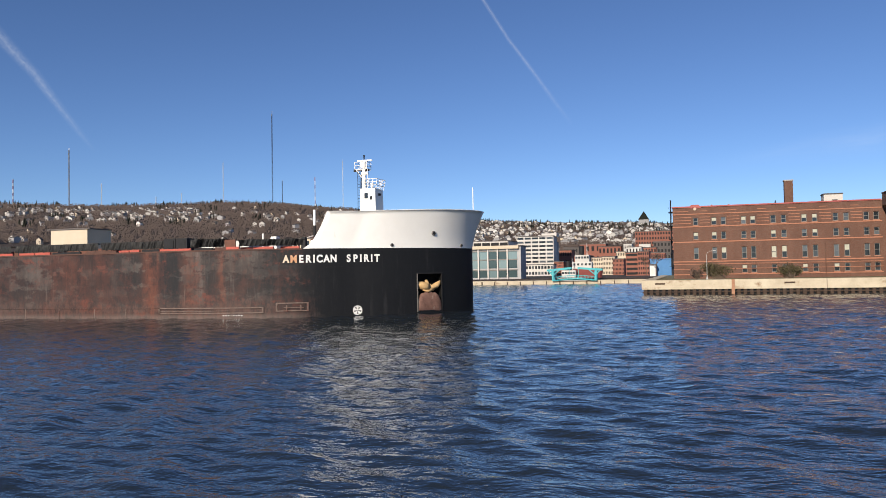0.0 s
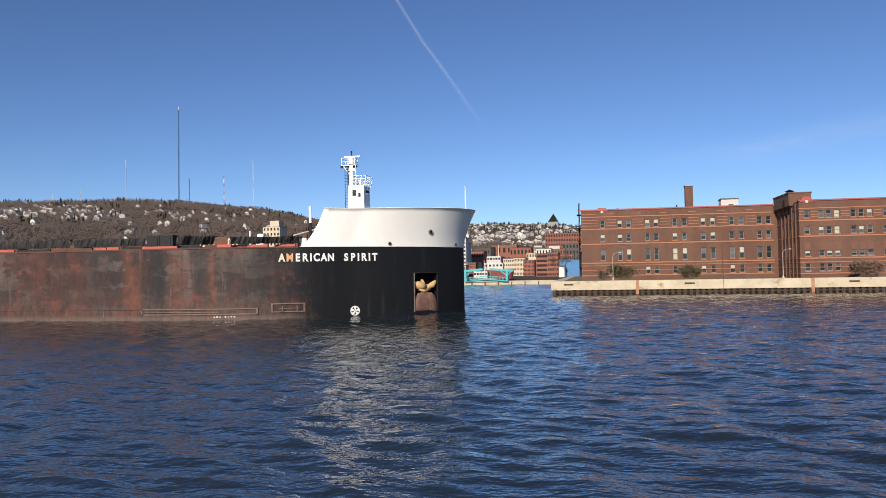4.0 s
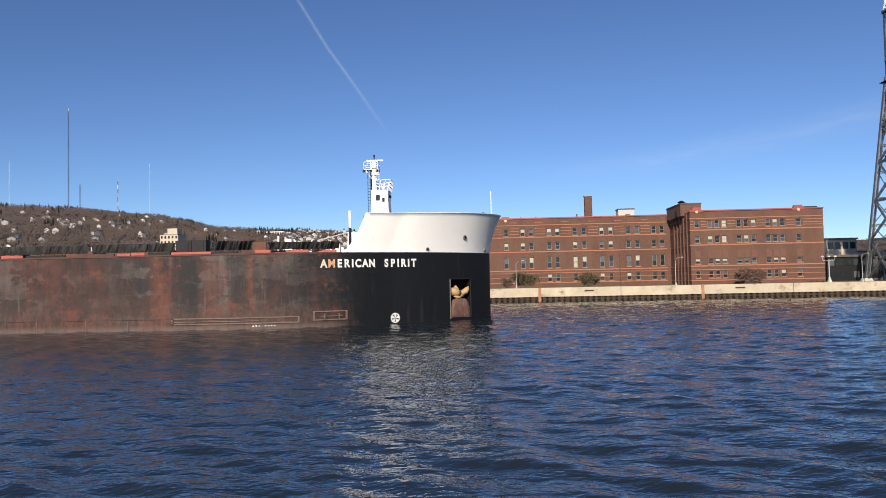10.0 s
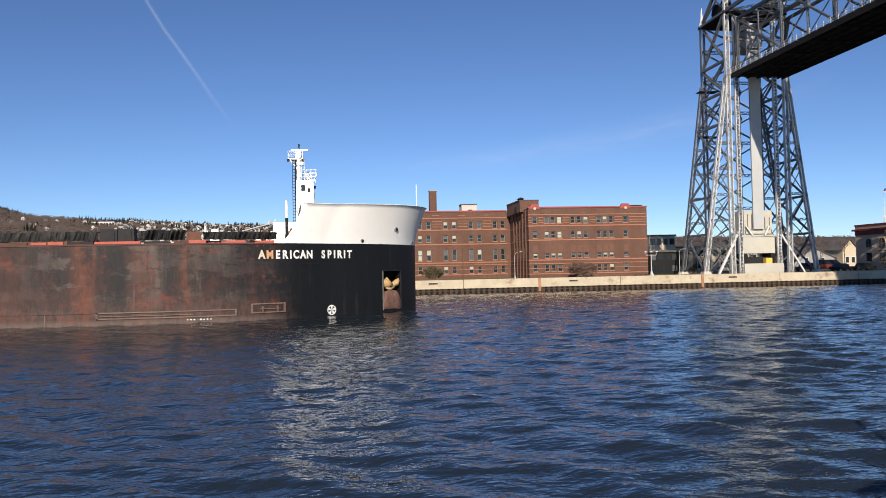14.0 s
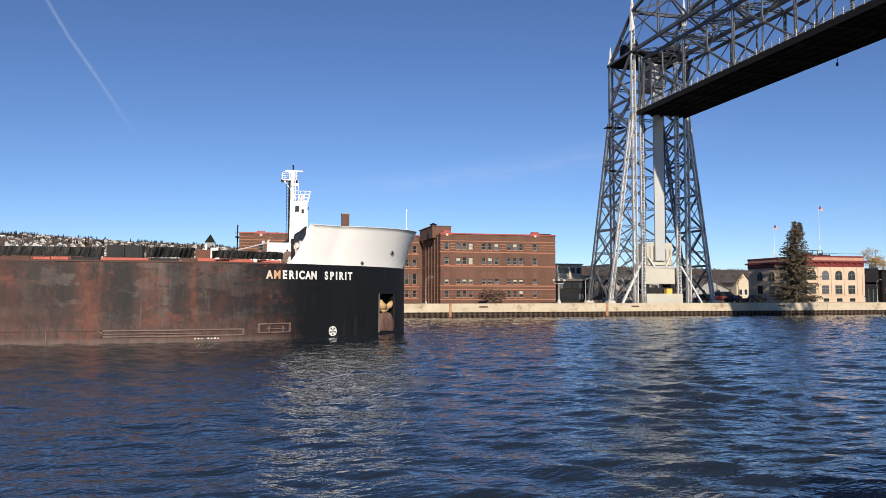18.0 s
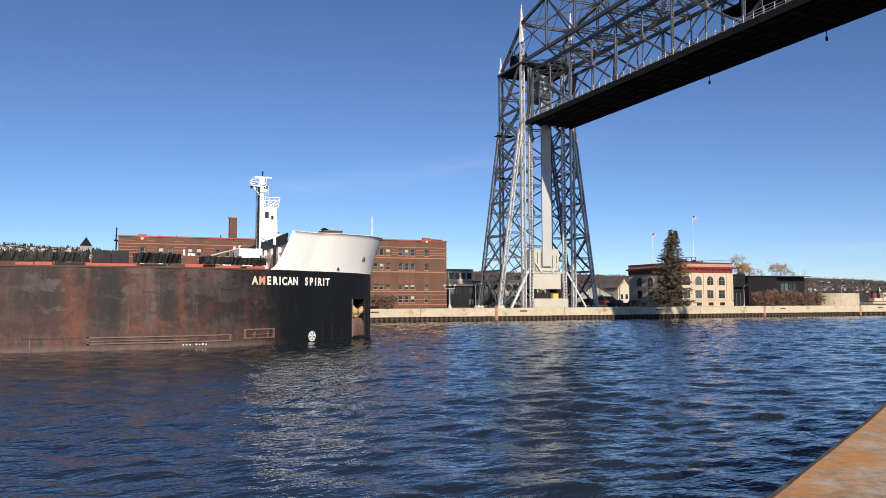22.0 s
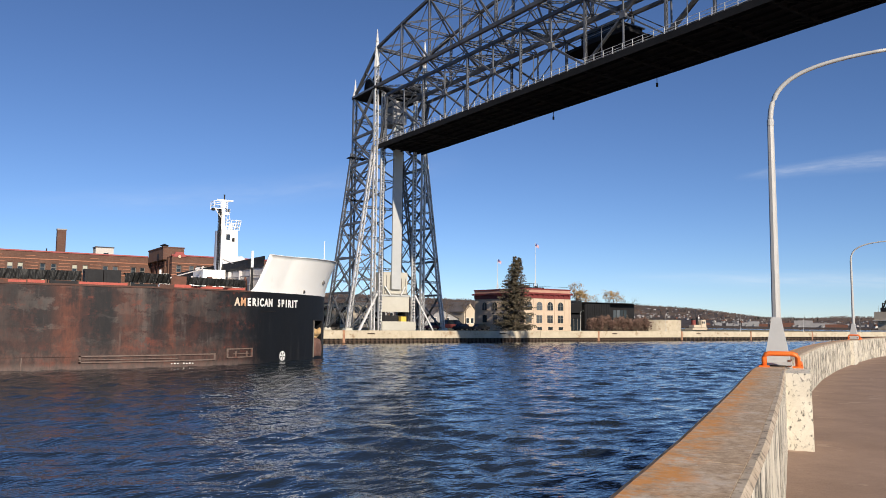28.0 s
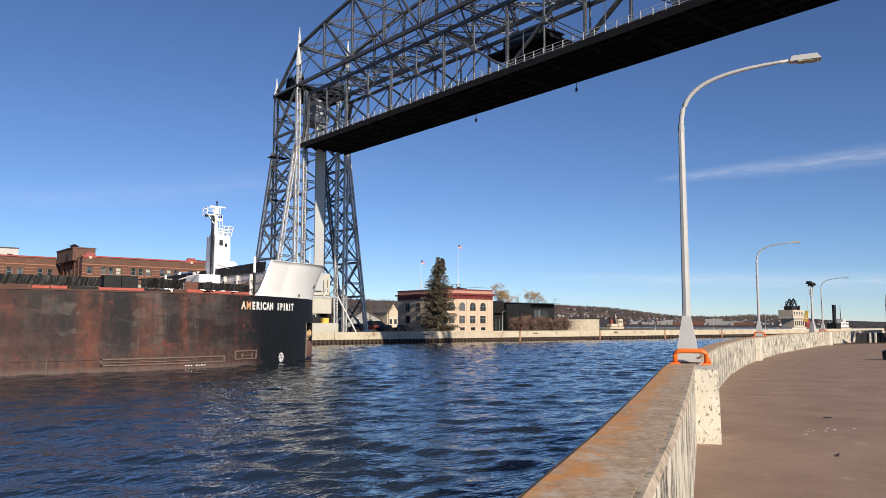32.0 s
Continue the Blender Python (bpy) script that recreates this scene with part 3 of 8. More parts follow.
def build_water():
    far = [-6000, -4500, -3000, -2000, -1300, -900, -600, -400, -280, -200, -150, -125, -110]
    xs = far + graded(-104, 20, 0.42, 0.26) + graded(20.3, 120, 0.28, 0.48) + graded(120.6, 215, 0.6, 1.0) + [225, 250, 320, 420, 600, 900, 1400, 2200, 3500, 6000]
    ys = [-400, -200, -60, -20, -6, -1] + graded(1, 40, 0.1, 0.22) + graded(40.25, 125, 0.23, 0.33) + graded(125.4, 240, 0.36, 0.55) + [250, 280, 400, 600, 1000, 1800, 3000, 6000]
    X, Y = np.meshgrid(np.array(xs), np.array(ys))
    rng = np.random.default_rng(5)
    Z = np.zeros_like(X)
    dx, dy = np.gradient(np.array(xs))[None, :], np.gradient(np.array(ys))[:, None]
    for i in range(72):
        wave = 0.55 * (3.9 / 0.55) ** rng.random() ** 1.15
        a = radians(224) + rng.normal(0, 0.5)
        k = 2 * math.pi / wave
        amp = 0.0041 * wave ** 0.68 * (0.5 + rng.random()) * (1.3 if 0.9 < wave < 2.6 else 1.0)
        cell = np.maximum(dx * abs(math.cos(a)), dy * abs(math.sin(a)))
        amp = amp * np.clip(wave / cell / 2.5 - 1, 0, 1)
        ph = k * (X * math.cos(a) + Y * math.sin(a)) + rng.random() * 6.28
        Z += amp * (np.sin(ph) + 0.25 * np.sin(2 * ph + 0.6))
    calm = np.clip((X + 110) / 10, 0, 1) * np.clip((225 - X) / 15, 0, 1) * np.clip((250 - Y) / 15, 0, 1) * np.clip((Y + 1) / 3, 0, 1)
    Z *= calm
    ny, nx = X.shape
    co = np.stack([X, Y, Z], -1).reshape(-1, 3).astype(np.float32)
    i = (np.arange(ny - 1)[:, None] * nx + np.arange(nx - 1)[None]).reshape(-1)
    quads = np.stack([i, i + 1, i + nx + 1, i + nx], -1).astype(np.int32)
    me = bpy.data.meshes.new("water")
    me.vertices.add(len(co))
    me.vertices.foreach_set("co", co.ravel())
    me.loops.add(quads.size)
    me.loops.foreach_set("vertex_index", quads.ravel())
    me.polygons.add(len(quads))
    me.polygons.foreach_set("loop_start", np.arange(len(quads), dtype=np.int32) * 4)
    me.polygons.foreach_set("use_smooth", np.ones(len(quads), dtype=bool))
    me.update(calc_edges=True)
    me.materials.append(M["water"])
    tagged(new("water", me), "dark blue choppy harbour water in the ship canal", "water", kind="structure")


build_water()



# ---- the piers ----
EDGE = [(-60, -27), (-25, -12.2), (-10, -4.8), (0, 0.8), (1.91, 1.91), (3.42, 2.8), (6.16, 4.48), (9.24, 6.4), (13.5, 8.88), (18.2, 11.38), (22, 13.35), (27, 15.72), (32.5, 18.1),
        (39.45, 20.84), (44, 22.4), (48.25, 23.8), (52.5, 25.15), (57.05, 26.62), (65, 28.72), (78, 31.5), (93, 34.6), (120, 37), (160, 38)]
THICK = 0.43


def offset(line, d):
    """The line moved d metres to its right."""
    out = []
    for i, p in enumerate(line):
        a, b = Vector(line[max(i - 1, 0)]), Vector(line[min(i + 1, len(line) - 1)])
        t = (b - a).normalized()
        out.append((p[0] + t.y * d, p[1] - t.x * d))
    return out


def sheet(line, other, z, shape=None):
    shape = shape or Shape()
    n = len(line)
    return shape.add([(*p, z) for p in line] + [(*p, z) for p in other], [(i + 1, i, n + i, n + i + 1) for i in range(n - 1)])


def strip(line, z0, z1, shape, flip=False):
    n = len(line)
    fs = [(i, i + 1, n + i + 1, n + i) for i in range(n - 1)]
    return shape.add([(*p, z0) for p in line] + [(*p, z1) for p in line], [f[::-1] for f in fs] if flip else fs)


def near_pier():
    inner = offset(EDGE, THICK - 0.02)
    walkway = Shape()
    sheet(inner, [(x + 4, -150) for x, _ in inner], 2.4, walkway)
    alone("walkway", walkway, "paving", "brown weathered concrete walkway along the canal wall", "walkway", kind="structure")
    face = strip(EDGE, -3, 2.42, Shape())
    alone("pier_face", face, "concrete", "concrete face of the pier above the water", "pier", kind="structure")
    wall = thing("canal_wall", "waist-high concrete canal wall with peeling white paint and black stains", "wall")
    # the wall is cast in lengths with open joints
    cuts = [-58.0, -30, -18, -9, -2.9] + [3.2 + 6.1 * k for k in range(11)] + [80, 100, 120, 150]
    fine = []
    for a, b in zip(EDGE, EDGE[1:]):
        for k in range(8):
            fine.append((a[0] + (b[0] - a[0]) * k / 8, a[1] + (b[1] - a[1]) * k / 8))
    run = [0.0]
    for a, b in zip(fine, fine[1:]):
        run.append(run[-1] + math.dist(a, b))
    zero = run[24]
    for lo, hi in zip(cuts, cuts[1:]):
        inside = [f for f, r in zip(fine, run) if lo + 0.05 < r - zero < hi - 0.05]
        if len(inside) < 2:
            continue

        def spot(s):
            return (float(np.interp(s + zero, run, [f[0] for f in fine])), float(np.interp(s + zero, run, [f[1] for f in fine])))

        outer = [spot(lo + 0.006)] + inside + [spot(hi - 0.006)]
        n = len(outer)

        def cast(section, name, material, label=""):
            """One length of the given cross-section, ends closed; u runs over the section, v along it."""
            m = len(section)
            s = Shape()
            for d, z in section:
                s.v.extend((*p, z + 0.0015 * math.sin(i * 1.7 + d * 30) * (z > 3.38)) for i, p in enumerate(offset(outer, d)))
            s.f = [(k * n + i, k * n + i + 1, (k + 1) * n + i + 1, (k + 1) * n + i) for k in range(m - 1) for i in range(n - 1)]
            s.f += [tuple(k * n for k in range(m)), tuple(k * n + n - 1 for k in range(m - 1, -1, -1))]
            ob = part(name, s, material, wall, label)
            uv = ob.data.uv_layers.new(name="UVMap")
            us = [max(0.0, d) / THICK for d, z in section]
            for lp, uvd in zip(ob.data.loops, uv.data):
                uvd.uv = (us[lp.vertex_index // n], (lp.vertex_index % n) / n)

        cast([(THICK, 2.38), (THICK, 3.36), (THICK - 0.05, 3.36), (THICK - 0.05, 3.3), (0, 3.3), (0, 2.4)], "wall_length", "nearwall")
        cast([(THICK + 0.002, 3.364), (THICK - 0.018, 3.396), (THICK - 0.05, 3.396), (THICK - 0.05, 3.362)], "arris", "arris", "worn pale inner edge of the wall")
        cast([(THICK - 0.052, 3.305), (THICK - 0.052, 3.4), (0.02, 3.4), (-0.02, 3.378), (-0.02, 3.305)], "wall_cap", "walltop", "flat wall cap with orange lichen")
    for x, y, a in ((9.29, 5.96, 31.0), (31.85, 17.55, 22.5), (59.2, 26.75, 14)):
        p = Shape().hexa([(0, -0.345), (1.1, -0.345), (1.1, 0.03), (0, 0.03)], 2.38, 3.385, [(0.02, -0.325), (1.08, -0.325), (1.08, 0.03), (0.02, 0.03)])
        ob = part("pilaster", p, "pilaster", wall, "white-painted concrete pilaster under a lamp")
        ob.matrix_local = pose(x, y, 0, 0, 0, a)


near_pier()


def far_pier():
    pier = thing("far_pier", "long concrete pier wall with a rusty sheet-pile foot", "pier")
    tagged(pier, kind="structure")
    cuts = [-6.6, 7.0, 20, 32.9, 47, 61.7, 76, 91, 108, 125.1, 153.4, 181.1, 209.8, 240, 275, 320, 400, 520, 700]
    for i, (a, b) in enumerate(zip(cuts, cuts[1:])):
        s = Shape().hexa([(a + 0.04, 125), (b - 0.04, 125), (b - 0.04, 127), (a + 0.04, 127)], 0.85, 2.12, [(a + 0.04, 125.04), (b - 0.04, 125.04), (b - 0.04, 127), (a + 0.04, 127)])
        s.box(a + 0.04, b - 0.04, 125.06, 127, 2.12, 2.3)
        part("cap_length", s, "concrete", pier)
    side = Shape().box(-6.56, -4.6, 127.02, 236, 0.85, 2.3)
    part("cap_length", side, "concrete", pier)
    for x in (7.0, 32.9, 61.7, 125.1, 153.4, 181.1, 209.8):
        part("joint_post", Shape().box(x - 0.22, x + 0.22, 124.9, 125.4, 0.1, 2.34), "joint", pier, "rust-stained joint between the lengths")
    face = Shape().box(-6.3, 700, 125.5, 126.8, -3, 0.86).box(-6.3, -5, 126.9, 236, -3, 0.86)
    part("pile_wall", face, "black", pier)
    k = 0
    post, shared = Shape().hexa([(-0.22, -0.2), (0.22, -0.2), (0.3, 0.25), (-0.3, 0.25)], -0.6, 0.84).mesh("sheet_pile", "pile"), None
    x = -6.0
    while x < 245:
        ob = new("sheet_pile", post)
        ob.parent = pier
        ob.location = (x, 125.3, 0)
        x += 0.92 if x < 150 else 1.6
    wale = Shape().box(-6.4, 245, 125.02, 125.24, 0.36, 0.52)
    part("wale", wale, "pile", pier, "rusty steel wale")
    for x in (-4.5, 14.2, 38, 66.5, 97, 129.5, 159):
        part("ladder_recess", Shape().box(x, x + 1.5, 124.97, 125.1, 1.62, 1.86), "pile", pier, "dark fender block on the wall")


far_pier()
land = Shape().hexa([(-4.7, 126.98), (262, 126.98), (262, 243), (-4.7, 243)], -2, 2.18)
alone("ground", land, "grass", "flat dry grass and gravel behind the far pier", "ground", kind="structure")
alone("road", Shape().box(-4, 260, 129.5, 133, 2.1, 2.19), "asphalt", "narrow asphalt path along the far pier", "road", kind="structure")


# ---- the ship ----
BEAM, LONG, LEAD = 15.95, 300.0, 1.5
ship = thing("bulk_carrier", "long rusty black ore carrier with a white raised bow", "ship", (-21.9, 79.6, 0))


def half(s, z):
    """Half the hull's width s metres aft of the stem at height z."""
    flare = max(0.0, z - 6.6) / 4.0
    s = s + LEAD * flare**1.5
    if s <= 0:
        return 0.0
    w = BEAM * (1 - max(0.0, 1 - s / 26.0) ** 2.6)
    nose = 2.4 * math.sqrt(1 - (1 - min(s, 3.0) / 3.0) ** 2) * max(0.0, 1 - s / 9)
    return w + nose + 0.35 * flare * max(0.0, 1 - s / 14) - 0.6 * flare * min(1.0, s / 11) ** 2


def sheer(s, z):
    """The rise of the white bow's edge towards the stem."""
    return 0.36 * max(0.0, 1 - s / 10) * max(0.0, z - DECK) / BOW_H


def bow_grid(levels, stations, shape, hole=None):
    """Both sides of the hull between the levels, over the stations."""
    rows = []
    for side in (-1, 1):
        for z in levels:
            front = LEAD * (max(0.0, z - 6.6) / 4.0) ** 1.5
            rows.append([(front - s, side * half(s - front, z), z) for s in stations])
    n, m = len(stations), len(levels)
    verts = sum(rows, [])
    faces = []
    for b in range(2):
        for j in range(m - 1):
            for i in range(n - 1):
                if hole and not b and hole[0] <= stations[i] < hole[1] and hole[2] <= levels[j] < hole[3]:
                    continue
                q = ((b * m + j) * n + i, (b * m + j) * n + i + 1, (b * m + j + 1) * n + i + 1, (b * m + j + 1) * n + i)
                faces.append(q if b else q[::-1])
    return shape.add(verts, faces)


def stem_stations(stop):
    return [0.0] + [0.02 + (stop - 0.02) * (i / 46) ** 1.7 for i in range(47)]


DECK, BOW_H = 6.62, 3.58
POCKET = (1.95, 3.8, 0.2, 4.0)
hull = bow_grid([-6, -1, 0.0, 0.3, 0.8, 1.6, 2.4, 3.2, 4.0, 4.8, 5.6, 6.2, DECK], sorted(stem_stations(30) + [POCKET[0], POCKET[1]]) + [40, 60, 90, 130, 180, 240, LONG], Shape(), POCKET)
hull.add([(-LONG, -BEAM, -6), (-LONG, BEAM, -6), (-LONG, BEAM, DECK), (-LONG, -BEAM, DECK)], [(0, 1, 2, 3)])
hull_ob = part("hull", hull, "hull", ship, "black hull, worn to rust and grey along its side", True)

def hull_mark(s, z, out=0.0):
    """A place on the starboard side, the way aft along it and the way out."""
    p, q = Vector((-s, -half(s, z), z)), Vector((-s - 0.3, -half(s + 0.3, z), z))
    t = (q - p).normalized()
    nrm = Vector((-t.y, t.x, 0))
    if nrm.y > 0:
        nrm = -nrm
    return p + nrm * out, t, nrm


def side_plate(shape, s0, s1, z0, z1, out, thick=0.03, steps=4):
    """A plate that follows the starboard side."""
    pts = [hull_mark(s0 + (s1 - s0) * i / steps, (z0 + z1) / 2)[0:3] for i in range(steps + 1)]
    v = []
    for p, t, n in pts:
        a, b = p + n * out, p + n * (out - thick)
        v += [(*a.xy, z0), (*a.xy, z1), (*b.xy, z1), (*b.xy, z0)]
    e = 4 * steps
    return shape.add(v, [(4 * i + j, 4 * i + 4 + j, 4 * i + 4 + (j + 1) % 4, 4 * i + (j + 1) % 4) for i in range(steps) for j in range(4)] + [(0, 1, 2, 3), (e + 3, e + 2, e + 1, e)])


def build_pocket():
    s0, s1, z0, z1 = POCKET
    p, t, n = hull_mark(s0, 2)
    q = hull_mark(s1, 2)[0]
    deep = (hull_mark(2.85, 2)[2]) * -0.9
    box = [(*p.xy, z0), (*q.xy, z0), (*q.xy, z1), (*p.xy, z1)]
    back = [(x + deep.x, y + deep.y, z) for x, y, z in box]
    part("anchor_pocket", Shape().add(box + back, [(4, 5, 6, 7), (0, 1, 5, 4), (1, 2, 6, 5), (2, 3, 7, 6), (3, 0, 4, 7)]), "pitch", ship, "dark anchor pocket let into the bow")
    for a0, a1, b0, b1, mat in ((s0 - 0.1, s1 + 0.1, z1, z1 + 0.1, "black"), (s0 - 0.05, s0, z0, z1, "black"), (s1, s1 + 0.06, z0, z1, "frame")):
        part("pocket_rim", side_plate(Shape(), a0, a1, b0, b1, 0.08, 0.1), mat, ship)
    # the anchor lies on its crown: a round shoulder aft, a raised fluke forward, the shank running up into the dark
    p, t, n = hull_mark(2.85, 2.75)
    a = Shape()
    c = p - n * 0.3
    up = Vector((0, 0, 1))
    a.tube([c - t * 0.1 - up * 0.15, c + t * 0.4 + up * 0.0, c + t * 0.85 + up * 0.08, c + t * 1.2 + up * 0.26, c + t * 1.36 + up * 0.42], [0.3, 0.42, 0.4, 0.22, 0.05], 12)
    a.tube([c + t * 0.1 - up * 0.1, c - t * 0.45 - up * 0.12, c - t * 0.9 + up * 0.02, c - t * 1.22 + up * 0.3, c - t * 1.38 + up * 0.5], [0.3, 0.24, 0.32, 0.22, 0.05], 12)
    a.tube([c + t * 0.6 - up * 0.25, c + t * 0.1 - up * 0.5, c - t * 0.6 - up * 0.28], [0.2, 0.18, 0.2], 10)
    a.tube([c + up * 0.55 - n * 0.5, c + up * 0.2 - n * 0.2, c - up * 0.15], [0.17, 0.2, 0.2], 10)
    part("anchor", a, "anchor", ship, "yellowed stockless anchor drawn up in its pocket", True)
    # the bolster under the anchor, a rounded rusty dome as wide as the pocket
    b = Shape()
    c = hull_mark(2.85, 1.0)[0]
    nu, nv = 18, 12
    for i in range(nu + 1):
        u = -1 + 2 * i / nu
        crown = 1.0 * (1 - 0.45 * abs(u) ** 4)
        for j in range(nv + 1):
            f = math.pi * j / nv
            rough = 1 + 0.1 * noise.noise(Vector((i * 0.6, j * 0.6, 4)))
            w = c + t * (u * 1.42) + n * (math.sin(f) ** 0.7 * 0.42 * rough * (1 - 0.6 * abs(u) ** 6) - 0.3) + up * (-0.9 + (1 - math.cos(f)) * crown * rough)
            b.v.append(tuple(w))
    b.f = [(i * (nv + 1) + j, (i + 1) * (nv + 1) + j, (i + 1) * (nv + 1) + j + 1, i * (nv + 1) + j + 1) for i in range(nu) for j in range(nv)]
    part("bolster", b, "bolster", ship, "rusted rounded bolster below the anchor", True)


build_pocket()

# the deck, the raised white bow and its inside
deck = Shape()
st = stem_stations(30) + [60, 120, 200, LONG]
deck.add([(-s, -half(s, DECK) + 0.02, DECK - 0.05) for s in st] + [(-s, half(s, DECK) - 0.02, DECK - 0.05) for s in st],
         [(i + 1, i, len(st) + i, len(st) + i + 1) for i in range(len(st) - 1)])
part("deck", deck, "rust", ship, "rust-red main deck")


def forecastle():
    """The flared white bulwark, which sweeps down to the deck in a hollow curve at its after end."""
    levels = [DECK + BOW_H * (j / 10) for j in range(11)]
    rows = []
    for side in (-1, 1):
        for z in levels:
            u = (z - DECK) / BOW_H
            stop = 13.1 - 2.1 * u**0.66
            front = LEAD * (max(0.0, z - 6.6) / 4.0) ** 1.5
            rows.append([(front - s, side * half(s - front, z), z + sheer(s, z)) for s in stem_stations(stop + front)])
    n, m = len(rows[0]), len(levels)
    s = Shape()
    v = sum(rows, [])
    inner = [(x - 0.1 * (x > -1) , y * 0.985, z) for x, y, z in v]
    faces = []
    for b in range(2):
        for j in range(m - 1):
            for i in range(n - 1):
                q = ((b * m + j) * n + i, (b * m + j) * n + i + 1, (b * m + j + 1) * n + i + 1, (b * m + j + 1) * n + i)
                faces.append(q if b else q[::-1])
    s.add(v, faces).add(inner, [f[::-1] for f in faces])
    k = len(v)
    for b in range(2):
        top = (b * m + m - 1) * n
        s.f.extend((top + i, top + i + 1, k + top + i + 1, k + top + i) for i in range(n - 1))
        s.f.extend(((b * m + j) * n + n - 1, (b * m + j + 1) * n + n - 1, k + (b * m + j + 1) * n + n - 1, k + (b * m + j) * n + n - 1) for j in range(m - 1))
    ob = part("raised_bow", s, "white", ship, "flared white raised bow", True)
    rim = Shape()
    for side in (-1, 1):
        z = DECK + BOW_H
        lead = LEAD * ((z - 6.6) / 4.0) ** 1.5
        pts = [(lead - s2, side * half(s2 - lead, z), z + sheer(s2, z) + 0.01) for s2 in stem_stations(11.0 + lead)]
        rim.tube(pts, 0.035, 6)
    part("rim_bar", rim, "white", ship)
    top = Shape()
    sts = stem_stations(11)
    top.add([(-q, -half(q, DECK) * 0.95, 9.2) for q in sts] + [(-q, half(q, DECK) * 0.95, 9.2) for q in sts], [(i + 1, i, len(sts) + i, len(sts) + i + 1) for i in range(len(sts) - 1)])
    part("bow_deck", top, "black", ship)
    # the bulkhead rakes aft towards the port side; a black canvas windbreak stands on it
    def across(v):
        return -11.2 - 1.9 * v, -11.9 + 24.1 * v

    (xa, ya), (xb, yb) = across(0), across(1)
    # bulkhead greyer than the white bow: its weak light is put into the colour
    part("bulkhead", Shape().hexa([(xa, ya), (xa + 0.15, ya), (xb + 0.15, yb), (xb, yb)], DECK - 0.04, 9.22), "greywhite", ship, "stained grey-white bulkhead under the bow deck")
    cloth, n2, m2 = Shape(), 90, 5
    for j in range(m2 + 1):
        for i in range(n2 + 1):
            v = i / n2
            cx, cy = across(v)
            z0, z1 = 9.1 - 0.5 * v, 10.08 - 0.6 * v
            fold = 0.08 * noise.noise(Vector((i * 0.5, j * 0.35, 2)))
            cloth.v.append((cx - 0.12 + fold, cy, z0 + (z1 - z0) * j / m2 ))
    cloth.f = [(j * (n2 + 1) + i, j * (n2 + 1) + i + 1, (j + 1) * (n2 + 1) + i + 1, (j + 1) * (n2 + 1) + i) for j in range(m2) for i in range(n2)]
    part("windbreak", cloth, "tarp", ship, "black canvas windbreak across the bow deck", True)
    for k in range(1, 9):
        x, y = across(k / 9)
        part("stiffener", Shape().box(x - 0.35, x - 0.02, y - 0.06, y + 0.06, DECK, 8.9), "greywhite", ship)
    for v, w, h, mat in ((0.1, 0.35, 1.5, "rust"), (0.2, 0.5, 0.9, "greywhite"), (0.29, 0.3, 1.7, "black"), (0.55, 0.6, 1.1, "rust"), (0.72, 0.4, 1.6, "greywhite")):
        x, y = across(v)
        part("deck_valve", Shape().tube([(x - 0.9, y, DECK), (x - 0.9, y, DECK + h * 0.7), (x - 0.9, y, DECK + h)], [w * 0.6, w * 0.5, w * 0.25], 10), mat, ship, "pipe stand on the fore deck")
    for z in (7.4, 8.3):
        part("pipe_run", Shape().tube([(xa - 0.25, ya + 0.6, z), (xb - 0.25, yb - 0.6, z)], 0.06, 6), "greywhite", ship)
    # portholes and fairleads
    for s0, z, r in ((2.35, 8.1, 0.19), (5.8, 6.9, 0.15), (0.5, 6.9, 0.15)):
        p, t, nn = hull_mark(s0, z)
        rim = part("fairlead", Shape().tube([p + nn * 0.1, p + nn * 0.02, p - nn * 0.3], [r, r * 1.25, r * 1.25], 14), "frame", ship, "round fairlead with a raised rim")
        part("fairlead_hole", Shape().tube([p + nn * 0.11, p - nn * 0.3], [r * 0.8, r * 0.8], 14), "black", rim)


forecastle()


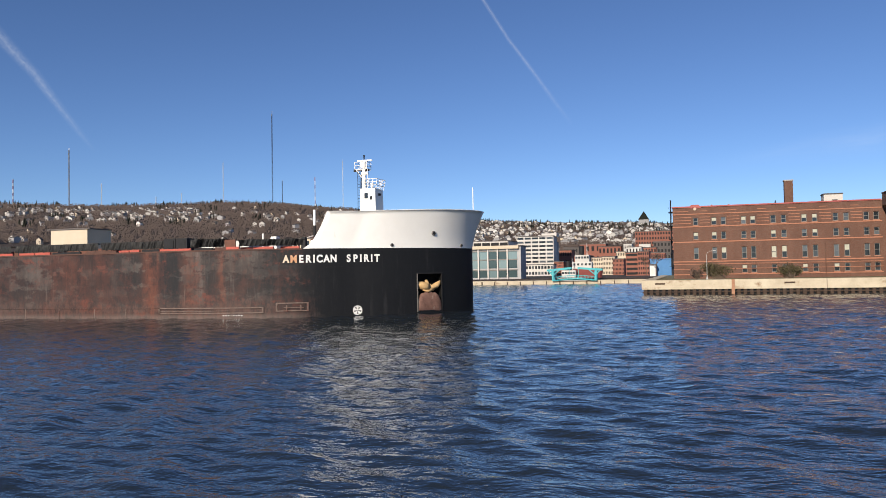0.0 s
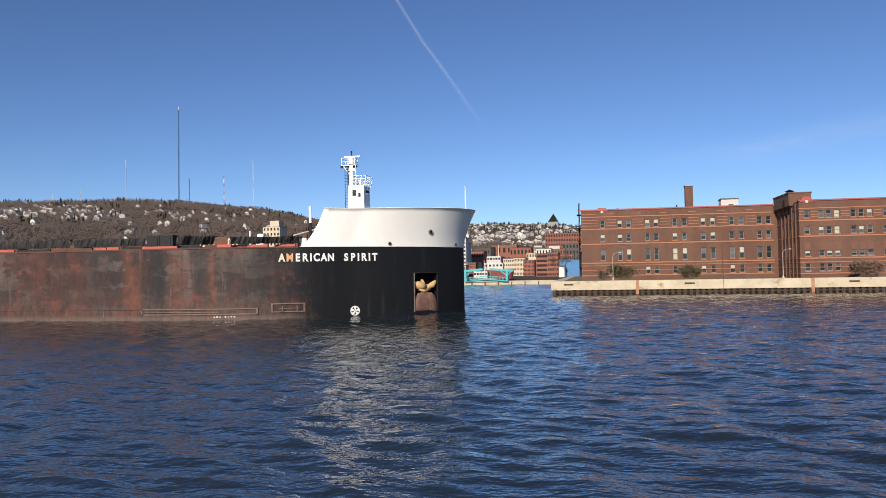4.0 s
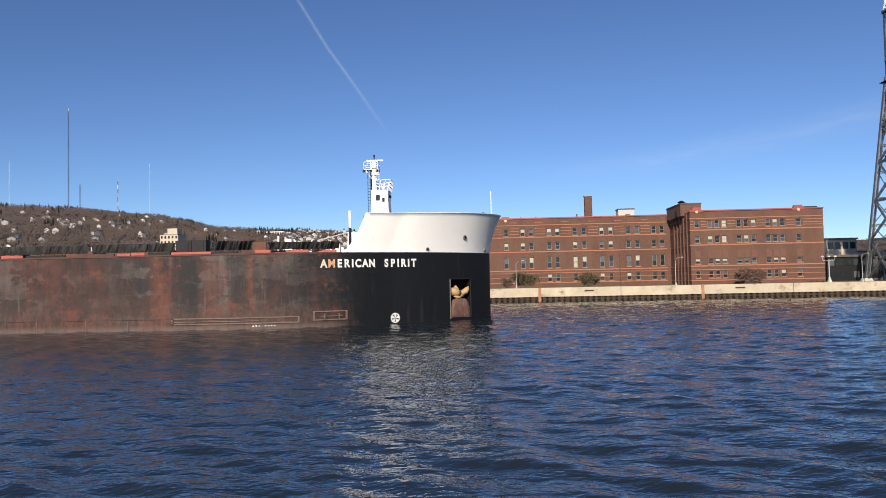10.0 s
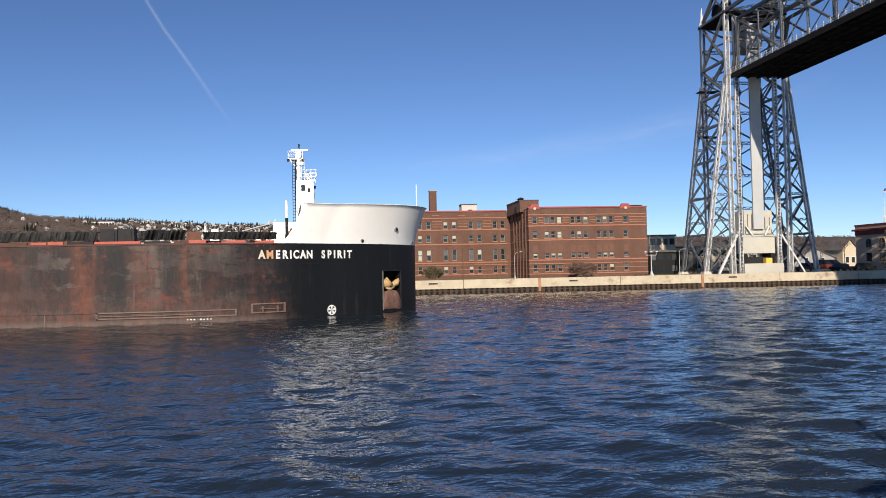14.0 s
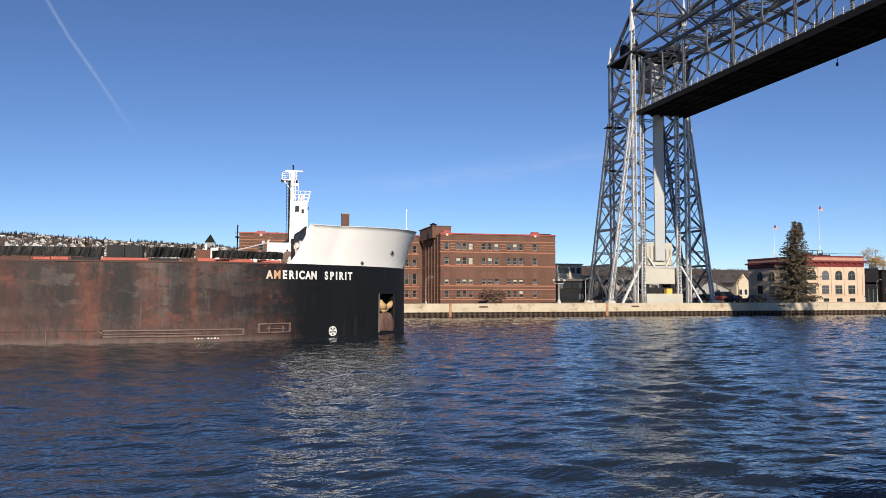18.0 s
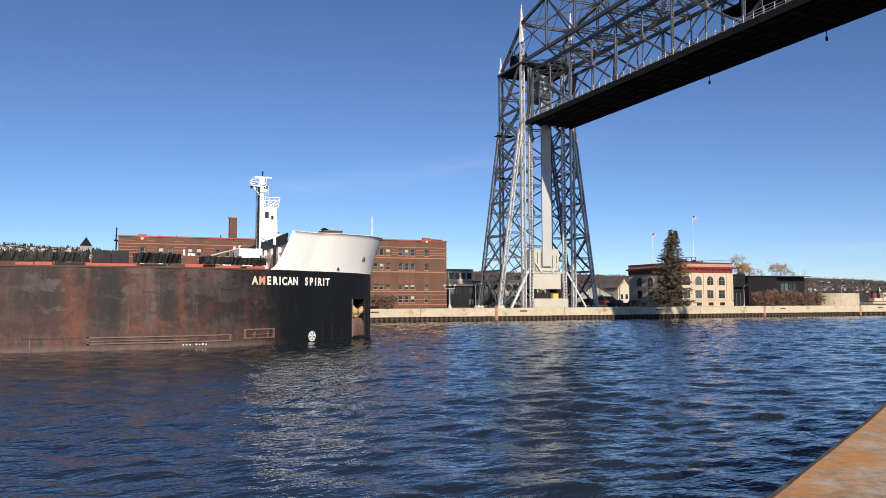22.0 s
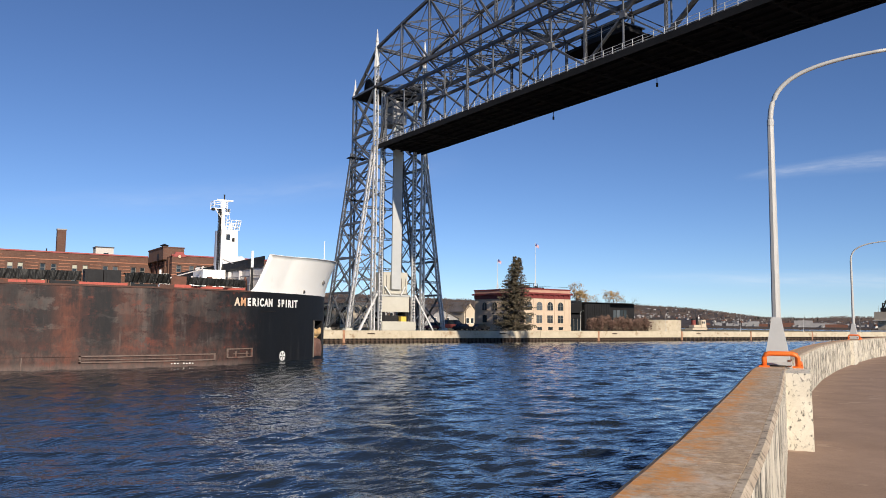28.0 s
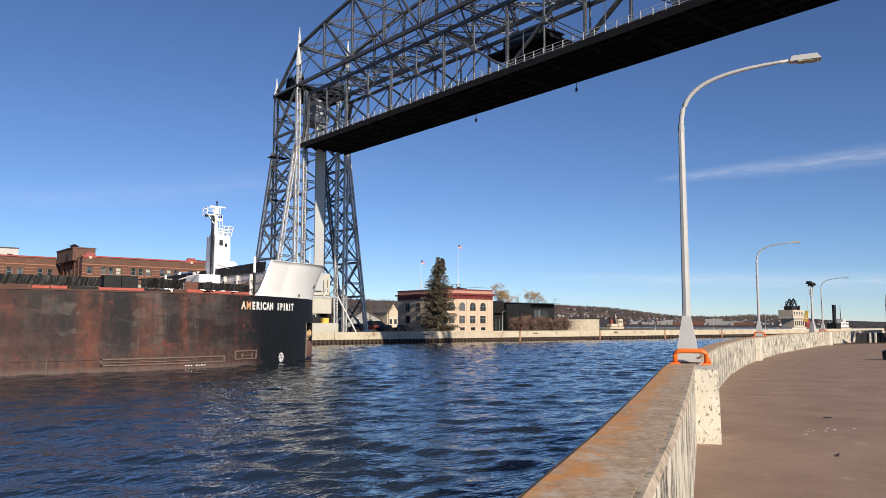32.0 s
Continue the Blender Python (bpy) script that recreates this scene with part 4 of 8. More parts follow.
def mast_house():
    part("deckhouse", Shape().hexa([(-14.6, -3.1), (-12.2, -3.1), (-12.2, 0.6), (-14.6, 0.6)], DECK - 0.04, 9.1, [(-14.5, -3.0), (-12.2, -3.0), (-12.2, 0.6), (-14.5, 0.6)]).box(-12.6, -10.2, -1.6, 1.0, 8.75, 9.2), "white", ship, "low white deckhouse at the foot of the mast")
    part("house_door", Shape().box(-14.64, -14.58, -1.9, -1.2, DECK + 0.15, 8.3), "greywhite", ship)
    part("winch", Shape().tube([(-12.6, -5.6, 7.5), (-12.6, -3.4, 7.5)], 0.62, 14).box(-13.2, -12.0, -5.3, -5.1, DECK, 7.5).box(-13.2, -12.0, -3.9, -3.7, DECK, 7.5), "palerust", ship, "rusty mooring winch")
    house = part("mast_house", Shape().hexa([(-12.3, -1.45), (-10.4, -1.45), (-10.4, 0.9), (-12.3, 0.9)], 9.4, 13.95, [(-12.25, -1.4), (-10.5, -1.4), (-10.5, 0.85), (-12.25, 0.85)]), "white", ship, "white steel mast house")
    house.location.z = -0.4
    part("window", Shape().box(-11.75, -11.35, -1.47, -1.4, 12.85, 13.45), "glass", house)
    part("vent", Shape().hexa([(-11.1, -1.47), (-10.85, -1.47), (-10.85, -1.38), (-11.1, -1.38)], 12.7, 13.1), "black", house)
    part("door", Shape().box(-11.5, -10.8, -1.5, -1.42, 9.6, 11.4), "white", house)
    part("side_lamp", Shape().box(-10.55, -10.3, -0.5, -0.1, 13.2, 13.45), "black", house)
    ring = [(-11.9, -1.35), (-10.4, -1.4), (-10.4, 0.9), (-11.9, 0.8)]
    for z in (14.3, 14.65, 15.0):
        k = (z - 13.95) * 0.3
        pts = [(x + k * 0.6, y * (1 + k * 0.2), z) for x, y in ring]
        rail = Shape()
        for a, b in zip(pts, pts[1:] + pts[:1]):
            rail.tube([a, b], 0.035, 5)
        part("rail", rail, "white", house, "white pipe rail")
    for (x, y), (x2, y2) in zip(ring, ring[1:] + ring[:1]):
        for f in (0, 0.33, 0.66):
            x3, y3 = x + (x2 - x) * f, y + (y2 - y) * f
            part("rail_post", Shape().tube([(x3, y3, 13.9), (x3 + 0.2, y3 * 1.06, 15.0)], 0.035, 5), "white", house)
    part("lamp_stand", Shape().tube([(-11.1, -0.8, 13.9), (-11.1, -0.8, 14.6)], [0.14, 0.2], 8), "white", house)
    mx, my = -12.0, -0.95
    mast = part("mast", Shape().tube([(mx, my, 8.5), (mx, my, 14), (mx, my, 16.9)], [0.27, 0.24, 0.18], 12), "white", ship, "white tubular mast", True)
    mast.location.z = -0.4
    part("mast_back", Shape().tube([(mx - 0.3, my + 0.2, 8.5), (mx - 0.3, my + 0.2, 16.2)], 0.12, 8), "black", mast)
    x0, x1, y0, y1 = mx - 1.05, mx + 0.4, my - 0.1, my + 1.1
    part("platform", Shape().box(x0, x1, y0, y1, 16.15, 16.25), "white", mast, "lamp platform on the mast")
    for x, y in ((x0, y0), (x1, y0), (x1, y1), (x0, y1), ((x0 + x1) / 2, y0)):
        part("rail_post", Shape().tube([(x, y, 16.2), (x, y, 17.0)], 0.035, 5), "white", mast)
    for z in (16.6, 17.0):
        rail = Shape()
        for a, b in (((x0, y0), (x1, y0)), ((x1, y0), (x1, y1)), ((x1, y1), (x0, y1)), ((x0, y1), (x0, y0))):
            rail.tube([(*a, z), (*b, z)], 0.03, 5)
        part("rail", rail, "white", mast)
    part("radar", Shape().box(mx - 0.75, mx + 1.0, my - 0.12, my + 0.12, 17.05, 17.2).tube([(mx, my, 16.2), (mx, my, 17.05)], 0.1, 8), "white", mast)
    part("top_lamp", Shape().tube([(mx + 0.05, my, 17.2), (mx + 0.05, my, 17.75)], [0.05, 0.1], 8), "black", mast)
    part("radar_drum", Shape().tube([(mx + 0.02, my - 0.02, 16.3), (mx + 0.02, my - 0.02, 16.95)], [0.3, 0.26], 12), "white", mast, "white radar drum")
    for dx in (0.35, 0.55):
        part("side_lamp", Shape().tube([(mx + dx, my - 0.1, 15.9), (mx + dx, my - 0.1, 16.2)], 0.08, 8), "black", mast, "small black signal lamp")
    part("house_ladder", Shape().tube([(mx - 0.32, my - 0.3, 9.5), (mx - 0.32, my - 0.3, 16.0)], 0.03, 5).tube([(mx - 0.62, my - 0.3, 9.5), (mx - 0.62, my - 0.3, 16.0)], 0.03, 5), "black", mast, "black ladder up the mast")
    for i in range(20):
        part("rung", Shape().tube([(mx - 0.62, my - 0.3, 9.8 + i * 0.31), (mx - 0.32, my - 0.3, 9.8 + i * 0.31)], 0.02, 4), "black", mast)
    part("yard_lamp", Shape().box(x0 - 0.15, x0 + 0.1, y0, y0 + 0.3, 15.95, 16.2), "black", mast)
    part("cross_box", Shape().box(mx - 0.2, mx + 0.5, my - 0.3, my + 0.2, 15.55, 15.85), "white", mast)
    part("knee", Shape().beam((mx - 0.2, my, 15.2), (x0 + 0.2, my, 16.1), 0.1), "white", mast)
    for x in (mx + 0.28, mx + 0.58):
        part("ladder_rail", Shape().tube([(x, my - 0.35, 9.5), (x, my - 0.35, 16.2)], 0.03, 5), "white", mast)
    dome = Shape().tube([(-10.15, -1.0, 9.2), (-10.15, -1.0, 9.75)], [0.3, 0.3], 12)
    dome.tube([(-10.7, -0.95, 10.15), (-10.45, -1.0, 10.15), (-9.9, -1.1, 10.15), (-9.62, -1.15, 10.12), (-9.5, -1.18, 10.1)], [0.45, 0.62, 0.68, 0.5, 0.08], 16)
    part("vent_cowl", dome, "white", ship, "round white ventilator cowl", True)
    part("boom", Shape().tube([(-20.0, -5.2, 7.4), (-17.2, -3.8, 8.3), (-14.4, -2.4, 9.15)], [0.05, 0.07, 0.06], 6), "greywhite", ship, "slim white cargo boom lying aslant")
    part("boom_block", Shape().tube([(-14.9, -2.6, 9.0), (-14.9, -2.6, 9.3)], 0.16, 8).tube([(-14.5, -2.4, 9.2), (-14.3, -2.3, 9.4)], 0.1, 8), "greywhite", ship)
    part("boom", Shape().tube([(-11.25, -8.9, 8.7), (-12.2, -2.0, 10.3)], 0.06, 6), "greywhite", ship, "slim white cargo boom lying aslant")
    part("winch_housing", Shape().hexa([(-19.9, -8.2), (-18.9, -8.2), (-18.9, -7.0), (-19.9, -7.0)], 6.6, 8.2, [(-19.7, -8.0), (-19.1, -8.0), (-19.1, -7.2), (-19.7, -7.2)]), "white", ship, "white winch housing")
    part("vent_post", Shape().tube([(-20.1, -8.9, 6.6), (-20.1, -8.9, 8.5)], 0.1, 8), "white", ship)
    part("bow_post", Shape().tube([(-12.55, -12.0, 8.9), (-12.55, -12.0, 10.45)], 0.13, 8), "white", ship, "white bulwark post")
    part("post_foot", Shape().tube([(-12.55, -12.0, 6.6), (-12.55, -12.0, 8.9)], 0.13, 8), "black", ship, "black lower half of the post")
    part("flagstaff", Shape().tube([(0.3, 0, 9.4), (0.3, 0, 13.2)], [0.06, 0.045], 6), "white", ship, "thin white jackstaff at the stem")
    part("bow_chock", Shape().beam((-7.1, -8.4, 10.25), (-6.3, -8.1, 10.42), 0.16), "black", ship)
    rnd = random.Random(2)
    for i in range(9):
        x, y, z = -13.2 - rnd.random() * 5, rnd.uniform(-9, 3), DECK
        part("deck_fitting", Shape().hexa([(x - 0.3, y - 0.3), (x + 0.3, y - 0.3), (x + 0.3, y + 0.3), (x - 0.3, y + 0.3)], z, z + rnd.uniform(0.7, 1.7), [(x - 0.2, y - 0.2), (x + 0.2, y - 0.2), (x + 0.2, y + 0.2), (x - 0.2, y + 0.2)]), rnd.choice(("white", "white", "rust", "black")), ship)


mast_house()


def deck_edge():
    """Coamings, tarpaulin screens and boxes along the starboard deck edge."""
    def edge(s):
        return -half(s, DECK) + 0.5

    def screen(s0, s1, top, seed, loose):
        n, m = int((s1 - s0) / 0.08), 9
        sh = Shape()
        for j in range(m):
            u = j / (m - 1)
            for i in range(n + 1):
                s = s0 + (s1 - s0) * i / n
                lean = s + 0.25 * u
                ridge = 1 - 2.0 * abs(noise.noise(Vector((lean * 2.6, u * 0.3, seed * 7.0)))) - 0.9 * abs(noise.noise(Vector((lean * 4.3 - u * 0.4, u * 0.3, seed * 3.0 + 1))))
                fold = loose * 0.44 * ridge
                droop = 0.09 * loose * noise.noise(Vector((s * 0.8, seed, 0))) * u
                sh.v.append((-s, edge(s) + 0.32 - fold * (0.35 + 0.65 * math.sin(math.pi * (0.15 + 0.7 * u))), DECK + 0.34 + (top - DECK - 0.34) * u + droop + 0.08 * noise.noise(Vector((s * 2.1, seed, 5))) * (j == 0)))
        k = n + 1
        sh.f = [(j * k + i, j * k + i + 1, (j + 1) * k + i + 1, (j + 1) * k + i) for j in range(m - 1) for i in range(n)]
        # the folded top lies inboard over the rail
        base = len(sh.v)
        sh.v.extend((x, y + 0.9 + 0.1 * math.sin(i * 1.3), z - 0.1) for i, (x, y, z) in enumerate(sh.v[(m - 1) * k:m * k]))
        sh.f.extend(((m - 1) * k + i, (m - 1) * k + i + 1, base + i + 1, base + i) for i in range(n))
        part("tarpaulin_screen", sh, "tarp", ship, "black tarpaulin lashed in folds along the deck rail")

    for i, (s0, s1, top) in enumerate(((13.4, 19.3, 7.62), (20.7, 24.4, 7.78), (27.6, 35.2, 7.72), (35.6, 46.5, 7.72), (47, 58, 7.7), (58.4, 70, 7.7))):
        screen(s0, s1, top, i, 0.8 if s0 < 25 else 0.3)
    for s0, s1 in ((24.7, 26.0), (26.05, 27.4)):
        y = edge(25)
        part("deck_locker", Shape().hexa([(-s0, y), (-s1, y), (-s1, y + 1.1), (-s0, y + 1.1)], DECK, 7.9), "black", ship, "black steel deck locker")
        part("locker_door", Shape().box(-s1 + 0.2, -s0 - 0.2, y - 0.05, y + 0.02, DECK + 0.2, 7.7), "black", ship)
    part("hatch_panel", Shape().box(-20.6, -19.4, edge(20) - 0.1, edge(20), DECK + 0.3, 7.62), "rust", ship, "upright rust-brown panel on the deck edge")
    part("panel_foot", Shape().box(-20.7, -19.0, edge(20) - 0.16, edge(20) + 0.05, DECK, DECK + 0.3), "red", ship, "red foot of the panel")
    rnd = random.Random(3)
    s = 13.6
    while s < 72:
        ln = rnd.choice((1.2, 2.0, 2.8, 3.6))
        y = edge(s)
        part("coaming", Shape().box(-s - ln, -s, y - 0.12, y + 0.06, DECK, DECK + 0.22 + 0.08 * rnd.random()), rnd.choice(("red", "red", "red", "darkrust", "black", "black")), ship, "steel coaming along the deck edge, red and rusty")
        s += ln + rnd.choice((0.1, 0.3, 0.9))
    for i in range(36):
        s = 30 + i * 7.4
        part("hatch_cover", Shape().hexa([(-s, -11), (-s - 6.2, -11), (-s - 6.2, 11), (-s, 11)], DECK, DECK + 0.75), "rust", ship, "rust-red cargo hatch cover")
    for s in range(14, 72, 2):
        part("rail_post", Shape().tube([(-s, edge(s) + 0.3, DECK), (-s, edge(s) + 0.3, 7.7)], 0.04, 5), "black", ship)
    part("gunwale", side_plate(Shape(), 13.2, 75, DECK - 0.1, DECK + 0.04, 0.06, 0.12, 40), "darkrust", ship, "rusty gunwale bar")


deck_edge()


def hull_details():
    """Rubbing bars, the boarding frame, the draught marks, the thruster mark and the name."""
    for s0, s1, z0, z1 in ((16.6, 27.6, 0.98, 1.08), (16.6, 27.6, 0.5, 0.6), (16.6, 16.75, 0.5, 1.08), (27.45, 27.6, 0.5, 1.08), (20, 27.6, 0.72, 0.78),
                           (12.7, 15.5, 1.36, 1.46), (12.7, 15.5, 0.62, 0.72), (12.7, 12.85, 0.62, 1.46), (15.35, 15.5, 0.62, 1.46), (13.1, 14.8, 0.95, 1.01), (13.3, 13.4, 0.7, 1.2), (14.5, 14.6, 0.7, 1.2)):
        part("rubbing_bar", side_plate(Shape(), s0, s1, z0, z1, 0.1, 0.12, max(2, int((s1 - s0) / 1.5))), "palerust", ship, "scraped rust-brown rubbing bar")
    for s0 in (31.5, 35.3, 39.8, 44.2, 49, 54):
        part("seam_bar", side_plate(Shape(), s0, s0 + 0.06, 0.0, 1.05, 0.03, 0.05, 1), "palerust", ship, "pale weld bead")
        part("belt_plate", side_plate(Shape(), s0 + 0.5, s0 + 3.2, 0.35, 0.98, 0.012, 0.03, 3), "hull", ship)
    part("belt_seam", side_plate(Shape(), 28, 70, 1.0, 1.06, 0.06, 0.08, 20), "hull", ship)
    for k in range(7):
        s0, ln = 18.6 + 0.26 * k + (0.25 if k > 3 else 0), 0.12
        part("draught_mark", side_plate(Shape(), s0, s0 + ln, 0.26, 0.34 + 0.03 * (k % 2), 0.05, 0.05, 1), "letter", ship)
    # five-bladed thruster mark in a ring
    p, t, nn = hull_mark(8.75, 0.55, 0.05)
    up = Vector((0, 0, 1))
    ring = Shape()
    n = 28
    for r, o in ((0.46, 0), (0.37, 0)):
        ring.v.extend(tuple(p + t * (r * math.cos(2 * math.pi * i / n)) + up * (r * math.sin(2 * math.pi * i / n))) for i in range(n))
    ring.f = [(i, (i + 1) % n, n + (i + 1) % n, n + i) for i in range(n)]
    for b in range(5):
        a0 = math.pi / 2 + 2 * math.pi * b / 5
        for d0, r1 in ((0.38, 0.36),):
            q = [p + nn * 0.01] + [p + nn * 0.01 + t * (r1 * math.cos(a0 + d)) + up * (r1 * math.sin(a0 + d)) for d in (-d0, -d0 / 2, 0, d0 / 2, d0)]
            ring.add(q, [(0, 1, 2, 3, 4, 5)])
    part("thruster_mark", ring, "letter", ship, "white bow thruster mark, a wheel of blades")
    # the name along the bow, letter by letter
    s_from, s_to = 14.8, 6.85
    text = "AMERICAN  SPIRIT"
    widths = [0.6 if ch == "I" else 1.14 if ch == "M" else 1.0 for ch in text]
    widths = [0.6 if ch == " " else w for ch, w in zip(text, widths)]
    # arc length along the side
    tab = [s_from + (s_to - s_from) * i / 200 for i in range(201)]
    pos = [Vector((-s, -half(s, 5.6), 0)) for s in tab]
    run = [0.0]
    for a, b in zip(pos, pos[1:]):
        run.append(run[-1] + (b - a).length)
    unit = run[-1] / (sum(widths) - 0.25)
    at = 0.0
    for ch, w in zip(text, widths):
        if ch != " ":
            s = float(np.interp(at + (w - 0.25) * unit / 2, run, tab))
            p, t, nn = hull_mark(s, 5.6, 0.04)
            cu = bpy.data.curves.new("letter", "FONT")
            cu.body, cu.size, cu.align_x, cu.extrude, cu.offset = ch, 1.0, "CENTER", 0.015, 0.04
            tmp = bpy.data.objects.new("letter", cu)
            me = bpy.data.meshes.new_from_object(tmp)
            bpy.data.objects.remove(tmp)
            me.materials.clear()
            me.materials.append(M["creamletter" if at < unit * 0.5 else "rustletter" if at < unit * 1.9 else "letter"])
            ob = new("letter", me)
            ob.parent = ship
            fwd = -t
            ob.matrix_local = Matrix.Translation((p.x, p.y, 5.3)) @ Matrix((fwd, up, nn)).transposed().to_4x4() @ Matrix.Diagonal((0.83, 0.98, 1, 1))
        at += w * unit
    for k in range(7):
        part("port_mark", side_plate(Shape(), 11.6 - k * 0.3, 11.8 - k * 0.3, 4.75, 4.9, 0.03, 0.03, 1), "charcoal", ship, "faint painted-over home port lettering")


hull_details()


# ---- the lift bridge ----
XL, XR, XC = 71.8, 83.2, 77.5
YF, YB, RAKE = 133.2, 142.6, 5.35


def tower(y0, back, name_label):
    """A riveted tower: y0 the face to the canal, back the way to its rear face (1 or -1)."""
    yb = y0 + 9.4 * back
    ob = thing("bridge_tower", name_label, "bridge tower")
    g = 2.2

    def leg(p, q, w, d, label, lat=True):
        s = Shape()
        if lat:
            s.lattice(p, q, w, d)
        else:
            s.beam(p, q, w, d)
        # rear legs take the truss colour, which has their shade painted in
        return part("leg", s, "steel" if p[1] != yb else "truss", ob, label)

    for y in (y0, yb):
        # upright columns and the raking legs outside them
        for x, k in ((XL, -1), (XR, 1)):
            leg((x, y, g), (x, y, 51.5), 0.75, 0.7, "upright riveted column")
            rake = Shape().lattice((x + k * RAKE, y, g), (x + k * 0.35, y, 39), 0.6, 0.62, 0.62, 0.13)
            # front rakes bright, rear rakes in the colour with shade painted in
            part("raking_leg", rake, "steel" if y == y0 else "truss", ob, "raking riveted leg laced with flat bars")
            # ties between the leg and the column
            levels = [g + (39 - g) * f for f in (0.0, 0.14, 0.27, 0.4, 0.53, 0.66, 0.79, 0.9)]
            last = None
            for i, z in enumerate(levels):
                xo = x + k * (RAKE + (0.35 - RAKE) * (z - g) / (39 - g))
                if i:
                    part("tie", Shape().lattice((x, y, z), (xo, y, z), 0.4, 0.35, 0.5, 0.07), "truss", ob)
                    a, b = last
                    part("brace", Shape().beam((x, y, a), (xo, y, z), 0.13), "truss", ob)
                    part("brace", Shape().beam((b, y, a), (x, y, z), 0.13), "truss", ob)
                last = (z, xo)
            part("footing", Shape().hexa([(x + k * RAKE - 0.9, y - 0.9), (x + k * RAKE + 0.9, y - 0.9), (x + k * RAKE + 0.9, y + 0.9), (x + k * RAKE - 0.9, y + 0.9)], 2.0, 2.7,
                                         [(x + k * RAKE - 0.6, y - 0.6), (x + k * RAKE + 0.6, y - 0.6), (x + k * RAKE + 0.6, y + 0.6), (x + k * RAKE - 0.6, y + 0.6)]), "cream", ob)
        # cross bracing between the columns; the front keeps clear of the counterweight below 15 m
        zs = [g, 8.5, 15, 21.5, 28, 34, 40, 46, 51]
        for a, b in zip(zs, zs[1:]):
            if y == y0 and b <= 40:
                continue
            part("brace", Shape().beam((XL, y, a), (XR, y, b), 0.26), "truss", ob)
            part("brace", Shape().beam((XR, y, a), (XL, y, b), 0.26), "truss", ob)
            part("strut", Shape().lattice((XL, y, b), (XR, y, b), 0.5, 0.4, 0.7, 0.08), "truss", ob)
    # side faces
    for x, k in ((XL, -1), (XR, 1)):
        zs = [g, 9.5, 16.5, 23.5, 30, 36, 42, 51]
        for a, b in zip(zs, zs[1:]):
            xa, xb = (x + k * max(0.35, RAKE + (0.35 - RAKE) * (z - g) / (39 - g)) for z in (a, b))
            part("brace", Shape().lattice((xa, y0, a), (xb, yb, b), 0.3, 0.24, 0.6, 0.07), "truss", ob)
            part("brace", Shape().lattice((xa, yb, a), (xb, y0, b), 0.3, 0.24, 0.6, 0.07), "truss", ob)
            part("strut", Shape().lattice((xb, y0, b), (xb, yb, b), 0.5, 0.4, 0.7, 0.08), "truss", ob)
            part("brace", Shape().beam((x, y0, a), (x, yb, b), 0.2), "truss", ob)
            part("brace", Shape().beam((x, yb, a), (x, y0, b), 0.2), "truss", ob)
    # guide columns for the span and the counterweight
    for x in (73.3, 80.9):
        y = y0 - 0.3 * back
        leg((x, y, g), (x, y, 50), 0.62, 0.5, "laced guide column")
        tooth = part("rack_tooth", Shape().box(x - 0.2, x + 0.2, y - 0.34, y - 0.26, 2.6, 2.85), "truss", ob)
        for i in range(1, 62):
            again = new("rack_tooth", tooth.data)
            again.parent = ob
            again.location = (0, 0, i * 0.62)
        side = 1 if x > XC else -1
        for i in range(7):
            z = 4 + i * 5
            part("brace", Shape().beam((x, y, z), (XL + 0.1 if side < 0 else XR - 0.1, y0, z + 1.6), 0.16), "truss", ob)
            if z > 14:
                part("knee", Shape().beam((x, y, z), (x - side * 2.0, y + 2 * back, z + 2.2), 0.22), "truss", ob)
                part("knee", Shape().beam((x, y, z + 4.4), (x - side * 2.0, y + 2 * back, z + 2.2), 0.22), "truss", ob)
    part("foot_strut", Shape().beam((69.0, y0, g), (73.2, y0, 10.2), 0.4), "steel", ob)
    part("foot_strut", Shape().beam((86.0, y0, g), (81.0, y0, 10.2), 0.3), "steel", ob)
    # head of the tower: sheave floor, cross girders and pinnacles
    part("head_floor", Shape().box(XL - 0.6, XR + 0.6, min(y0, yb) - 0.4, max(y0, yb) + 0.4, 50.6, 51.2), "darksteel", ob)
    for y, top, base, drop in ((y0, 63.1, 51.2, 8.0), (yb, 55.0, 51.2, 3.8)):
        for x in (XL, XR):
            if y == y0:
                leg((x, y, base), (x, y, 59.2), 0.7, 0.6, "post of the portal")
            part("pinnacle", Shape().tube([(x, y, top - drop), (x, y, top - 2.6), (x, y, top - 0.4), (x, y, top)], [0.62, 0.3, 0.1, 0.02], 6), "steel", ob, "pointed steel pinnacle")
            part("ball", Shape().tube([(x, y, top - 2.9), (x, y, top - 2.65), (x, y, top - 2.4)], [0.2, 0.42, 0.2], 8), "steel", ob)
    for x in (XL, XR):
        part("end_rake", Shape().beam((x, y0, 59.0), (x, yb, 51.4), 0.5), "chord", ob)
        part("brace", Shape().beam((x, y0, 51.3), (x, (y0 + yb) / 2, 55.2), 0.25), "truss", ob)
        part("brace", Shape().beam((x, yb, 51.3), (x, y0, 56.0), 0.2), "truss", ob)
        for i, y in enumerate((y0 + 1.8 * back, y0 + 5 * back)):
            sh = Shape().tube([(x + (0.6 if x < XC else -0.6), y, 52.6), (x + (1.4 if x < XC else -1.4), y, 52.6)], 1.5, 18)
            part("sheave", sh, "darksteel", ob, "grooved cable sheave")
    part("head_strut", Shape().lattice((XL, y0, 59.0), (XR, y0, 59.0), 0.6, 0.5, 0.8, 0.1), "truss", ob)
    part("head_strut", Shape().lattice((XL, yb, 51.6), (XR, yb, 51.6), 0.6, 0.5, 0.8, 0.1), "truss", ob)
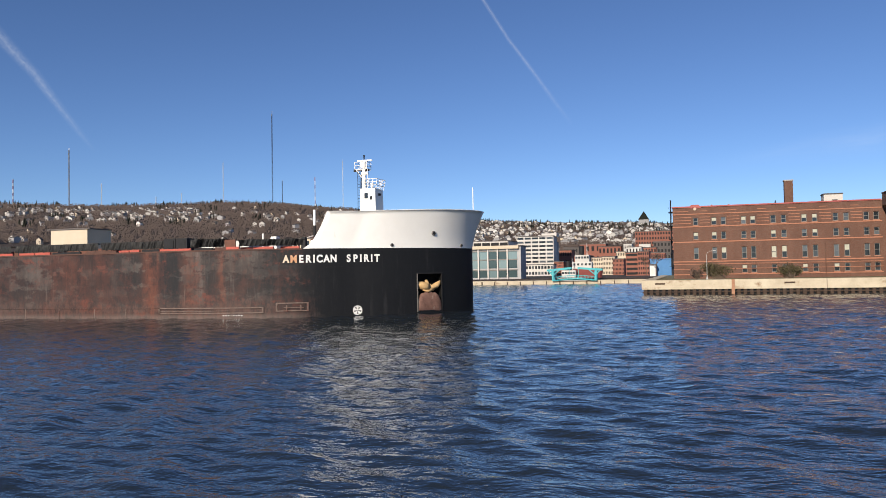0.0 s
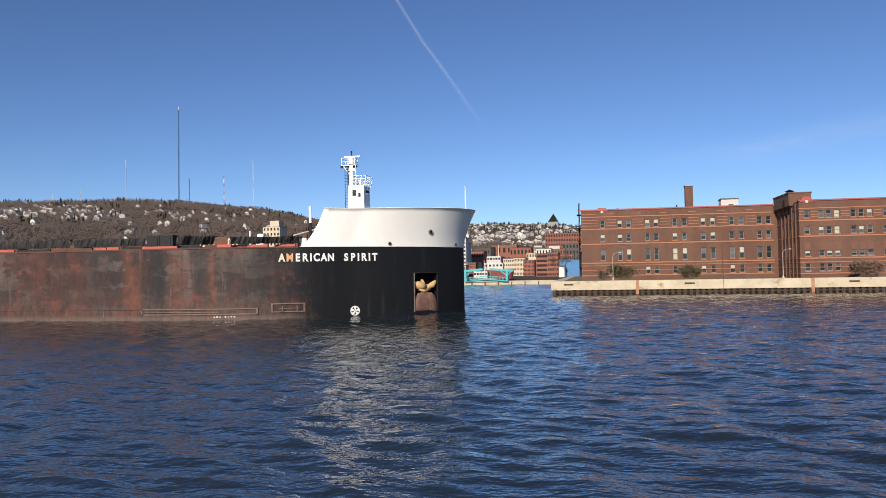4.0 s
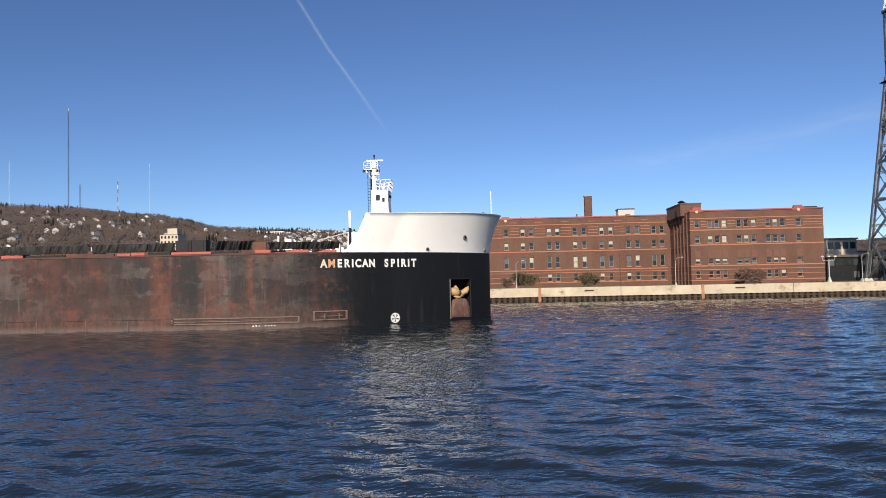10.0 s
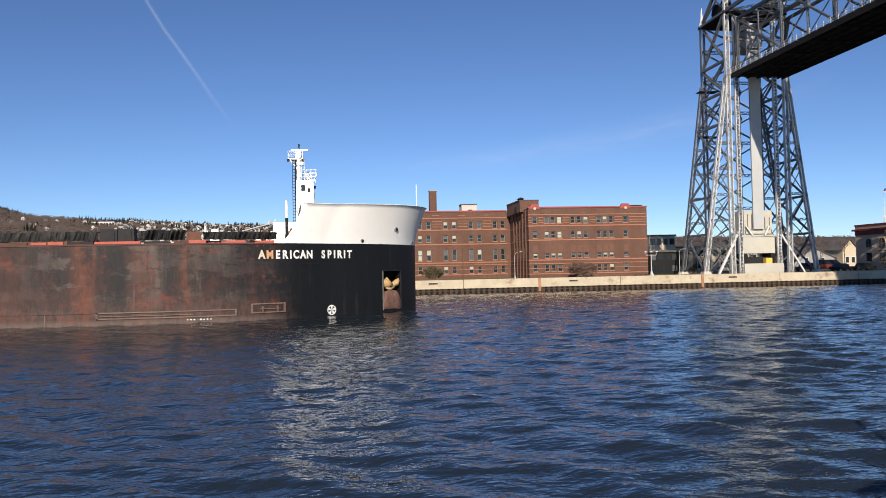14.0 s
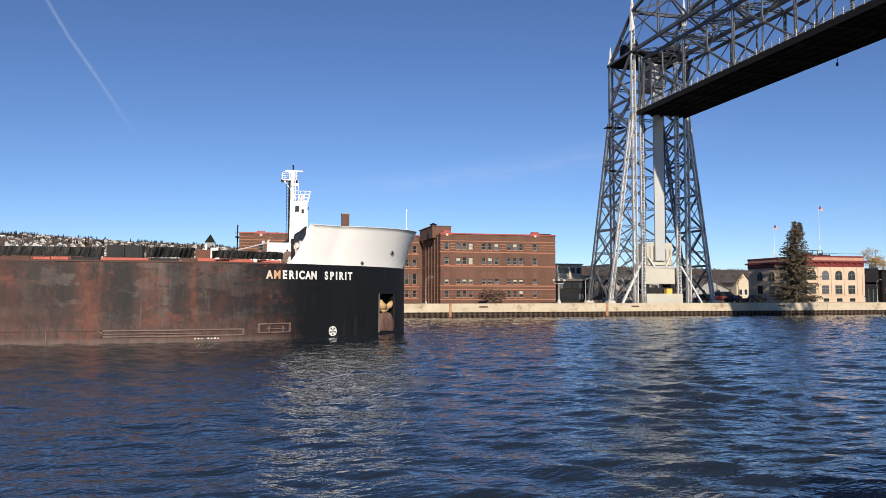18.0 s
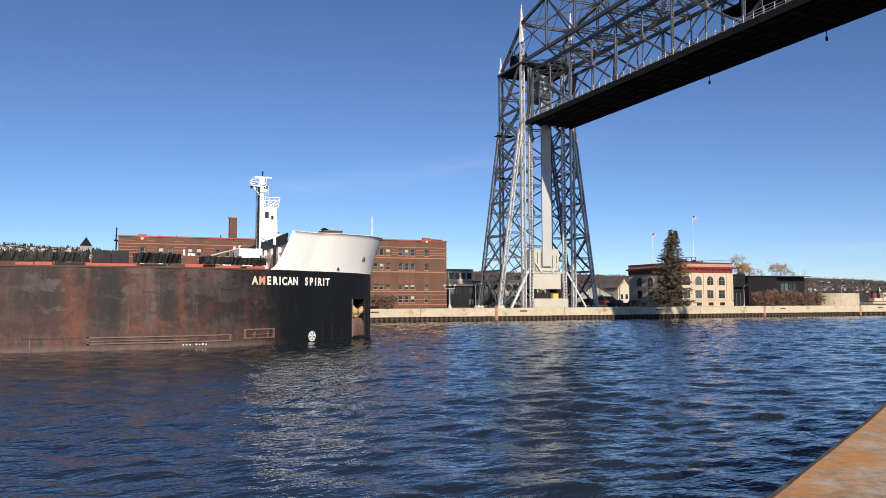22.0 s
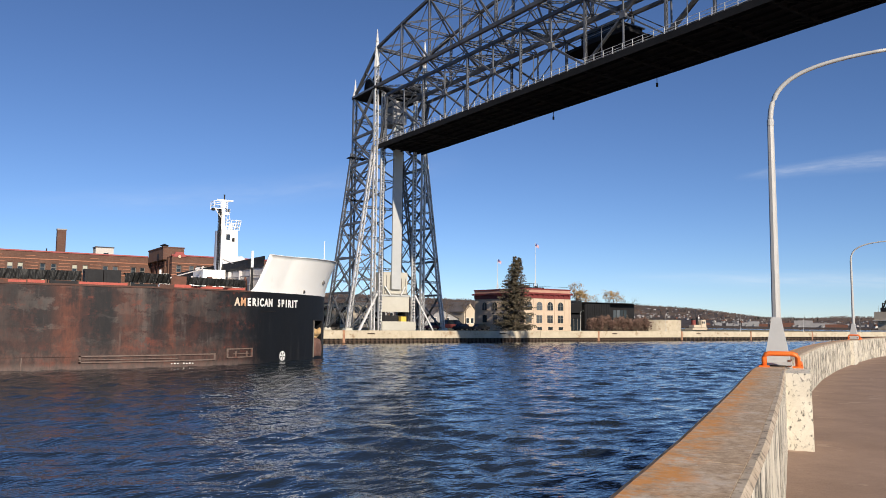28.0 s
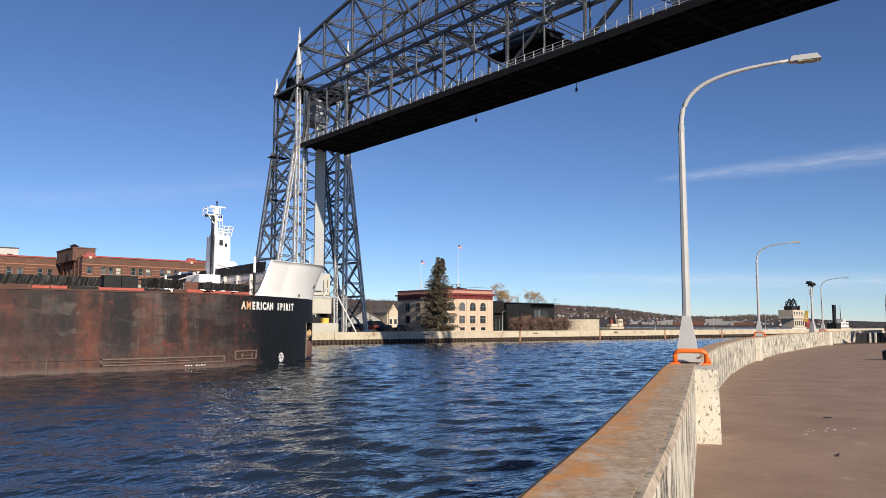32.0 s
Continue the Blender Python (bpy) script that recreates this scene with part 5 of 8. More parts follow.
    # machinery box and platforms under the head
    cab = Shape().box(75.4, 78.6, *sorted((y0 - 0.6 * back, y0 + 4.6 * back)), 44.2, 48.8)
    part("machinery_cabin", cab, "housegrey", ob, "grey machinery cabin below the tower head")
    for z in (29.0, 38.0):
        part("platform", Shape().box(XL - 1.2, XL + 2.6, yb - 1.0, yb + 1.0, z, z + 0.15), "darksteel", ob)
    for x in (75.0, 75.4, 79.4, 79.8):
        for e in (0, 0.3):
            part("hoist_cable", Shape().tube([(x, y0 + (2.4 + e) * back, 13.8), (x, y0 + (2.4 + e) * back, 51)], 0.05, 5), "black", ob, "black counterweight hoist cable")
    # the counterweight hangs low while the span is up
    cw = part("counterweight", Shape().hexa([(74.2, y0 + 0.4 * back), (80.4, y0 + 0.4 * back), (80.4, y0 + 4.2 * back), (74.2, y0 + 4.2 * back)][::back], 5.9, 9.0)
              .hexa([(74.5, y0 + 0.6 * back), (80.1, y0 + 0.6 * back), (80.1, y0 + 4 * back), (74.5, y0 + 4 * back)][::back], 9.3, 13.9), "cream", ob, "cream concrete counterweight")
    part("weight_girder", Shape().box(74.0, 80.6, *sorted((y0 + 0.2 * back, y0 + 4.3 * back)), 9.0, 9.3), "slab", cw)
    part("guide_plate", Shape().box(76.1, 78.2, *sorted((y0 + 0.0 * back, y0 + 0.35 * back)), 10.4, 44), "slab", ob, "tall pale steel plate in the tower's middle")
    for x in (74.6, 79.2):
        part("gusset", Shape().beam((x, y0 + 0.1 * back, 11.0), (x + (1.3 if x < XC else -0.9), y0 + 0.1 * back, 9.2), 0.25), "steel", cw)
    for x0, x1, za, zb in ((74.7, 79.9, 9.5, 10.3), (75.2, 76.0, 10.3, 13.2), (78.6, 79.5, 10.3, 12.6)):
        y = y0 + 0.45 * back
        part("conduit", Shape().tube([(x0, y, zb), (x0, y, za), (x1, y, za), (x1, y, zb)], 0.07, 6), "frame", cw, "grey pipe bent round the counterweight")
    # posts near-black: the dark of the gap under the weight is in their colour
    for x in (74.6, 80.0):
        part("weight_post", Shape().box(x - 0.35, x + 0.35, *sorted((y0 + 0.5 * back, y0 + 3.5 * back)), 4.0, 7.0), "darksteel", cw)
    part("pedestal", Shape().hexa([(73.6, y0 - 0.9 * back), (81.3, y0 - 0.9 * back), (81.3, y0 + 5 * back), (73.6, y0 + 5 * back)][::back], 2.1, 4.0), "cream", ob, "cream concrete pedestal")
    for xa, xb in ((78.5, 79.7),):
        part("buffer", Shape().box(xa, xb, *sorted((y0 + 0.2 * back, y0 + 1.2 * back)), 3.98, 5.0), "yellow", ob, "yellow buffer under the counterweight")
    part("machine_floor", Shape().box(74.4, 80.4, *sorted((y0 + 1.5 * back, y0 + 4 * back)), 4.0, 5.2), "black", ob)
    return ob


tower(YF, 1, "tall silver-painted riveted steel bridge tower on the far pier")
NEAR_Y = YF - 118.4
tower(NEAR_Y, -1, "tall silver-painted riveted steel bridge tower on the near pier")


def top_span():
    """The fixed arched truss that ties the towers' heads."""
    ob = thing("overhead_truss", "fixed silver steel truss arched between the tower heads", "bridge truss")
    mid, lo, n = (YF + NEAR_Y) / 2, 51.2, 12
    ys = [YF - 118.4 * i / n for i in range(n + 1)]
    tops = [59.1 + 6.2 * (1 - ((y - mid) / 59.2) ** 2) for y in ys]
    for x in (XL, XR):
        part("bottom_chord", Shape().beam((x, YF, lo), (x, NEAR_Y, lo), 0.55, 0.6), "chord", ob)
        for i in range(n):
            part("top_chord", Shape().beam((x, ys[i], tops[i]), (x, ys[i + 1], tops[i + 1]), 0.5, 0.5), "chord", ob)
            part("upright", Shape().lattice((x, ys[i + 1], lo), (x, ys[i + 1], tops[i + 1]), 0.4, 0.35, 0.6, 0.08), "truss", ob)
            a, b = (i, i + 1) if i < n / 2 else (i + 1, i)
            part("diagonal", Shape().beam((x, ys[a], tops[a]), (x, ys[b], lo), 0.24, 0.24), "chord", ob)
            part("counter", Shape().beam((x, ys[a], lo), (x, ys[b], tops[b]), 0.12, 0.12), "truss", ob)
            part("waist", Shape().beam((x, ys[i], (lo + tops[i]) / 2), (x, ys[i + 1], (lo + tops[i + 1]) / 2), 0.14), "truss", ob)
    for i in range(n + 1):
        part("top_strut", Shape().lattice((XL, ys[i], tops[i]), (XR, ys[i], tops[i]), 0.4, 0.35, 0.6, 0.07), "truss", ob)
        part("floor_strut", Shape().lattice((XL, ys[i], lo), (XR, ys[i], lo), 0.5, 0.4, 0.7, 0.08), "truss", ob)
        part("sway", Shape().beam((XL, ys[i], lo), (XR, ys[i], tops[i]), 0.12), "truss", ob)
        part("sway", Shape().beam((XR, ys[i], lo), (XL, ys[i], tops[i]), 0.12), "truss", ob)
        if i < n:
            for z, z2 in ((lo, lo), (tops[i], tops[i + 1])):
                part("lateral", Shape().lattice((XL, ys[i], z), (XR, ys[i + 1], z2), 0.3, 0.2, 0.6, 0.06), "truss", ob)
                part("lateral", Shape().lattice((XR, ys[i], z), (XL, ys[i + 1], z2), 0.3, 0.2, 0.6, 0.06), "truss", ob)


top_span()


def lift_span():
    """The raised roadway span, a subdivided truss on each side."""
    ob = thing("lift_span", "raised lift span with a dark road deck and silver side trusses", "lift bridge span")
    x0, x1, ye, yn = 72.45, 83.2, YF - 0.2, NEAR_Y + 0.2
    lo, hi, midz = 39.3, 48.9, 44.15
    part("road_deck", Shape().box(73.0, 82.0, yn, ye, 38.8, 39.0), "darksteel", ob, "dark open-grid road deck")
    nodes = [130.7 - 7.0 * i for i in range(17)]
    tx = {72.7: 1, 82.2: -1}
    for x in tx:
        part("bottom_chord", Shape().beam((x, ye, lo), (x, yn, lo), 0.4, 0.55), "chord", ob)
        part("top_chord", Shape().beam((x, nodes[0], hi), (x, nodes[-1], hi), 0.45, 0.5), "chord", ob)
        part("end_post", Shape().beam((x, ye, lo), (x, nodes[0] - 1, hi), 0.45), "chord", ob)
        part("end_post", Shape().beam((x, yn, lo), (x, nodes[-1] + 1, hi), 0.45), "chord", ob)
        for i, y in enumerate(nodes):
            main = i % 2 == 0
            part("upright", Shape().lattice((x, y, lo), (x, y, hi if main else midz), 0.34, 0.3, 0.5, 0.08) if main else Shape().beam((x, y, lo), (x, y, hi), 0.2), "truss", ob)
            if i < 16 and main:
                a, b, c = nodes[i], nodes[i + 1], nodes[min(i + 2, 16)]
                if i >= 8:
                    a, c = c, a
                part("diagonal", Shape().beam((x, a, hi), (x, c, lo), 0.34, 0.3), "chord", ob)
                part("sub_diagonal", Shape().beam((x, b, midz), (x, a, lo), 0.2), "truss", ob)
                part("sub_diagonal", Shape().beam((x, b, midz), (x, c, hi), 0.14), "truss", ob)
                part("gusset_plate", Shape().box(x - 0.24, x + 0.24, b - 0.5, b + 0.5, midz - 0.45, midz + 0.45), "truss", ob)
    for i, y in enumerate(nodes):
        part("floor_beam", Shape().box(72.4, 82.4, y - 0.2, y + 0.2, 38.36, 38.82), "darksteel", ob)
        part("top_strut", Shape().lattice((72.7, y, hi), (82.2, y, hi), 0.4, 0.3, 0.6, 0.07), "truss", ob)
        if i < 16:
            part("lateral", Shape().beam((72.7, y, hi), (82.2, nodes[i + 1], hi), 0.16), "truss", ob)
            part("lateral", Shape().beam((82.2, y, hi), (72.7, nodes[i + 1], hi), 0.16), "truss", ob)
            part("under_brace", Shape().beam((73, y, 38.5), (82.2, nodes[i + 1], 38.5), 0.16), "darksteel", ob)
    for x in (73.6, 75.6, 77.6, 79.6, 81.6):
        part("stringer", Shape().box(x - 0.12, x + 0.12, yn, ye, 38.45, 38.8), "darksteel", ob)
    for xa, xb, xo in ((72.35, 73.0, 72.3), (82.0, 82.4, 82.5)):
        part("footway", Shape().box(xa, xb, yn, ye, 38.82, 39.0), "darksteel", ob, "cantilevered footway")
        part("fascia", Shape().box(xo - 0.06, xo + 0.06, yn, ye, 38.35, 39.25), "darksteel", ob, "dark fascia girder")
        rail = Shape()
        for z in (39.45, 39.75, 40.2):
            rail.beam((xo, yn, z), (xo, ye, z), 0.05)
        part("handrail", rail, "steel", ob, "silver handrail")
        for i in range(69):
            y = ye - 0.3 - i * 1.715
            part("rail_post", Shape().box(xo - 0.04, xo + 0.04, y - 0.04, y + 0.04, 39.1, 40.25), "steel", ob)
        for i in range(9):
            y = nodes[2 * i] - 3.4
            lamp = Shape().tube([(xo + 0.1, y, 39), (xo + 0.1, y, 43.6), (xo + 0.4, y, 43.9)], [0.07, 0.05, 0.04], 6)
            part("lamp_post", lamp, "truss", ob, "slim lamp post on the footway")
    # operator's house in the middle and pipes hung from the deck
    house = part("operator_house", Shape().box(75.6, 80.6, 71.5, 78.5, 43.4, 45.2), "darksteel", ob, "dark operator's house amid the trusses")
    part("house_roof", Shape().box(75.3, 80.9, 71.2, 78.8, 45.2, 45.35), "truss", house)
    part("house_window", Shape().box(75.53, 75.6, 72.0, 78.0, 44.2, 44.9), "glass", house)
    part("walk_rail", Shape().box(74.2, 74.26, 69, 81, 43.9, 43.96).box(74.2, 74.26, 69, 81, 44.4, 44.46), "truss", house)
    part("machine_girder", Shape().box(74.6, 81.4, 69, 81, 43.0, 43.4), "darksteel", ob)
    for y in (70.5, 92.0):
        part("navigation_lamp", Shape().tube([(82.3, y, 38.4), (82.3, y, 37.5)], 0.05, 6).tube([(82.3, y, 37.5), (82.3, y, 37.0)], 0.16, 8), "black", ob, "hanging navigation lamp")
    part("main_cable_tray", Shape().box(77.4, 77.8, yn, ye, 47.8, 48.4), "truss", ob)


lift_span()


# ---- buildings on the far pier ----
def wall_with_holes(x0, x1, z0, z1, y, thick, holes):
    """An upright wall facing -y with rectangular openings (xa, xb, za, zb) in it."""
    xs = sorted({x0, x1, *(v for h in holes for v in h[:2])})
    s = Shape()
    for a, b in zip(xs, xs[1:]):
        cuts = sorted((h[2], h[3]) for h in holes if h[0] < (a + b) / 2 < h[1])
        z = z0
        for lo, hi in cuts + [(z1, z1)]:
            if lo - z > 0.01:
                s.box(a, b, y, y + thick, z, lo)
            z = hi
    return s


_panes = {}


def sash(parent, xa, xb, za, zb, y, seed, tall=False):
    """A sash window set back in its opening: frame, meeting rail, panes and sometimes a blind."""
    rnd = random.Random(seed)
    w = part("window", Shape(), "frame", parent)
    key = (round(xb - xa, 2), round(zb - za, 2))
    if key not in _panes:
        W, Hh = key
        f = Shape().box(0, 0.09, 0, 0.1, 0, Hh).box(W - 0.09, W, 0, 0.1, 0, Hh).box(0.09, W - 0.09, 0, 0.1, 0, 0.09).box(0.09, W - 0.09, 0, 0.1, Hh - 0.09, Hh).box(0.09, W - 0.09, 0, 0.09, Hh * 0.48, Hh * 0.48 + 0.07)
        _panes[key] = (f.mesh("window_frame", "frame"), Shape().box(0.08, W - 0.08, 0.04, 0.07, 0.08, Hh * 0.5).mesh("pane", "glass"),
                       Shape().box(0.08, W - 0.08, 0.04, 0.07, Hh * 0.5, Hh - 0.08).mesh("pane", "glass"), Shape().box(0.08, W - 0.08, 0.025, 0.038, Hh * 0.53, Hh - 0.09).mesh("blind", "blind"),
                       Shape().box(0.08, W - 0.08, 0.025, 0.038, 0.1, Hh * 0.46).mesh("blind", "blind"))
    fr, p1, p2, bl, bl2 = _panes[key]
    w.data = fr
    w.location = (xa, y + 0.16, za)
    for me, nm in ((p1, "pane"), (p2, "pane")):
        ob = new(nm, me)
        ob.parent = w
    r = rnd.random()
    if r < 0.34:
        ob = new("blind", bl)
        ob.parent = w
    if r < 0.03:
        ob = new("blind", bl2)
        ob.parent = w
    return w


def brick_block():
    ob = thing("brick_warehouse", "long four-storey brown brick building with orange stone bands", "building")
    g = 2.15
    # the set-back wing
    cols = [2.15, 5.38, 7.0, 10.49, 12.07, 15.5, 17.24, 20.61, 22.33, 25.71, 27.39, 30.56, 32.12]
    rows = [(12.1, 13.5, 0.86), (9.45, 10.8, 0.86), (5.8, 7.95, 0.86), (3.2, 4.6, 0.86)]
    holes = []
    for r, (za, zb, w) in enumerate(rows):
        for i, c in enumerate(cols):
            if r == 3 and i < 3:
                continue
            holes.append((c - w / 2, c + w / 2, za, zb))
    part("wall", wall_with_holes(-1.9, 33.68, g, 15.45, 150, 0.45, holes), "brick", ob, "brown brick front wall")
    part("wall", Shape().box(-1.9, 33.6, 170, 170.5, g, 15.45).box(-1.9, -1.45, 150.45, 170, g, 15.45), "brick", ob)
    part("roof", Shape().box(-1.4, 33.4, 150.45, 170, 14.6, 14.9), "roofdark", ob)
    # a charcoal sheet gives the darkness of the rooms, which are not built
    part("backing", Shape().box(-1.4, 33.4, 150.9, 151.0, g, 14.6), "charcoal", ob, "dark sheet standing for the unlit rooms behind the windows")
    for i, h in enumerate(holes):
        sash(ob, *h, 150, i)
        part("sill", Shape().box(h[0] - 0.1, h[1] + 0.1, 149.92, 150.1, h[2] - 0.14, h[2] - 0.01), "band", ob)
    for z, d in ((14.2, 0.16), (11.85, 0.18), (9.0, 0.2), (5.35, 0.2), (4.85, 0.1), (3.95, 0.09), (2.95, 0.16)):
        part("stone_band", Shape().box(-1.96, 33.0, 149.93, 150.0, z - d / 2, z + d / 2), "band", ob, "orange stone band")
    # short broken courses between the top windows
    for z in (14.75, 13.6, 13.05, 12.5):
        for a, b in ((-1.9, 1.4), (2.9, 4.7), (7.7, 9.8), (12.8, 14.8), (18, 19.9), (23.1, 25), (28.1, 29.9)):
            part("stone_course", Shape().box(a, b - (0.5 if z > 14 else 0), 149.96, 150.0, z - 0.05, z + 0.05), "band", ob)
    part("coping", Shape().box(-2.05, 33.0, 149.85, 150.6, 15.45, 15.68), "coping", ob, "red metal parapet coping")
    part("parapet_gable", Shape().hexa([(1.0, 149.9), (3.2, 149.9), (3.2, 150.5), (1.0, 150.5)], 15.3, 15.95, [(1.4, 149.9), (2.8, 149.9), (2.8, 150.5), (1.4, 150.5)]), "coping", ob)
    part("medallion", Shape().tube([(2.1, 149.85, 15.15), (2.1, 149.98, 15.15)], 0.28, 12), "buff", ob)
    for x in (5.2, 8.2):
        part("skylight", Shape().hexa([(x - 0.9, 153), (x + 0.9, 153), (x + 0.9, 155), (x - 0.9, 155)], 14.9, 16.1, [(x - 0.1, 153.4), (x + 0.1, 153.4), (x + 0.1, 154.6), (x - 0.1, 154.6)]), "coping", ob)
    stack = part("chimney", Shape().hexa([(18.6, 159), (20.1, 159), (20.1, 160.5), (18.6, 160.5)], 14.9, 20.5), "brick", ob, "square brick chimney")
    part("chimney_cap", Shape().box(18.5, 20.2, 158.9, 160.6, 20.5, 20.72), "housegrey", stack)
    part("vent_pipe", Shape().tube([(16.6, 156, 14.8), (16.6, 156, 16.6)], 0.12, 6), "black", ob)
    pent = part("penthouse", Shape().box(25.2, 28.4, 158, 161, 14.9, 17.5), "officewhite", ob, "pale rooftop lift house")
    part("penthouse_window", Shape().box(26.6, 27.5, 157.95, 158.02, 15.5, 16.5), "glass", pent)
    part("penthouse_cap", Shape().box(25.1, 28.5, 157.9, 161.1, 17.5, 17.7), "roofdark", pent)
    # drainpipes and the tank lamp on the wall
    part("downpipe", Shape().tube([(23.9, 149.9, 2.3), (23.9, 149.9, 8.2)], 0.08, 6), "brick", ob)
    # fire stairs on the end wall
    for i in range(5):
        z = 4.5 + i * 2.6
        part("fire_stair", Shape().box(-2.7, -1.92, 152, 156, z, z + 0.06).beam((-2.3, 152.2, z), (-2.3, 156, z + 2.6), 0.25, 0.05).box(-2.7, -2.66, 152, 156, z + 0.9, z + 0.94), "black", ob, "black iron fire stair")

    # the wing that comes forward to the pier
    ax0, ax1, ay = 33.7, 56.1, 135.0
    cols = [34.9, 37.09, 38.26, 39.48, 41.99, 43.18, 44.43, 46.88, 48.06, 49.27, 52.0]
    holes, low = [], []
    for c in cols:
        holes += [(c - 0.42, c + 0.42, 12.05, 13.27), (c - 0.42, c + 0.42, 9.37, 10.6), (c - 0.42, c + 0.42, 3.3, 4.55), (c - 0.42, c + 0.42, 5.75, 6.65)]
    part("wall", wall_with_holes(ax0, ax1, g, 14.85, ay, 0.45, holes), "brick", ob, "brown brick front wall of the forward wing")
    for i, h in enumerate(holes):
        sash(ob, *h, ay, 500 + i)
        part("sill", Shape().box(h[0] - 0.1, h[1] + 0.1, ay - 0.08, ay + 0.1, h[2] - 0.14, h[2] - 0.01), "band", ob)
    for c in cols:
        part("blocked_window", Shape().box(c - 0.44, c + 0.44, ay - 0.03, ay + 0.05, 6.72, 8.0), "oldbrick", ob, "bricked-up upper half of a window")
    # the forward wing's unlit rooms, likewise only a dark sheet
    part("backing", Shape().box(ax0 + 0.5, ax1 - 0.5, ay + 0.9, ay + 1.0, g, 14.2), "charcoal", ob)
    side_holes = [(ay + 3.2 + 2.4 * k - 0.45, ay + 3.2 + 2.4 * k + 0.45, za, zb) for k in range(4) for za, zb in ((3.2, 4.6), (5.8, 8.0), (9.4, 10.7), (12.0, 13.3))]
    west = wall_with_holes(ay + 0.45, 150.0, g, 14.85, 0, 0.45, side_holes)
    west.v = [(ax0 + y, x, z) for x, y, z in west.v]
    west.f = [f[::-1] for f in west.f]
    part("wall", west, "brick", ob, "brown brick side wall")
    for y0, y1, za, zb in side_holes:
        part("side_pane", Shape().box(ax0 + 0.2, ax0 + 0.26, y0, y1, za, zb), "glass", ob)
        part("side_mullion", Shape().box(ax0 + 0.14, ax0 + 0.2, (y0 + y1) / 2 - 0.04, (y0 + y1) / 2 + 0.04, za, zb).box(ax0 + 0.14, ax0 + 0.2, y0, y1, (za + zb) / 2 - 0.04, (za + zb) / 2 + 0.04), "frame", ob)
    part("wall", Shape().box(ax1 - 0.45, ax1, ay + 0.45, 170, g, 14.85).box(ax0, ax1, 170, 170.5, g, 14.85), "brick", ob)
    part("roof", Shape().box(ax0 + 0.45, ax1 - 0.45, ay + 0.45, 170, 14.1, 14.4), "roofdark", ob)
    for z, d in ((13.62, 0.14), (11.6, 0.2), (9.02, 0.2), (5.4, 0.2), (4.75, 0.12), (3.9, 0.09), (2.9, 0.16)):
        part("stone_band", Shape().box(ax0 - 0.06, ax1 + 0.05, ay - 0.07, ay, z - d / 2, z + d / 2).box(ax0 - 0.07, ax0, ay, 150, z - d / 2, z + d / 2), "band", ob, "orange stone band")
    for z in (13.1, 12.6, 12.2):
        for a, b in ((33.7, 34.3), (35.5, 36.5), (40.1, 41.4), (45.1, 46.3), (49.9, 51.4), (52.7, 56.1)):
            part("stone_course", Shape().box(a, b, ay - 0.04, ay, z - 0.05, z + 0.05), "band", ob)
    part("coping", Shape().box(ax0 - 0.1, ax1 + 0.1, ay - 0.15, ay + 0.6, 14.85, 15.07), "coping", ob, "red metal parapet coping")
    for x in (34.9, 52.0):
        part("parapet_gable", Shape().hexa([(x - 1.1, ay - 0.12), (x + 1.1, ay - 0.12), (x + 1.1, ay + 0.5), (x - 1.1, ay + 0.5)], 14.7, 15.55, [(x - 0.6, ay - 0.12), (x + 0.6, ay - 0.12), (x + 0.6, ay + 0.5), (x - 0.6, ay + 0.5)]), "coping", ob)
        part("medallion", Shape().tube([(x, ay - 0.2, 14.75), (x, ay - 0.05, 14.75)], 0.26, 12), "buff", ob)
    for k in range(5):
        part("pier_strip", Shape().box(ax0 - 0.2, ax0, ay + 2.0 + 2.4 * k - 0.25, ay + 2.0 + 2.4 * k + 0.25, g, 14.6), "brick", ob)
    part("stair_turret", Shape().box(33.0, 36.6, 138.5, 149.5, 14.4, 16.5), "brick", ob, "square brick stair turret")
    part("turret_coping", Shape().box(32.9, 36.7, 138.4, 149.6, 16.5, 16.68), "brick", ob)
    part("turret_arch", Shape().tube([(32.95, 142, 14.9), (33.1, 142, 14.9)], 0.75, 14), "charcoal", ob)
    cup = part("cupola", Shape().tube([(34.4, 143.5, 16.6), (34.4, 143.5, 17.2), (34.4, 143.5, 17.25), (34.4, 143.5, 17.6)], [0.55, 0.55, 0.85, 0.15], 10), "black", ob, "small black roof cupola")
    part("roof_hood", Shape().hexa([(53.2, 136), (55.6, 136), (55.6, 138), (53.2, 138)], 14.4, 15.35), "black", ob)


brick_block()


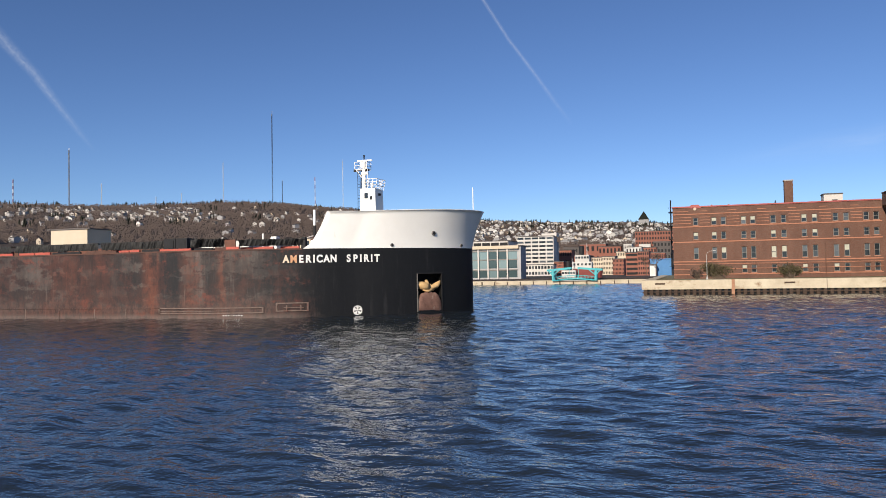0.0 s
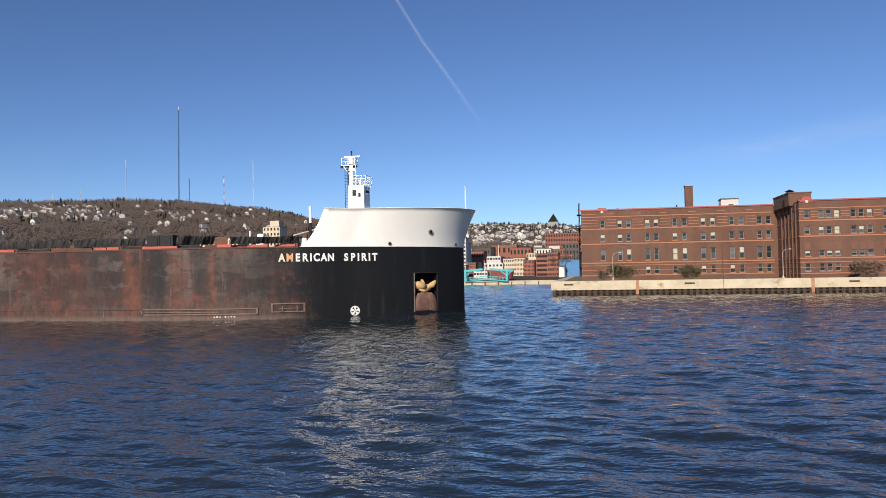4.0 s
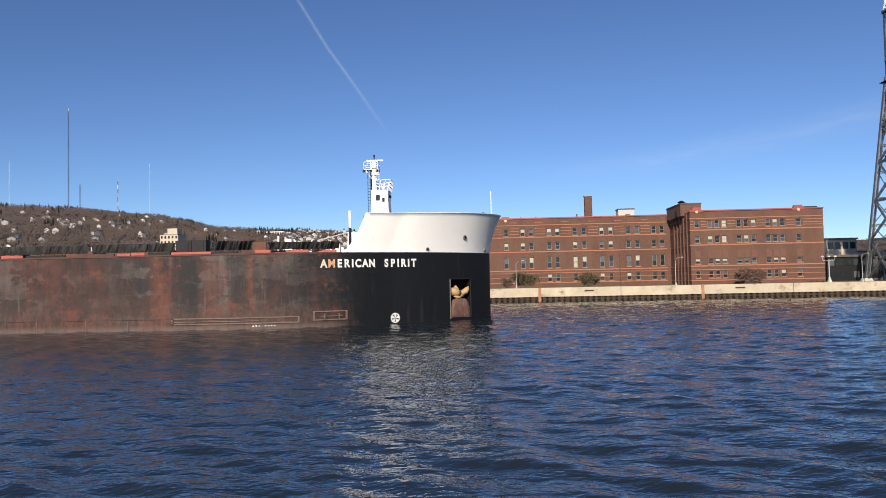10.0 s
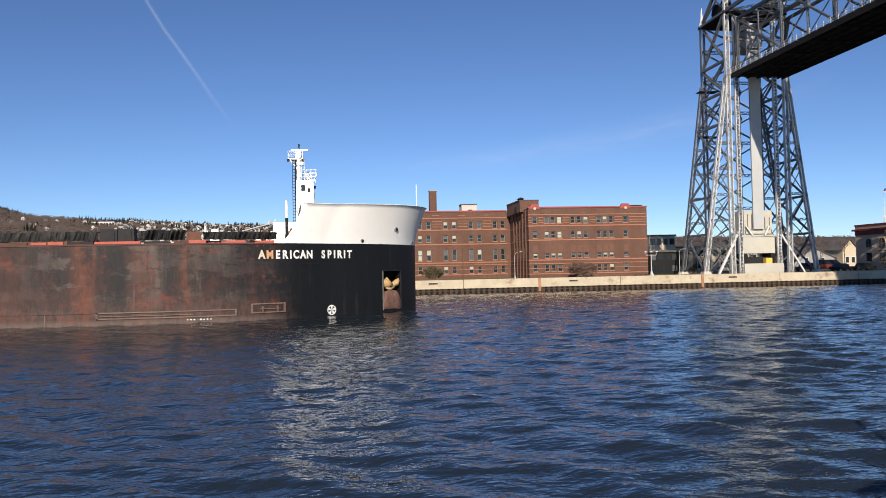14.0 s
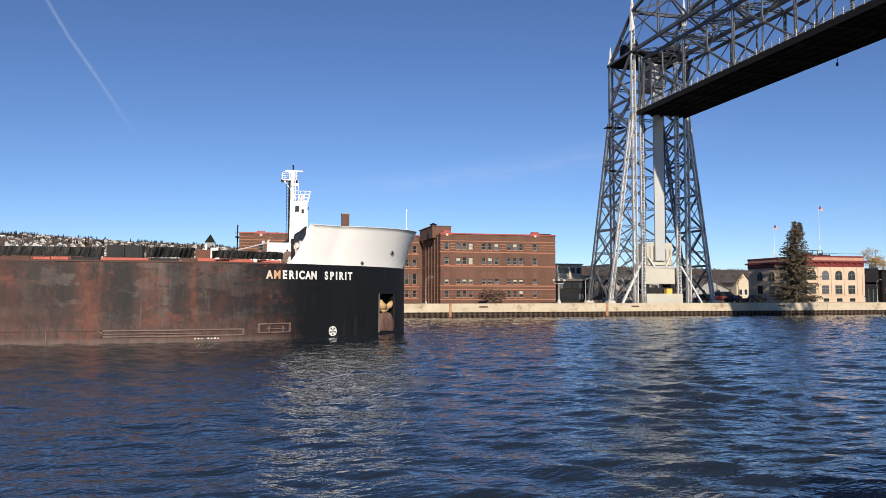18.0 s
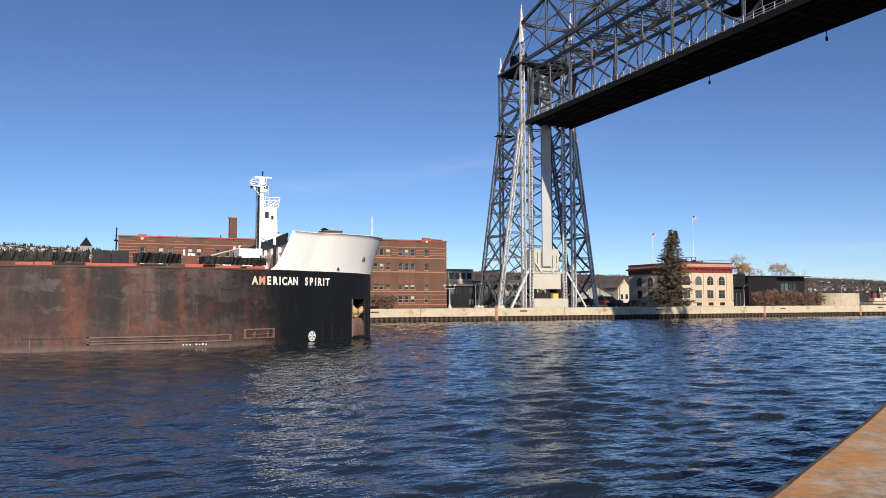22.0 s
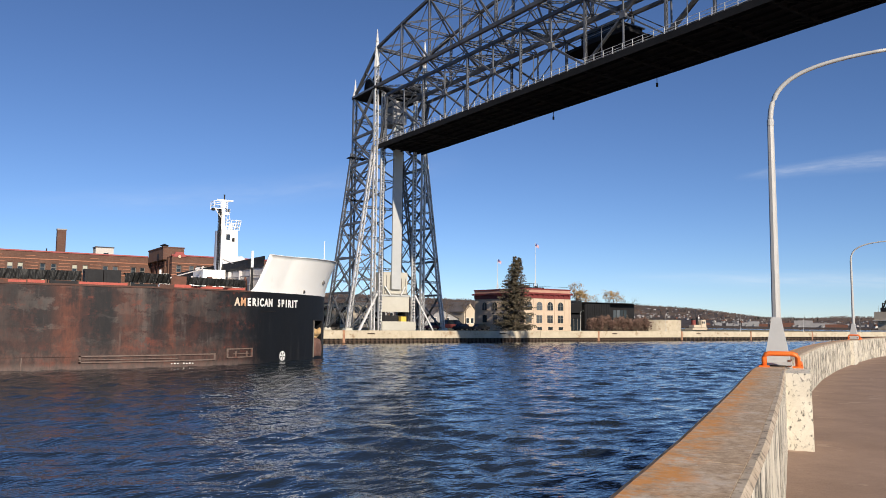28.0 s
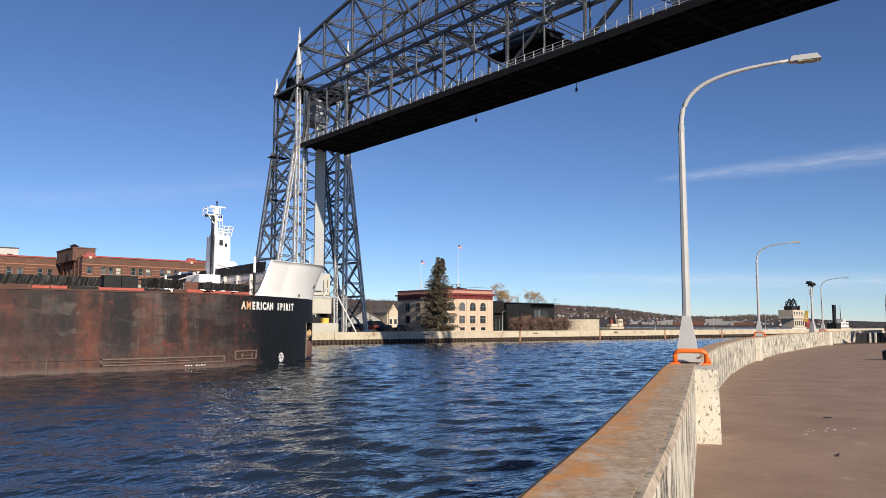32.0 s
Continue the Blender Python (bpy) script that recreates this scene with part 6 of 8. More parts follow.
def arch_window(ob, x, y, w, z0, z1, facing):
    """A round-headed window with a stone surround; facing 'y' (to -y) or 'x' (to -x)."""
    n = 9
    arc = [(w / 2 * math.cos(math.pi * i / n), z1 - w / 2 + w / 2 * math.sin(math.pi * i / n)) for i in range(n + 1)]
    pane = [(-w / 2, z0), (w / 2, z0)] + arc

    def lift(poly, d0, d1):
        s = Shape()
        k = len(poly)
        for d in (d0, d1):
            s.v.extend((x + a, y + d, b) if facing == "y" else (x + d, y - a, b) for a, b in poly)
        s.f = [tuple(range(k)), tuple(range(2 * k - 1, k - 1, -1))] + [(i, k + i, k + (i + 1) % k, (i + 1) % k) for i in range(k)]
        return s

    big = [(1.32 * a, b if b <= z1 - w / 2 else z1 - w / 2 + (b - z1 + w / 2) * 1.32) for a, b in pane]
    part("surround", lift(big, -0.08, 0.05), "buff", ob)
    win = part("window", lift(pane, -0.12, -0.05), "glass", ob)
    part("mullion", Shape().box(x - 0.05, x + 0.05, y - 0.16, y - 0.12, z0, z1 - 0.1).box(x - w / 2, x + w / 2, y - 0.16, y - 0.12, z1 - w / 2 - 0.05, z1 - w / 2 + 0.05) if facing == "y"
         else Shape().box(x - 0.16, x - 0.12, y - 0.05, y + 0.05, z0, z1 - 0.1), "frame", win)


def customs_house():
    ob = thing("stone_office", "two-storey buff stone office with round-headed windows and a red cornice", "building")
    x0, x1, y0, y1, g = 114.2, 128.6, 138.0, 157.5, 2.15
    part("wall", Shape().box(x0, x1, y0, y1, g, 9.75), "buff", ob, "buff stone walls")
    part("plinth", Shape().box(x0 - 0.15, x1 + 0.15, y0 - 0.15, y1 + 0.15, g, 3.3), "buff", ob)
    part("string_course", Shape().box(x0 - 0.12, x1 + 0.12, y0 - 0.12, y1 + 0.12, 3.55, 3.75), "buff", ob)
    part("frieze", Shape().box(x0 - 0.1, x1 + 0.1, y0 - 0.1, y1 + 0.1, 9.75, 10.7), "cornice", ob, "red terracotta frieze")
    part("cornice", Shape().box(x0 - 0.55, x1 + 0.55, y0 - 0.55, y1 + 0.55, 10.7, 11.1), "cornice", ob, "projecting red cornice")
    part("parapet", Shape().box(x0 - 0.05, x1 + 0.05, y0 - 0.05, y1 + 0.05, 11.1, 11.8), "salmon", ob, "salmon terracotta parapet")
    part("parapet_rail", Shape().box(x0 - 0.15, x1 + 0.15, y0 - 0.15, y1 + 0.15, 11.8, 12.1), "cornice", ob)
    for x in (115.6, 118.81, 122.15, 125.44):
        arch_window(ob, x, y0, 1.75, 7.0, 8.95, "y")
        w = part("window", Shape().box(x - 0.85, x + 0.85, y0 - 0.06, y0 + 0.1, 4.0, 5.8), "glass", ob)
        part("mullion", Shape().box(x - 0.05, x + 0.05, y0 - 0.1, y0 - 0.06, 4.0, 5.8).box(x - 0.85, x + 0.85, y0 - 0.1, y0 - 0.06, 5.1, 5.2), "frame", w)
        part("sill", Shape().box(x - 1.05, x + 1.05, y0 - 0.16, y0 + 0.05, 3.82, 3.98), "buff", ob)
        part("basement_window", Shape().box(x - 0.7, x + 0.7, y0 - 0.18, y0 - 0.05, 2.35, 3.05), "glass", ob)
    for x in (114.35, 117.2, 120.5, 123.8, 127.1, 128.45):
        part("pilaster", Shape().box(x - 0.28, x + 0.28, y0 - 0.14, y0, 3.75, 9.7), "buff", ob)
    for k, y in enumerate((141.2, 145.0, 149.0, 153.2)):
        arch_window(ob, x0, y, 1.75, 7.0, 8.95, "x")
        part("window", Shape().box(x0 - 0.06, x0 + 0.1, y - 0.85, y + 0.85, 4.0, 5.8), "glass", ob)
    for i in range(9):
        x = x0 + 0.8 + i * 1.6
        part("dentil", Shape().box(x, x + 0.5, y0 - 0.4, y0 - 0.1, 10.4, 10.7), "cornice", ob)
    rail = Shape()
    for i in range(8):
        rail.tube([(116 + i * 1.3, 146, 11.8), (116 + i * 1.3, 146, 13.7)], 0.07, 5)
    rail.tube([(116, 146, 13.7), (125.1, 146, 13.7)], 0.07, 5).box(117.5, 123, 146.5, 148, 11.8, 13.3)
    part("roof_plant", rail, "black", ob, "dark rooftop rails and plant")
    rnd = random.Random(21)
    x = 114.8
    while x < 121.4:
        w = rnd.uniform(0.25, 0.7)
        part("roof_sign_letter", Shape().box(x, x + w, y0 + 1.2, y0 + 1.35, 12.1, 12.1 + rnd.uniform(0.3, 0.62)), "black", ob, "dark sign piece standing on the parapet")
        x += w + rnd.uniform(0.05, 0.3)
    part("parapet_wire", Shape().tube([(114.4, y0 + 0.4, 12.62), (128.4, y0 + 0.4, 12.62)], 0.03, 4), "black", ob)
    for x, y, top, cl in ((118.9, 139.5, 23.0, 1), (115.7, 150, 19.7, 0)):
        pole = thing("flagpole", "slim pole with a red, white and blue flag on the roof", "flagpole", (x, y, 0))
        part("pole", Shape().tube([(0, 0, 11.7), (0, 0, top)], [0.09, 0.04], 6).tube([(-0.5, 0, 11.7), (0, 0, 14.5)], 0.05, 5).tube([(0.5, 0, 11.7), (0, 0, 14.5)], 0.05, 5), "steel", pole)
        f = Shape()
        n = 8
        for i in range(n + 1):
            u = i / n
            yy = 0.12 * math.sin(u * 7)
            f.v += [(0.08 + 1.15 * u, yy, top - 0.1 - 0.55 * u), (0.08 + 1.15 * u, yy + 0.03, top - 0.75 - 0.6 * u)]
        f.f = [(2 * i, 2 * i + 1, 2 * i + 3, 2 * i + 2) for i in range(n)]
        part("flag", f, "flagred", pole)
        f2 = Shape().hexa([(0.06, -0.06), (0.55, -0.06), (0.55, 0.16), (0.06, 0.16)], top - 0.62, top - 0.16)
        part("canton", f2, "flagblue", pole)


customs_house()


def black_hall():
    ob = thing("museum_hall", "low charcoal-clad hall with a curved glass entrance", "building")
    part("wall", Shape().box(137.3, 146.2, 142, 160, 2.1, 9.0), "charcoal", ob)
    part("wall", Shape().box(146.2, 157.5, 144, 160, 2.1, 9.25), "charcoal", ob)
    part("roof_edge", Shape().box(137.2, 157.6, 141.9, 160.1, 9.25, 9.4), "black", ob)
    for k in range(4):
        part("window", Shape().box(149.5 + k * 1.3, 150.6 + k * 1.3, 143.95, 144.05, 5.6, 7.6), "glass", ob)
    for k in range(14):
        part("cladding_rib", Shape().box(137.6 + k * 0.62, 137.68 + k * 0.62, 141.94, 142, 2.1, 9.0), "charcoal", ob)
    vault = Shape()
    n = 10
    for i in range(n + 1):
        a = math.pi / 2 * i / n
        vault.v += [(137.3 - 5.2 * math.cos(a), 143, 5.2 + 4.6 * math.sin(a)), (137.3 - 5.2 * math.cos(a), 150, 5.2 + 4.6 * math.sin(a))]
    vault.f = [(2 * i, 2 * i + 2, 2 * i + 3, 2 * i + 1) for i in range(n)]
    end = [(137.3 - 5.2 * math.cos(math.pi / 2 * i / n), 5.2 + 4.6 * math.sin(math.pi / 2 * i / n)) for i in range(n + 1)] + [(137.3, 5.2)]
    part("vault_end", Shape().add([(x, 143.0, z) for x, z in end] + [(x, 143.1, z) for x, z in end], [tuple(range(len(end))), tuple(range(2 * len(end) - 1, len(end) - 1, -1))]), "charcoal", ob, "dark glazed end of the vault")
    part("glass_vault", vault, "charcoal", ob, "curved glass entrance roof")
    for i in range(0, n + 1, 2):
        a = math.pi / 2 * i / n
        part("vault_rib", Shape().beam((137.3 - 5.2 * math.cos(a), 142.95, 5.2 + 4.6 * math.sin(a)), (137.3 - 5.2 * math.cos(a), 150, 5.2 + 4.6 * math.sin(a)), 0.12), "frame", ob)
    part("glass_wall", Shape().box(132.1, 137.2, 143.2, 143.3, 2.1, 6.2), "glass", ob)
    for k in range(5):
        part("glazing_bar", Shape().box(132.2 + k * 1.2, 132.3 + k * 1.2, 143.1, 143.2, 2.1, 8.4), "frame", ob)
    part("entrance_beam", Shape().box(131.9, 137.3, 143.0, 143.2, 6.2, 6.6), "black", ob)
    tank = thing("round_wall", "low round pale concrete wall behind the pier", "wall", (158.5, 136.5, 0))
    part("drum", Shape().tube([(0, 0, 2.1), (0, 0, 4.95)], 5.6, 32), "concrete", tank)
    part("drum_rim", Shape().tube([(0, 0, 4.95), (0, 0, 5.1)], 5.63, 32), "concrete", tank)


black_hall()


def plain_block(name, label, x0, x1, y0, y1, z0, z1, mat, rows=0, cols=0, win="glass", gap=0.3, roof="roofdark", category="building", band=False):
    """A far building with its windows set into the front."""
    ob = thing(name, label, category)
    part("wall", Shape().box(x0, x1, y0, y1, z0, z1), mat, ob)
    part("roof", Shape().box(x0 - 0.3, x1 + 0.3, y0 - 0.3, y1 + 0.3, z1, z1 + 0.4), roof, ob)
    if rows:
        dz, dx = (z1 - z0) / rows, (x1 - x0) / max(cols, 1)
        me = None
        for r in range(rows):
            for c in range(cols):
                if me is None:
                    me = Shape().box(dx * gap / 2, dx * (1 - gap / 2), -0.08, 0.1, dz * 0.3, dz * 0.8).mesh("window", win)
                w = new("window", me)
                w.parent = ob
                w.location = (x0 + c * dx, y0, z0 + r * dz)
            if band:
                part("floor_band", Shape().box(x0 - 0.15, x1 + 0.15, y0 - 0.25, y0, z0 + r * dz - dz * 0.12, z0 + r * dz + dz * 0.12), mat, ob)
    return ob


plain_block("dark_shed", "low dark shed beside the bridge tower", 62.7, 70.4, 150, 160, 2.1, 6.7, "charcoal", 2, 5)
plain_block("dark_shed", "low dark shed beside the bridge tower", 70.5, 74.0, 152, 160, 2.1, 6.4, "roofdark", 1, 3)
plain_block("beige_block", "beige flat-roofed building behind the bridge", 79.5, 86.5, 190, 200, 2.1, 11.6, "beige", 3, 4)
plain_block("beige_block", "beige flat-roofed building behind the bridge", 86.6, 104, 196, 206, 2.1, 8.6, "beige", 2, 8)
plain_block("tan_block", "tan low building behind the bridge", 105, 118, 205, 215, 2.1, 7.0, "housegrey", 2, 5)


def gable_house(name, label, x0, x1, y0, y1, z0, z1, peak, wall, roof="roofdark"):
    ob = thing(name, label, "house")
    s = Shape().box(x0, x1, y0, y1, z0, z1)
    xm = (x0 + x1) / 2
    s.add([(x0, y0, z1), (x1, y0, z1), (xm, y0, peak), (x0, y1, z1), (x1, y1, z1), (xm, y1, peak)], [(0, 1, 2), (5, 4, 3), (0, 2, 5, 3), (1, 4, 5, 2)])
    part("wall", s, wall, ob)
    for a in (x0 - 0.4, x1 + 0.4):
        r = Shape()
        zb = z1 - 0.25
        r.add([(a, y0 - 0.4, zb), (xm, y0 - 0.4, peak + 0.12), (xm, y1 + 0.4, peak + 0.12), (a, y1 + 0.4, zb), (a, y0 - 0.4, zb + 0.25), (xm, y0 - 0.4, peak + 0.37), (xm, y1 + 0.4, peak + 0.37), (a, y1 + 0.4, zb + 0.25)],
              [(0, 1, 2, 3), (7, 6, 5, 4), (0, 4, 5, 1), (2, 6, 7, 3), (0, 3, 7, 4)])
        part("roof", r, roof, ob)
    for c in (0.3, 0.7):
        x = x0 + (x1 - x0) * c
        part("window", Shape().box(x - 0.5, x + 0.5, y0 - 0.06, y0 + 0.1, z0 + 1.6, z0 + 3.2), "glass", ob)
        part("window_trim", Shape().box(x - 0.62, x + 0.62, y0 - 0.04, y0 - 0.005, z0 + 1.45, z0 + 3.35), "housewhite", ob)
    return ob


gable_house("gabled_house", "tan gabled house with white trim behind the pier", 140.9, 145.4, 200, 212, 2.1, 7.4, 10.1, "beige")
gable_house("gabled_house", "long grey-roofed house behind the pier", 128, 140.5, 203, 210, 2.1, 5.2, 7.9, "housegrey")


def vehicle(x, y, ln, wd, ht, mat, label):
    ob = thing("parked_car", label, "car", (x, y, 2.19), 4)
    part("body", Shape().hexa([(-ln / 2, -wd / 2), (ln / 2, -wd / 2), (ln / 2, wd / 2), (-ln / 2, wd / 2)], 0.35, ht * 0.58, [(-ln / 2 + 0.1, -wd / 2 + 0.05), (ln / 2 - 0.1, -wd / 2 + 0.05), (ln / 2 - 0.1, wd / 2 - 0.05), (-ln / 2 + 0.1, wd / 2 - 0.05)]), mat, ob)
    part("cabin", Shape().hexa([(-ln * 0.3, -wd / 2 + 0.08), (ln * 0.28, -wd / 2 + 0.08), (ln * 0.28, wd / 2 - 0.08), (-ln * 0.3, wd / 2 - 0.08)], ht * 0.58, ht, [(-ln * 0.2, -wd / 2 + 0.25), (ln * 0.15, -wd / 2 + 0.25), (ln * 0.15, wd / 2 - 0.25), (-ln * 0.2, wd / 2 - 0.25)]), "glass", ob)
    for a in (-0.31, 0.31):
        for b in (-1, 1):
            part("wheel", Shape().tube([(a * ln, b * wd / 2 - b * 0.22, 0.33), (a * ln, b * wd / 2, 0.33)], 0.33, 14), "black", ob)


vehicle(101.5, 149, 8.5, 2.4, 2.3, "shipred", "dark red van parked behind the pier")
vehicle(95.5, 147, 5.0, 2.0, 1.7, "shipred", "red pickup parked behind the pier")
vehicle(103.0, 140, 4.6, 1.8, 1.5, "black", "black car parked in the bridge's shade")
vehicle(97.5, 139, 4.4, 1.8, 1.5, "black", "black car parked in the bridge's shade")
vehicle(88.0, 146, 4.4, 1.8, 1.5, "housegrey", "grey car parked behind the pier")


# ---- lamps ----
def street_lamp(x, y, z, height, arm, turn, wide=1.0, label="galvanised street lamp with a curved arm on the canal wall"):
    """A tapered pole on a flared square base, a swan-neck arm along +x, and a flat head."""
    ob = thing("street_lamp", label, "street lamp", (x, y, z), turn, "lamps along the canal")
    b0, b1 = 0.185 * wide, 0.062 * wide
    base = Shape().hexa([(-b0, -b0), (b0, -b0), (b0, b0), (-b0, b0)], 0.02, 0.07)
    b0 *= 0.93
    base.hexa([(-b0, -b0), (b0, -b0), (b0, b0), (-b0, b0)], 0.07, 0.72 * wide, [(-b1, -b1), (b1, -b1), (b1, b1), (-b1, b1)])
    part("flared_base", base, "galv", ob, "flared square sheet-steel base")
    if wide > 0.9:
        for i in (-1, 1):
            for j in (-1, 1):
                part("anchor_bolt", Shape().tube([(i * 0.16, j * 0.16, 0.0), (i * 0.16, j * 0.16, 0.1)], 0.025, 6), "rust", ob)
    r = 0.051 * wide
    joint = height * 0.8
    part("pole", Shape().tube([(0, 0, 0.68 * wide), (0, 0, joint)], [r * 1.25, r * 0.9], 8), "galv", ob)
    part("joint_band", Shape().tube([(0, 0, joint - 0.04), (0, 0, joint + 0.05)], r * 0.98, 12), "galv", ob)
    pts, rad = [(0, 0, joint)], [r * 0.82]
    # rises steeply out of the pole, bends short and runs out almost straight
    rise = height - joint
    for i in range(1, 21):
        u = i / 20
        b1_, b2_, b3_ = 3 * u * (1 - u) ** 2, 3 * u * u * (1 - u), u**3
        pts.append((b2_ * 0.16 * arm + b3_ * arm, 0, joint + b1_ * 0.62 * rise + b2_ * 0.93 * rise + b3_ * rise))
        rad.append(r * (0.82 - 0.32 * u))
    part("arm", Shape().tube(pts, rad, 10), "galv", ob, "curved arm", True)
    head = Shape().hexa([(arm - 0.02, -0.07), (arm + 0.42, -0.1), (arm + 0.42, 0.1), (arm - 0.02, 0.07)], height - 0.03, height + 0.06, [(arm + 0.02, -0.04), (arm + 0.36, -0.07), (arm + 0.36, 0.07), (arm + 0.02, 0.04)])
    hd = part("lamp_head", head, "galv", ob, "flat lamp head")
    part("lens", Shape().box(arm + 0.1, arm + 0.37, -0.075, 0.075, height - 0.045, height - 0.028), "blind", hd)
    return ob


def guard(x, y, z, turn, size):
    """An orange tube hoop guarding a lamp's foot."""
    ob = thing("lamp_guard", "orange tube guard round a lamp foot on the wall", "guard rail", (x, y, z), turn)
    w, h = size * 0.5, size * 0.45
    pts = [(-w, 0, 0), (-w, 0, h * 0.72), (-w + 0.02, 0, h * 0.92), (-w + 0.07, 0, h), (w - 0.07, 0, h), (w - 0.02, 0, h * 0.92), (w, 0, h * 0.72), (w, 0, 0)]
    part("hoop", Shape().tube(pts, 0.036, 10), "orange", ob, "", True)
    for k in (-1, 1):
        part("foot_plate", Shape().box(k * w - 0.07, k * w + 0.07, -0.06, 0.06, 0, 0.025), "orange", ob)
    # the short side return at the walkway's end
    part("side_bar", Shape().tube([(w, 0, h * 0.3), (w + 0.03, 0.12, h * 0.3), (w + 0.03, 0.34, h * 0.3), (w + 0.03, 0.36, 0)], 0.03, 8), "orange", ob, "", True)


for x, y, hgt in ((10.5, 6.815, 4.6), (35.2, 18.98, 4.45), (60.0, 27.22, 4.1), (88.5, 33.45, 4.2)):
    a = 31.0 if x < 20 else 21.5 if x < 50 else 14
    street_lamp(x, y, 3.4, hgt, 1.62 if x < 20 else 1.55, a - 91, 1.0)
    guard(x - 0.45 * math.cos(radians(a)) + 0.03, y - 0.45 * math.sin(radians(a)) - 0.05, 3.4, a - 90, 0.44)
for x, y in ((3.3, 126.3), (29.0, 126.3), (58.2, 126.3), (120.8, 126.3), (149.2, 126.3), (178.5, 126.3), (207.7, 126.3), (238, 126.3)):
    street_lamp(x, y, 2.3, 4.5, 1.0, 15, 0.75, "pale street lamp with a curved arm on the far pier")


def twin_lamp(x, y, z, h, label):
    ob = thing("floodlight_mast", label, "floodlight mast", (x, y, z))
    part("flared_base", Shape().hexa([(-0.3, -0.3), (0.3, -0.3), (0.3, 0.3), (-0.3, 0.3)], 0, 0.8, [(-0.1, -0.1), (0.1, -0.1), (0.1, 0.1), (-0.1, 0.1)]), "galv", ob)
    part("pole", Shape().tube([(0, 0, 0.7), (0, 0, h - 0.5)], [0.1, 0.07], 10), "galv", ob)
    part("cross_arm", Shape().tube([(-1.0, 0, h - 0.1), (-0.9, 0, h - 0.6), (0.9, 0, h - 0.6), (1.0, 0, h - 0.1)], 0.05, 6), "galv", ob)
    for k in (-1, 0, 1):
        part("lamp_head", Shape().hexa([(k - 0.22, -0.18), (k + 0.22, -0.18), (k + 0.22, 0.18), (k - 0.22, 0.18)], h - 0.1, h + 0.14, [(k - 0.12, -0.1), (k + 0.12, -0.1), (k + 0.12, 0.1), (k - 0.12, 0.1)]), "galv", ob)


twin_lamp(53.1, 126.3, 2.3, 4.1, "white mast with three small floodlights on the far pier")
ob2 = thing("floodlight_mast", "grey mast with a ring of floodlights on the canal wall", "floodlight mast", (55.9, 26.08, 3.4))
part("flared_base", Shape().hexa([(-0.22, -0.22), (0.22, -0.22), (0.22, 0.22), (-0.22, 0.22)], 0, 0.75, [(-0.09, -0.09), (0.09, -0.09), (0.09, 0.09), (-0.09, 0.09)]), "galv", ob2)
part("pole", Shape().tube([(0, 0, 0.7), (0, 0, 3.1)], [0.085, 0.06], 10), "galv", ob2)
for k, tip in ((-0.26, 0.06), (0.22, -0.02), (0.02, -0.1)):
    part("bracket", Shape().tube([(0, 0, 2.55), (k, 0, 2.8), (k, 0, 3.4)], 0.035, 6), "galv", ob2)
    part("lamp_head", Shape().hexa([(k - 0.17, -0.2), (k + 0.17, -0.2), (k + 0.17, 0.2), (k - 0.17, 0.2)], 3.42 + tip, 3.62 + tip, [(k - 0.12, -0.14), (k + 0.12, -0.14), (k + 0.12, 0.14), (k - 0.12, 0.14)]), "black", ob2)


# ---- trees and shrubs ----
def shrub(name, label, x, y, z, w, d, h, mat, seed, leaves=1500, size=0.16, twigs=60, category="shrub"):
    """A thicket of thin stems under a loose, uneven crown of small leaf clumps."""
    rnd = random.Random(seed)
    ob = thing(name, label, category, (x, y, z))
    lobes = [(rnd.uniform(-0.6, 0.6) * w / 2, rnd.uniform(-0.5, 0.5) * d / 2, rnd.uniform(0.35, 0.72) * h, rnd.uniform(0.28, 0.5)) for _ in range(9)]
    s = Shape()
    for _ in range(twigs):
        a, b, c, r = rnd.choice(lobes)
        p = (rnd.uniform(-0.15, 0.15) * w, rnd.uniform(-0.15, 0.15) * d, 0)
        q = (a + rnd.gauss(0, 0.22) * w * r, b + rnd.gauss(0, 0.22) * d * r, min(h * 1.05, c + abs(rnd.gauss(0, 0.3)) * h))
        m = tuple((p[i] + q[i]) / 2 + rnd.uniform(-0.1, 0.1) for i in range(3))
        s.tube([p, m, q], [0.05, 0.03, 0.012], 4, False)
    tagged(part("brushwood", s, "bark", ob), kind="stuff")
    s = Shape()
    for _ in range(leaves):
        a, b, c, r = rnd.choice(lobes)
        u = Vector((rnd.gauss(0, 1), rnd.gauss(0, 1), rnd.gauss(0, 1))).normalized() * rnd.random() ** 0.35
        p = Vector((a + u.x * w * r * 0.55, b + u.y * d * r * 0.55, max(0.1, c + u.z * h * r * 0.75)))
        t = Vector((rnd.gauss(0, 1), rnd.gauss(0, 1), rnd.gauss(0, 1))).normalized()
        v = t.orthogonal().normalized()
        k = size * rnd.uniform(0.5, 1.4)
        s.add([p - t * k, p + v * k * 0.5, p + t * k, p - v * k * 0.5], [(0, 1, 2, 3)])
    tagged(part("crown", s, mat, ob), kind="stuff")
    return ob


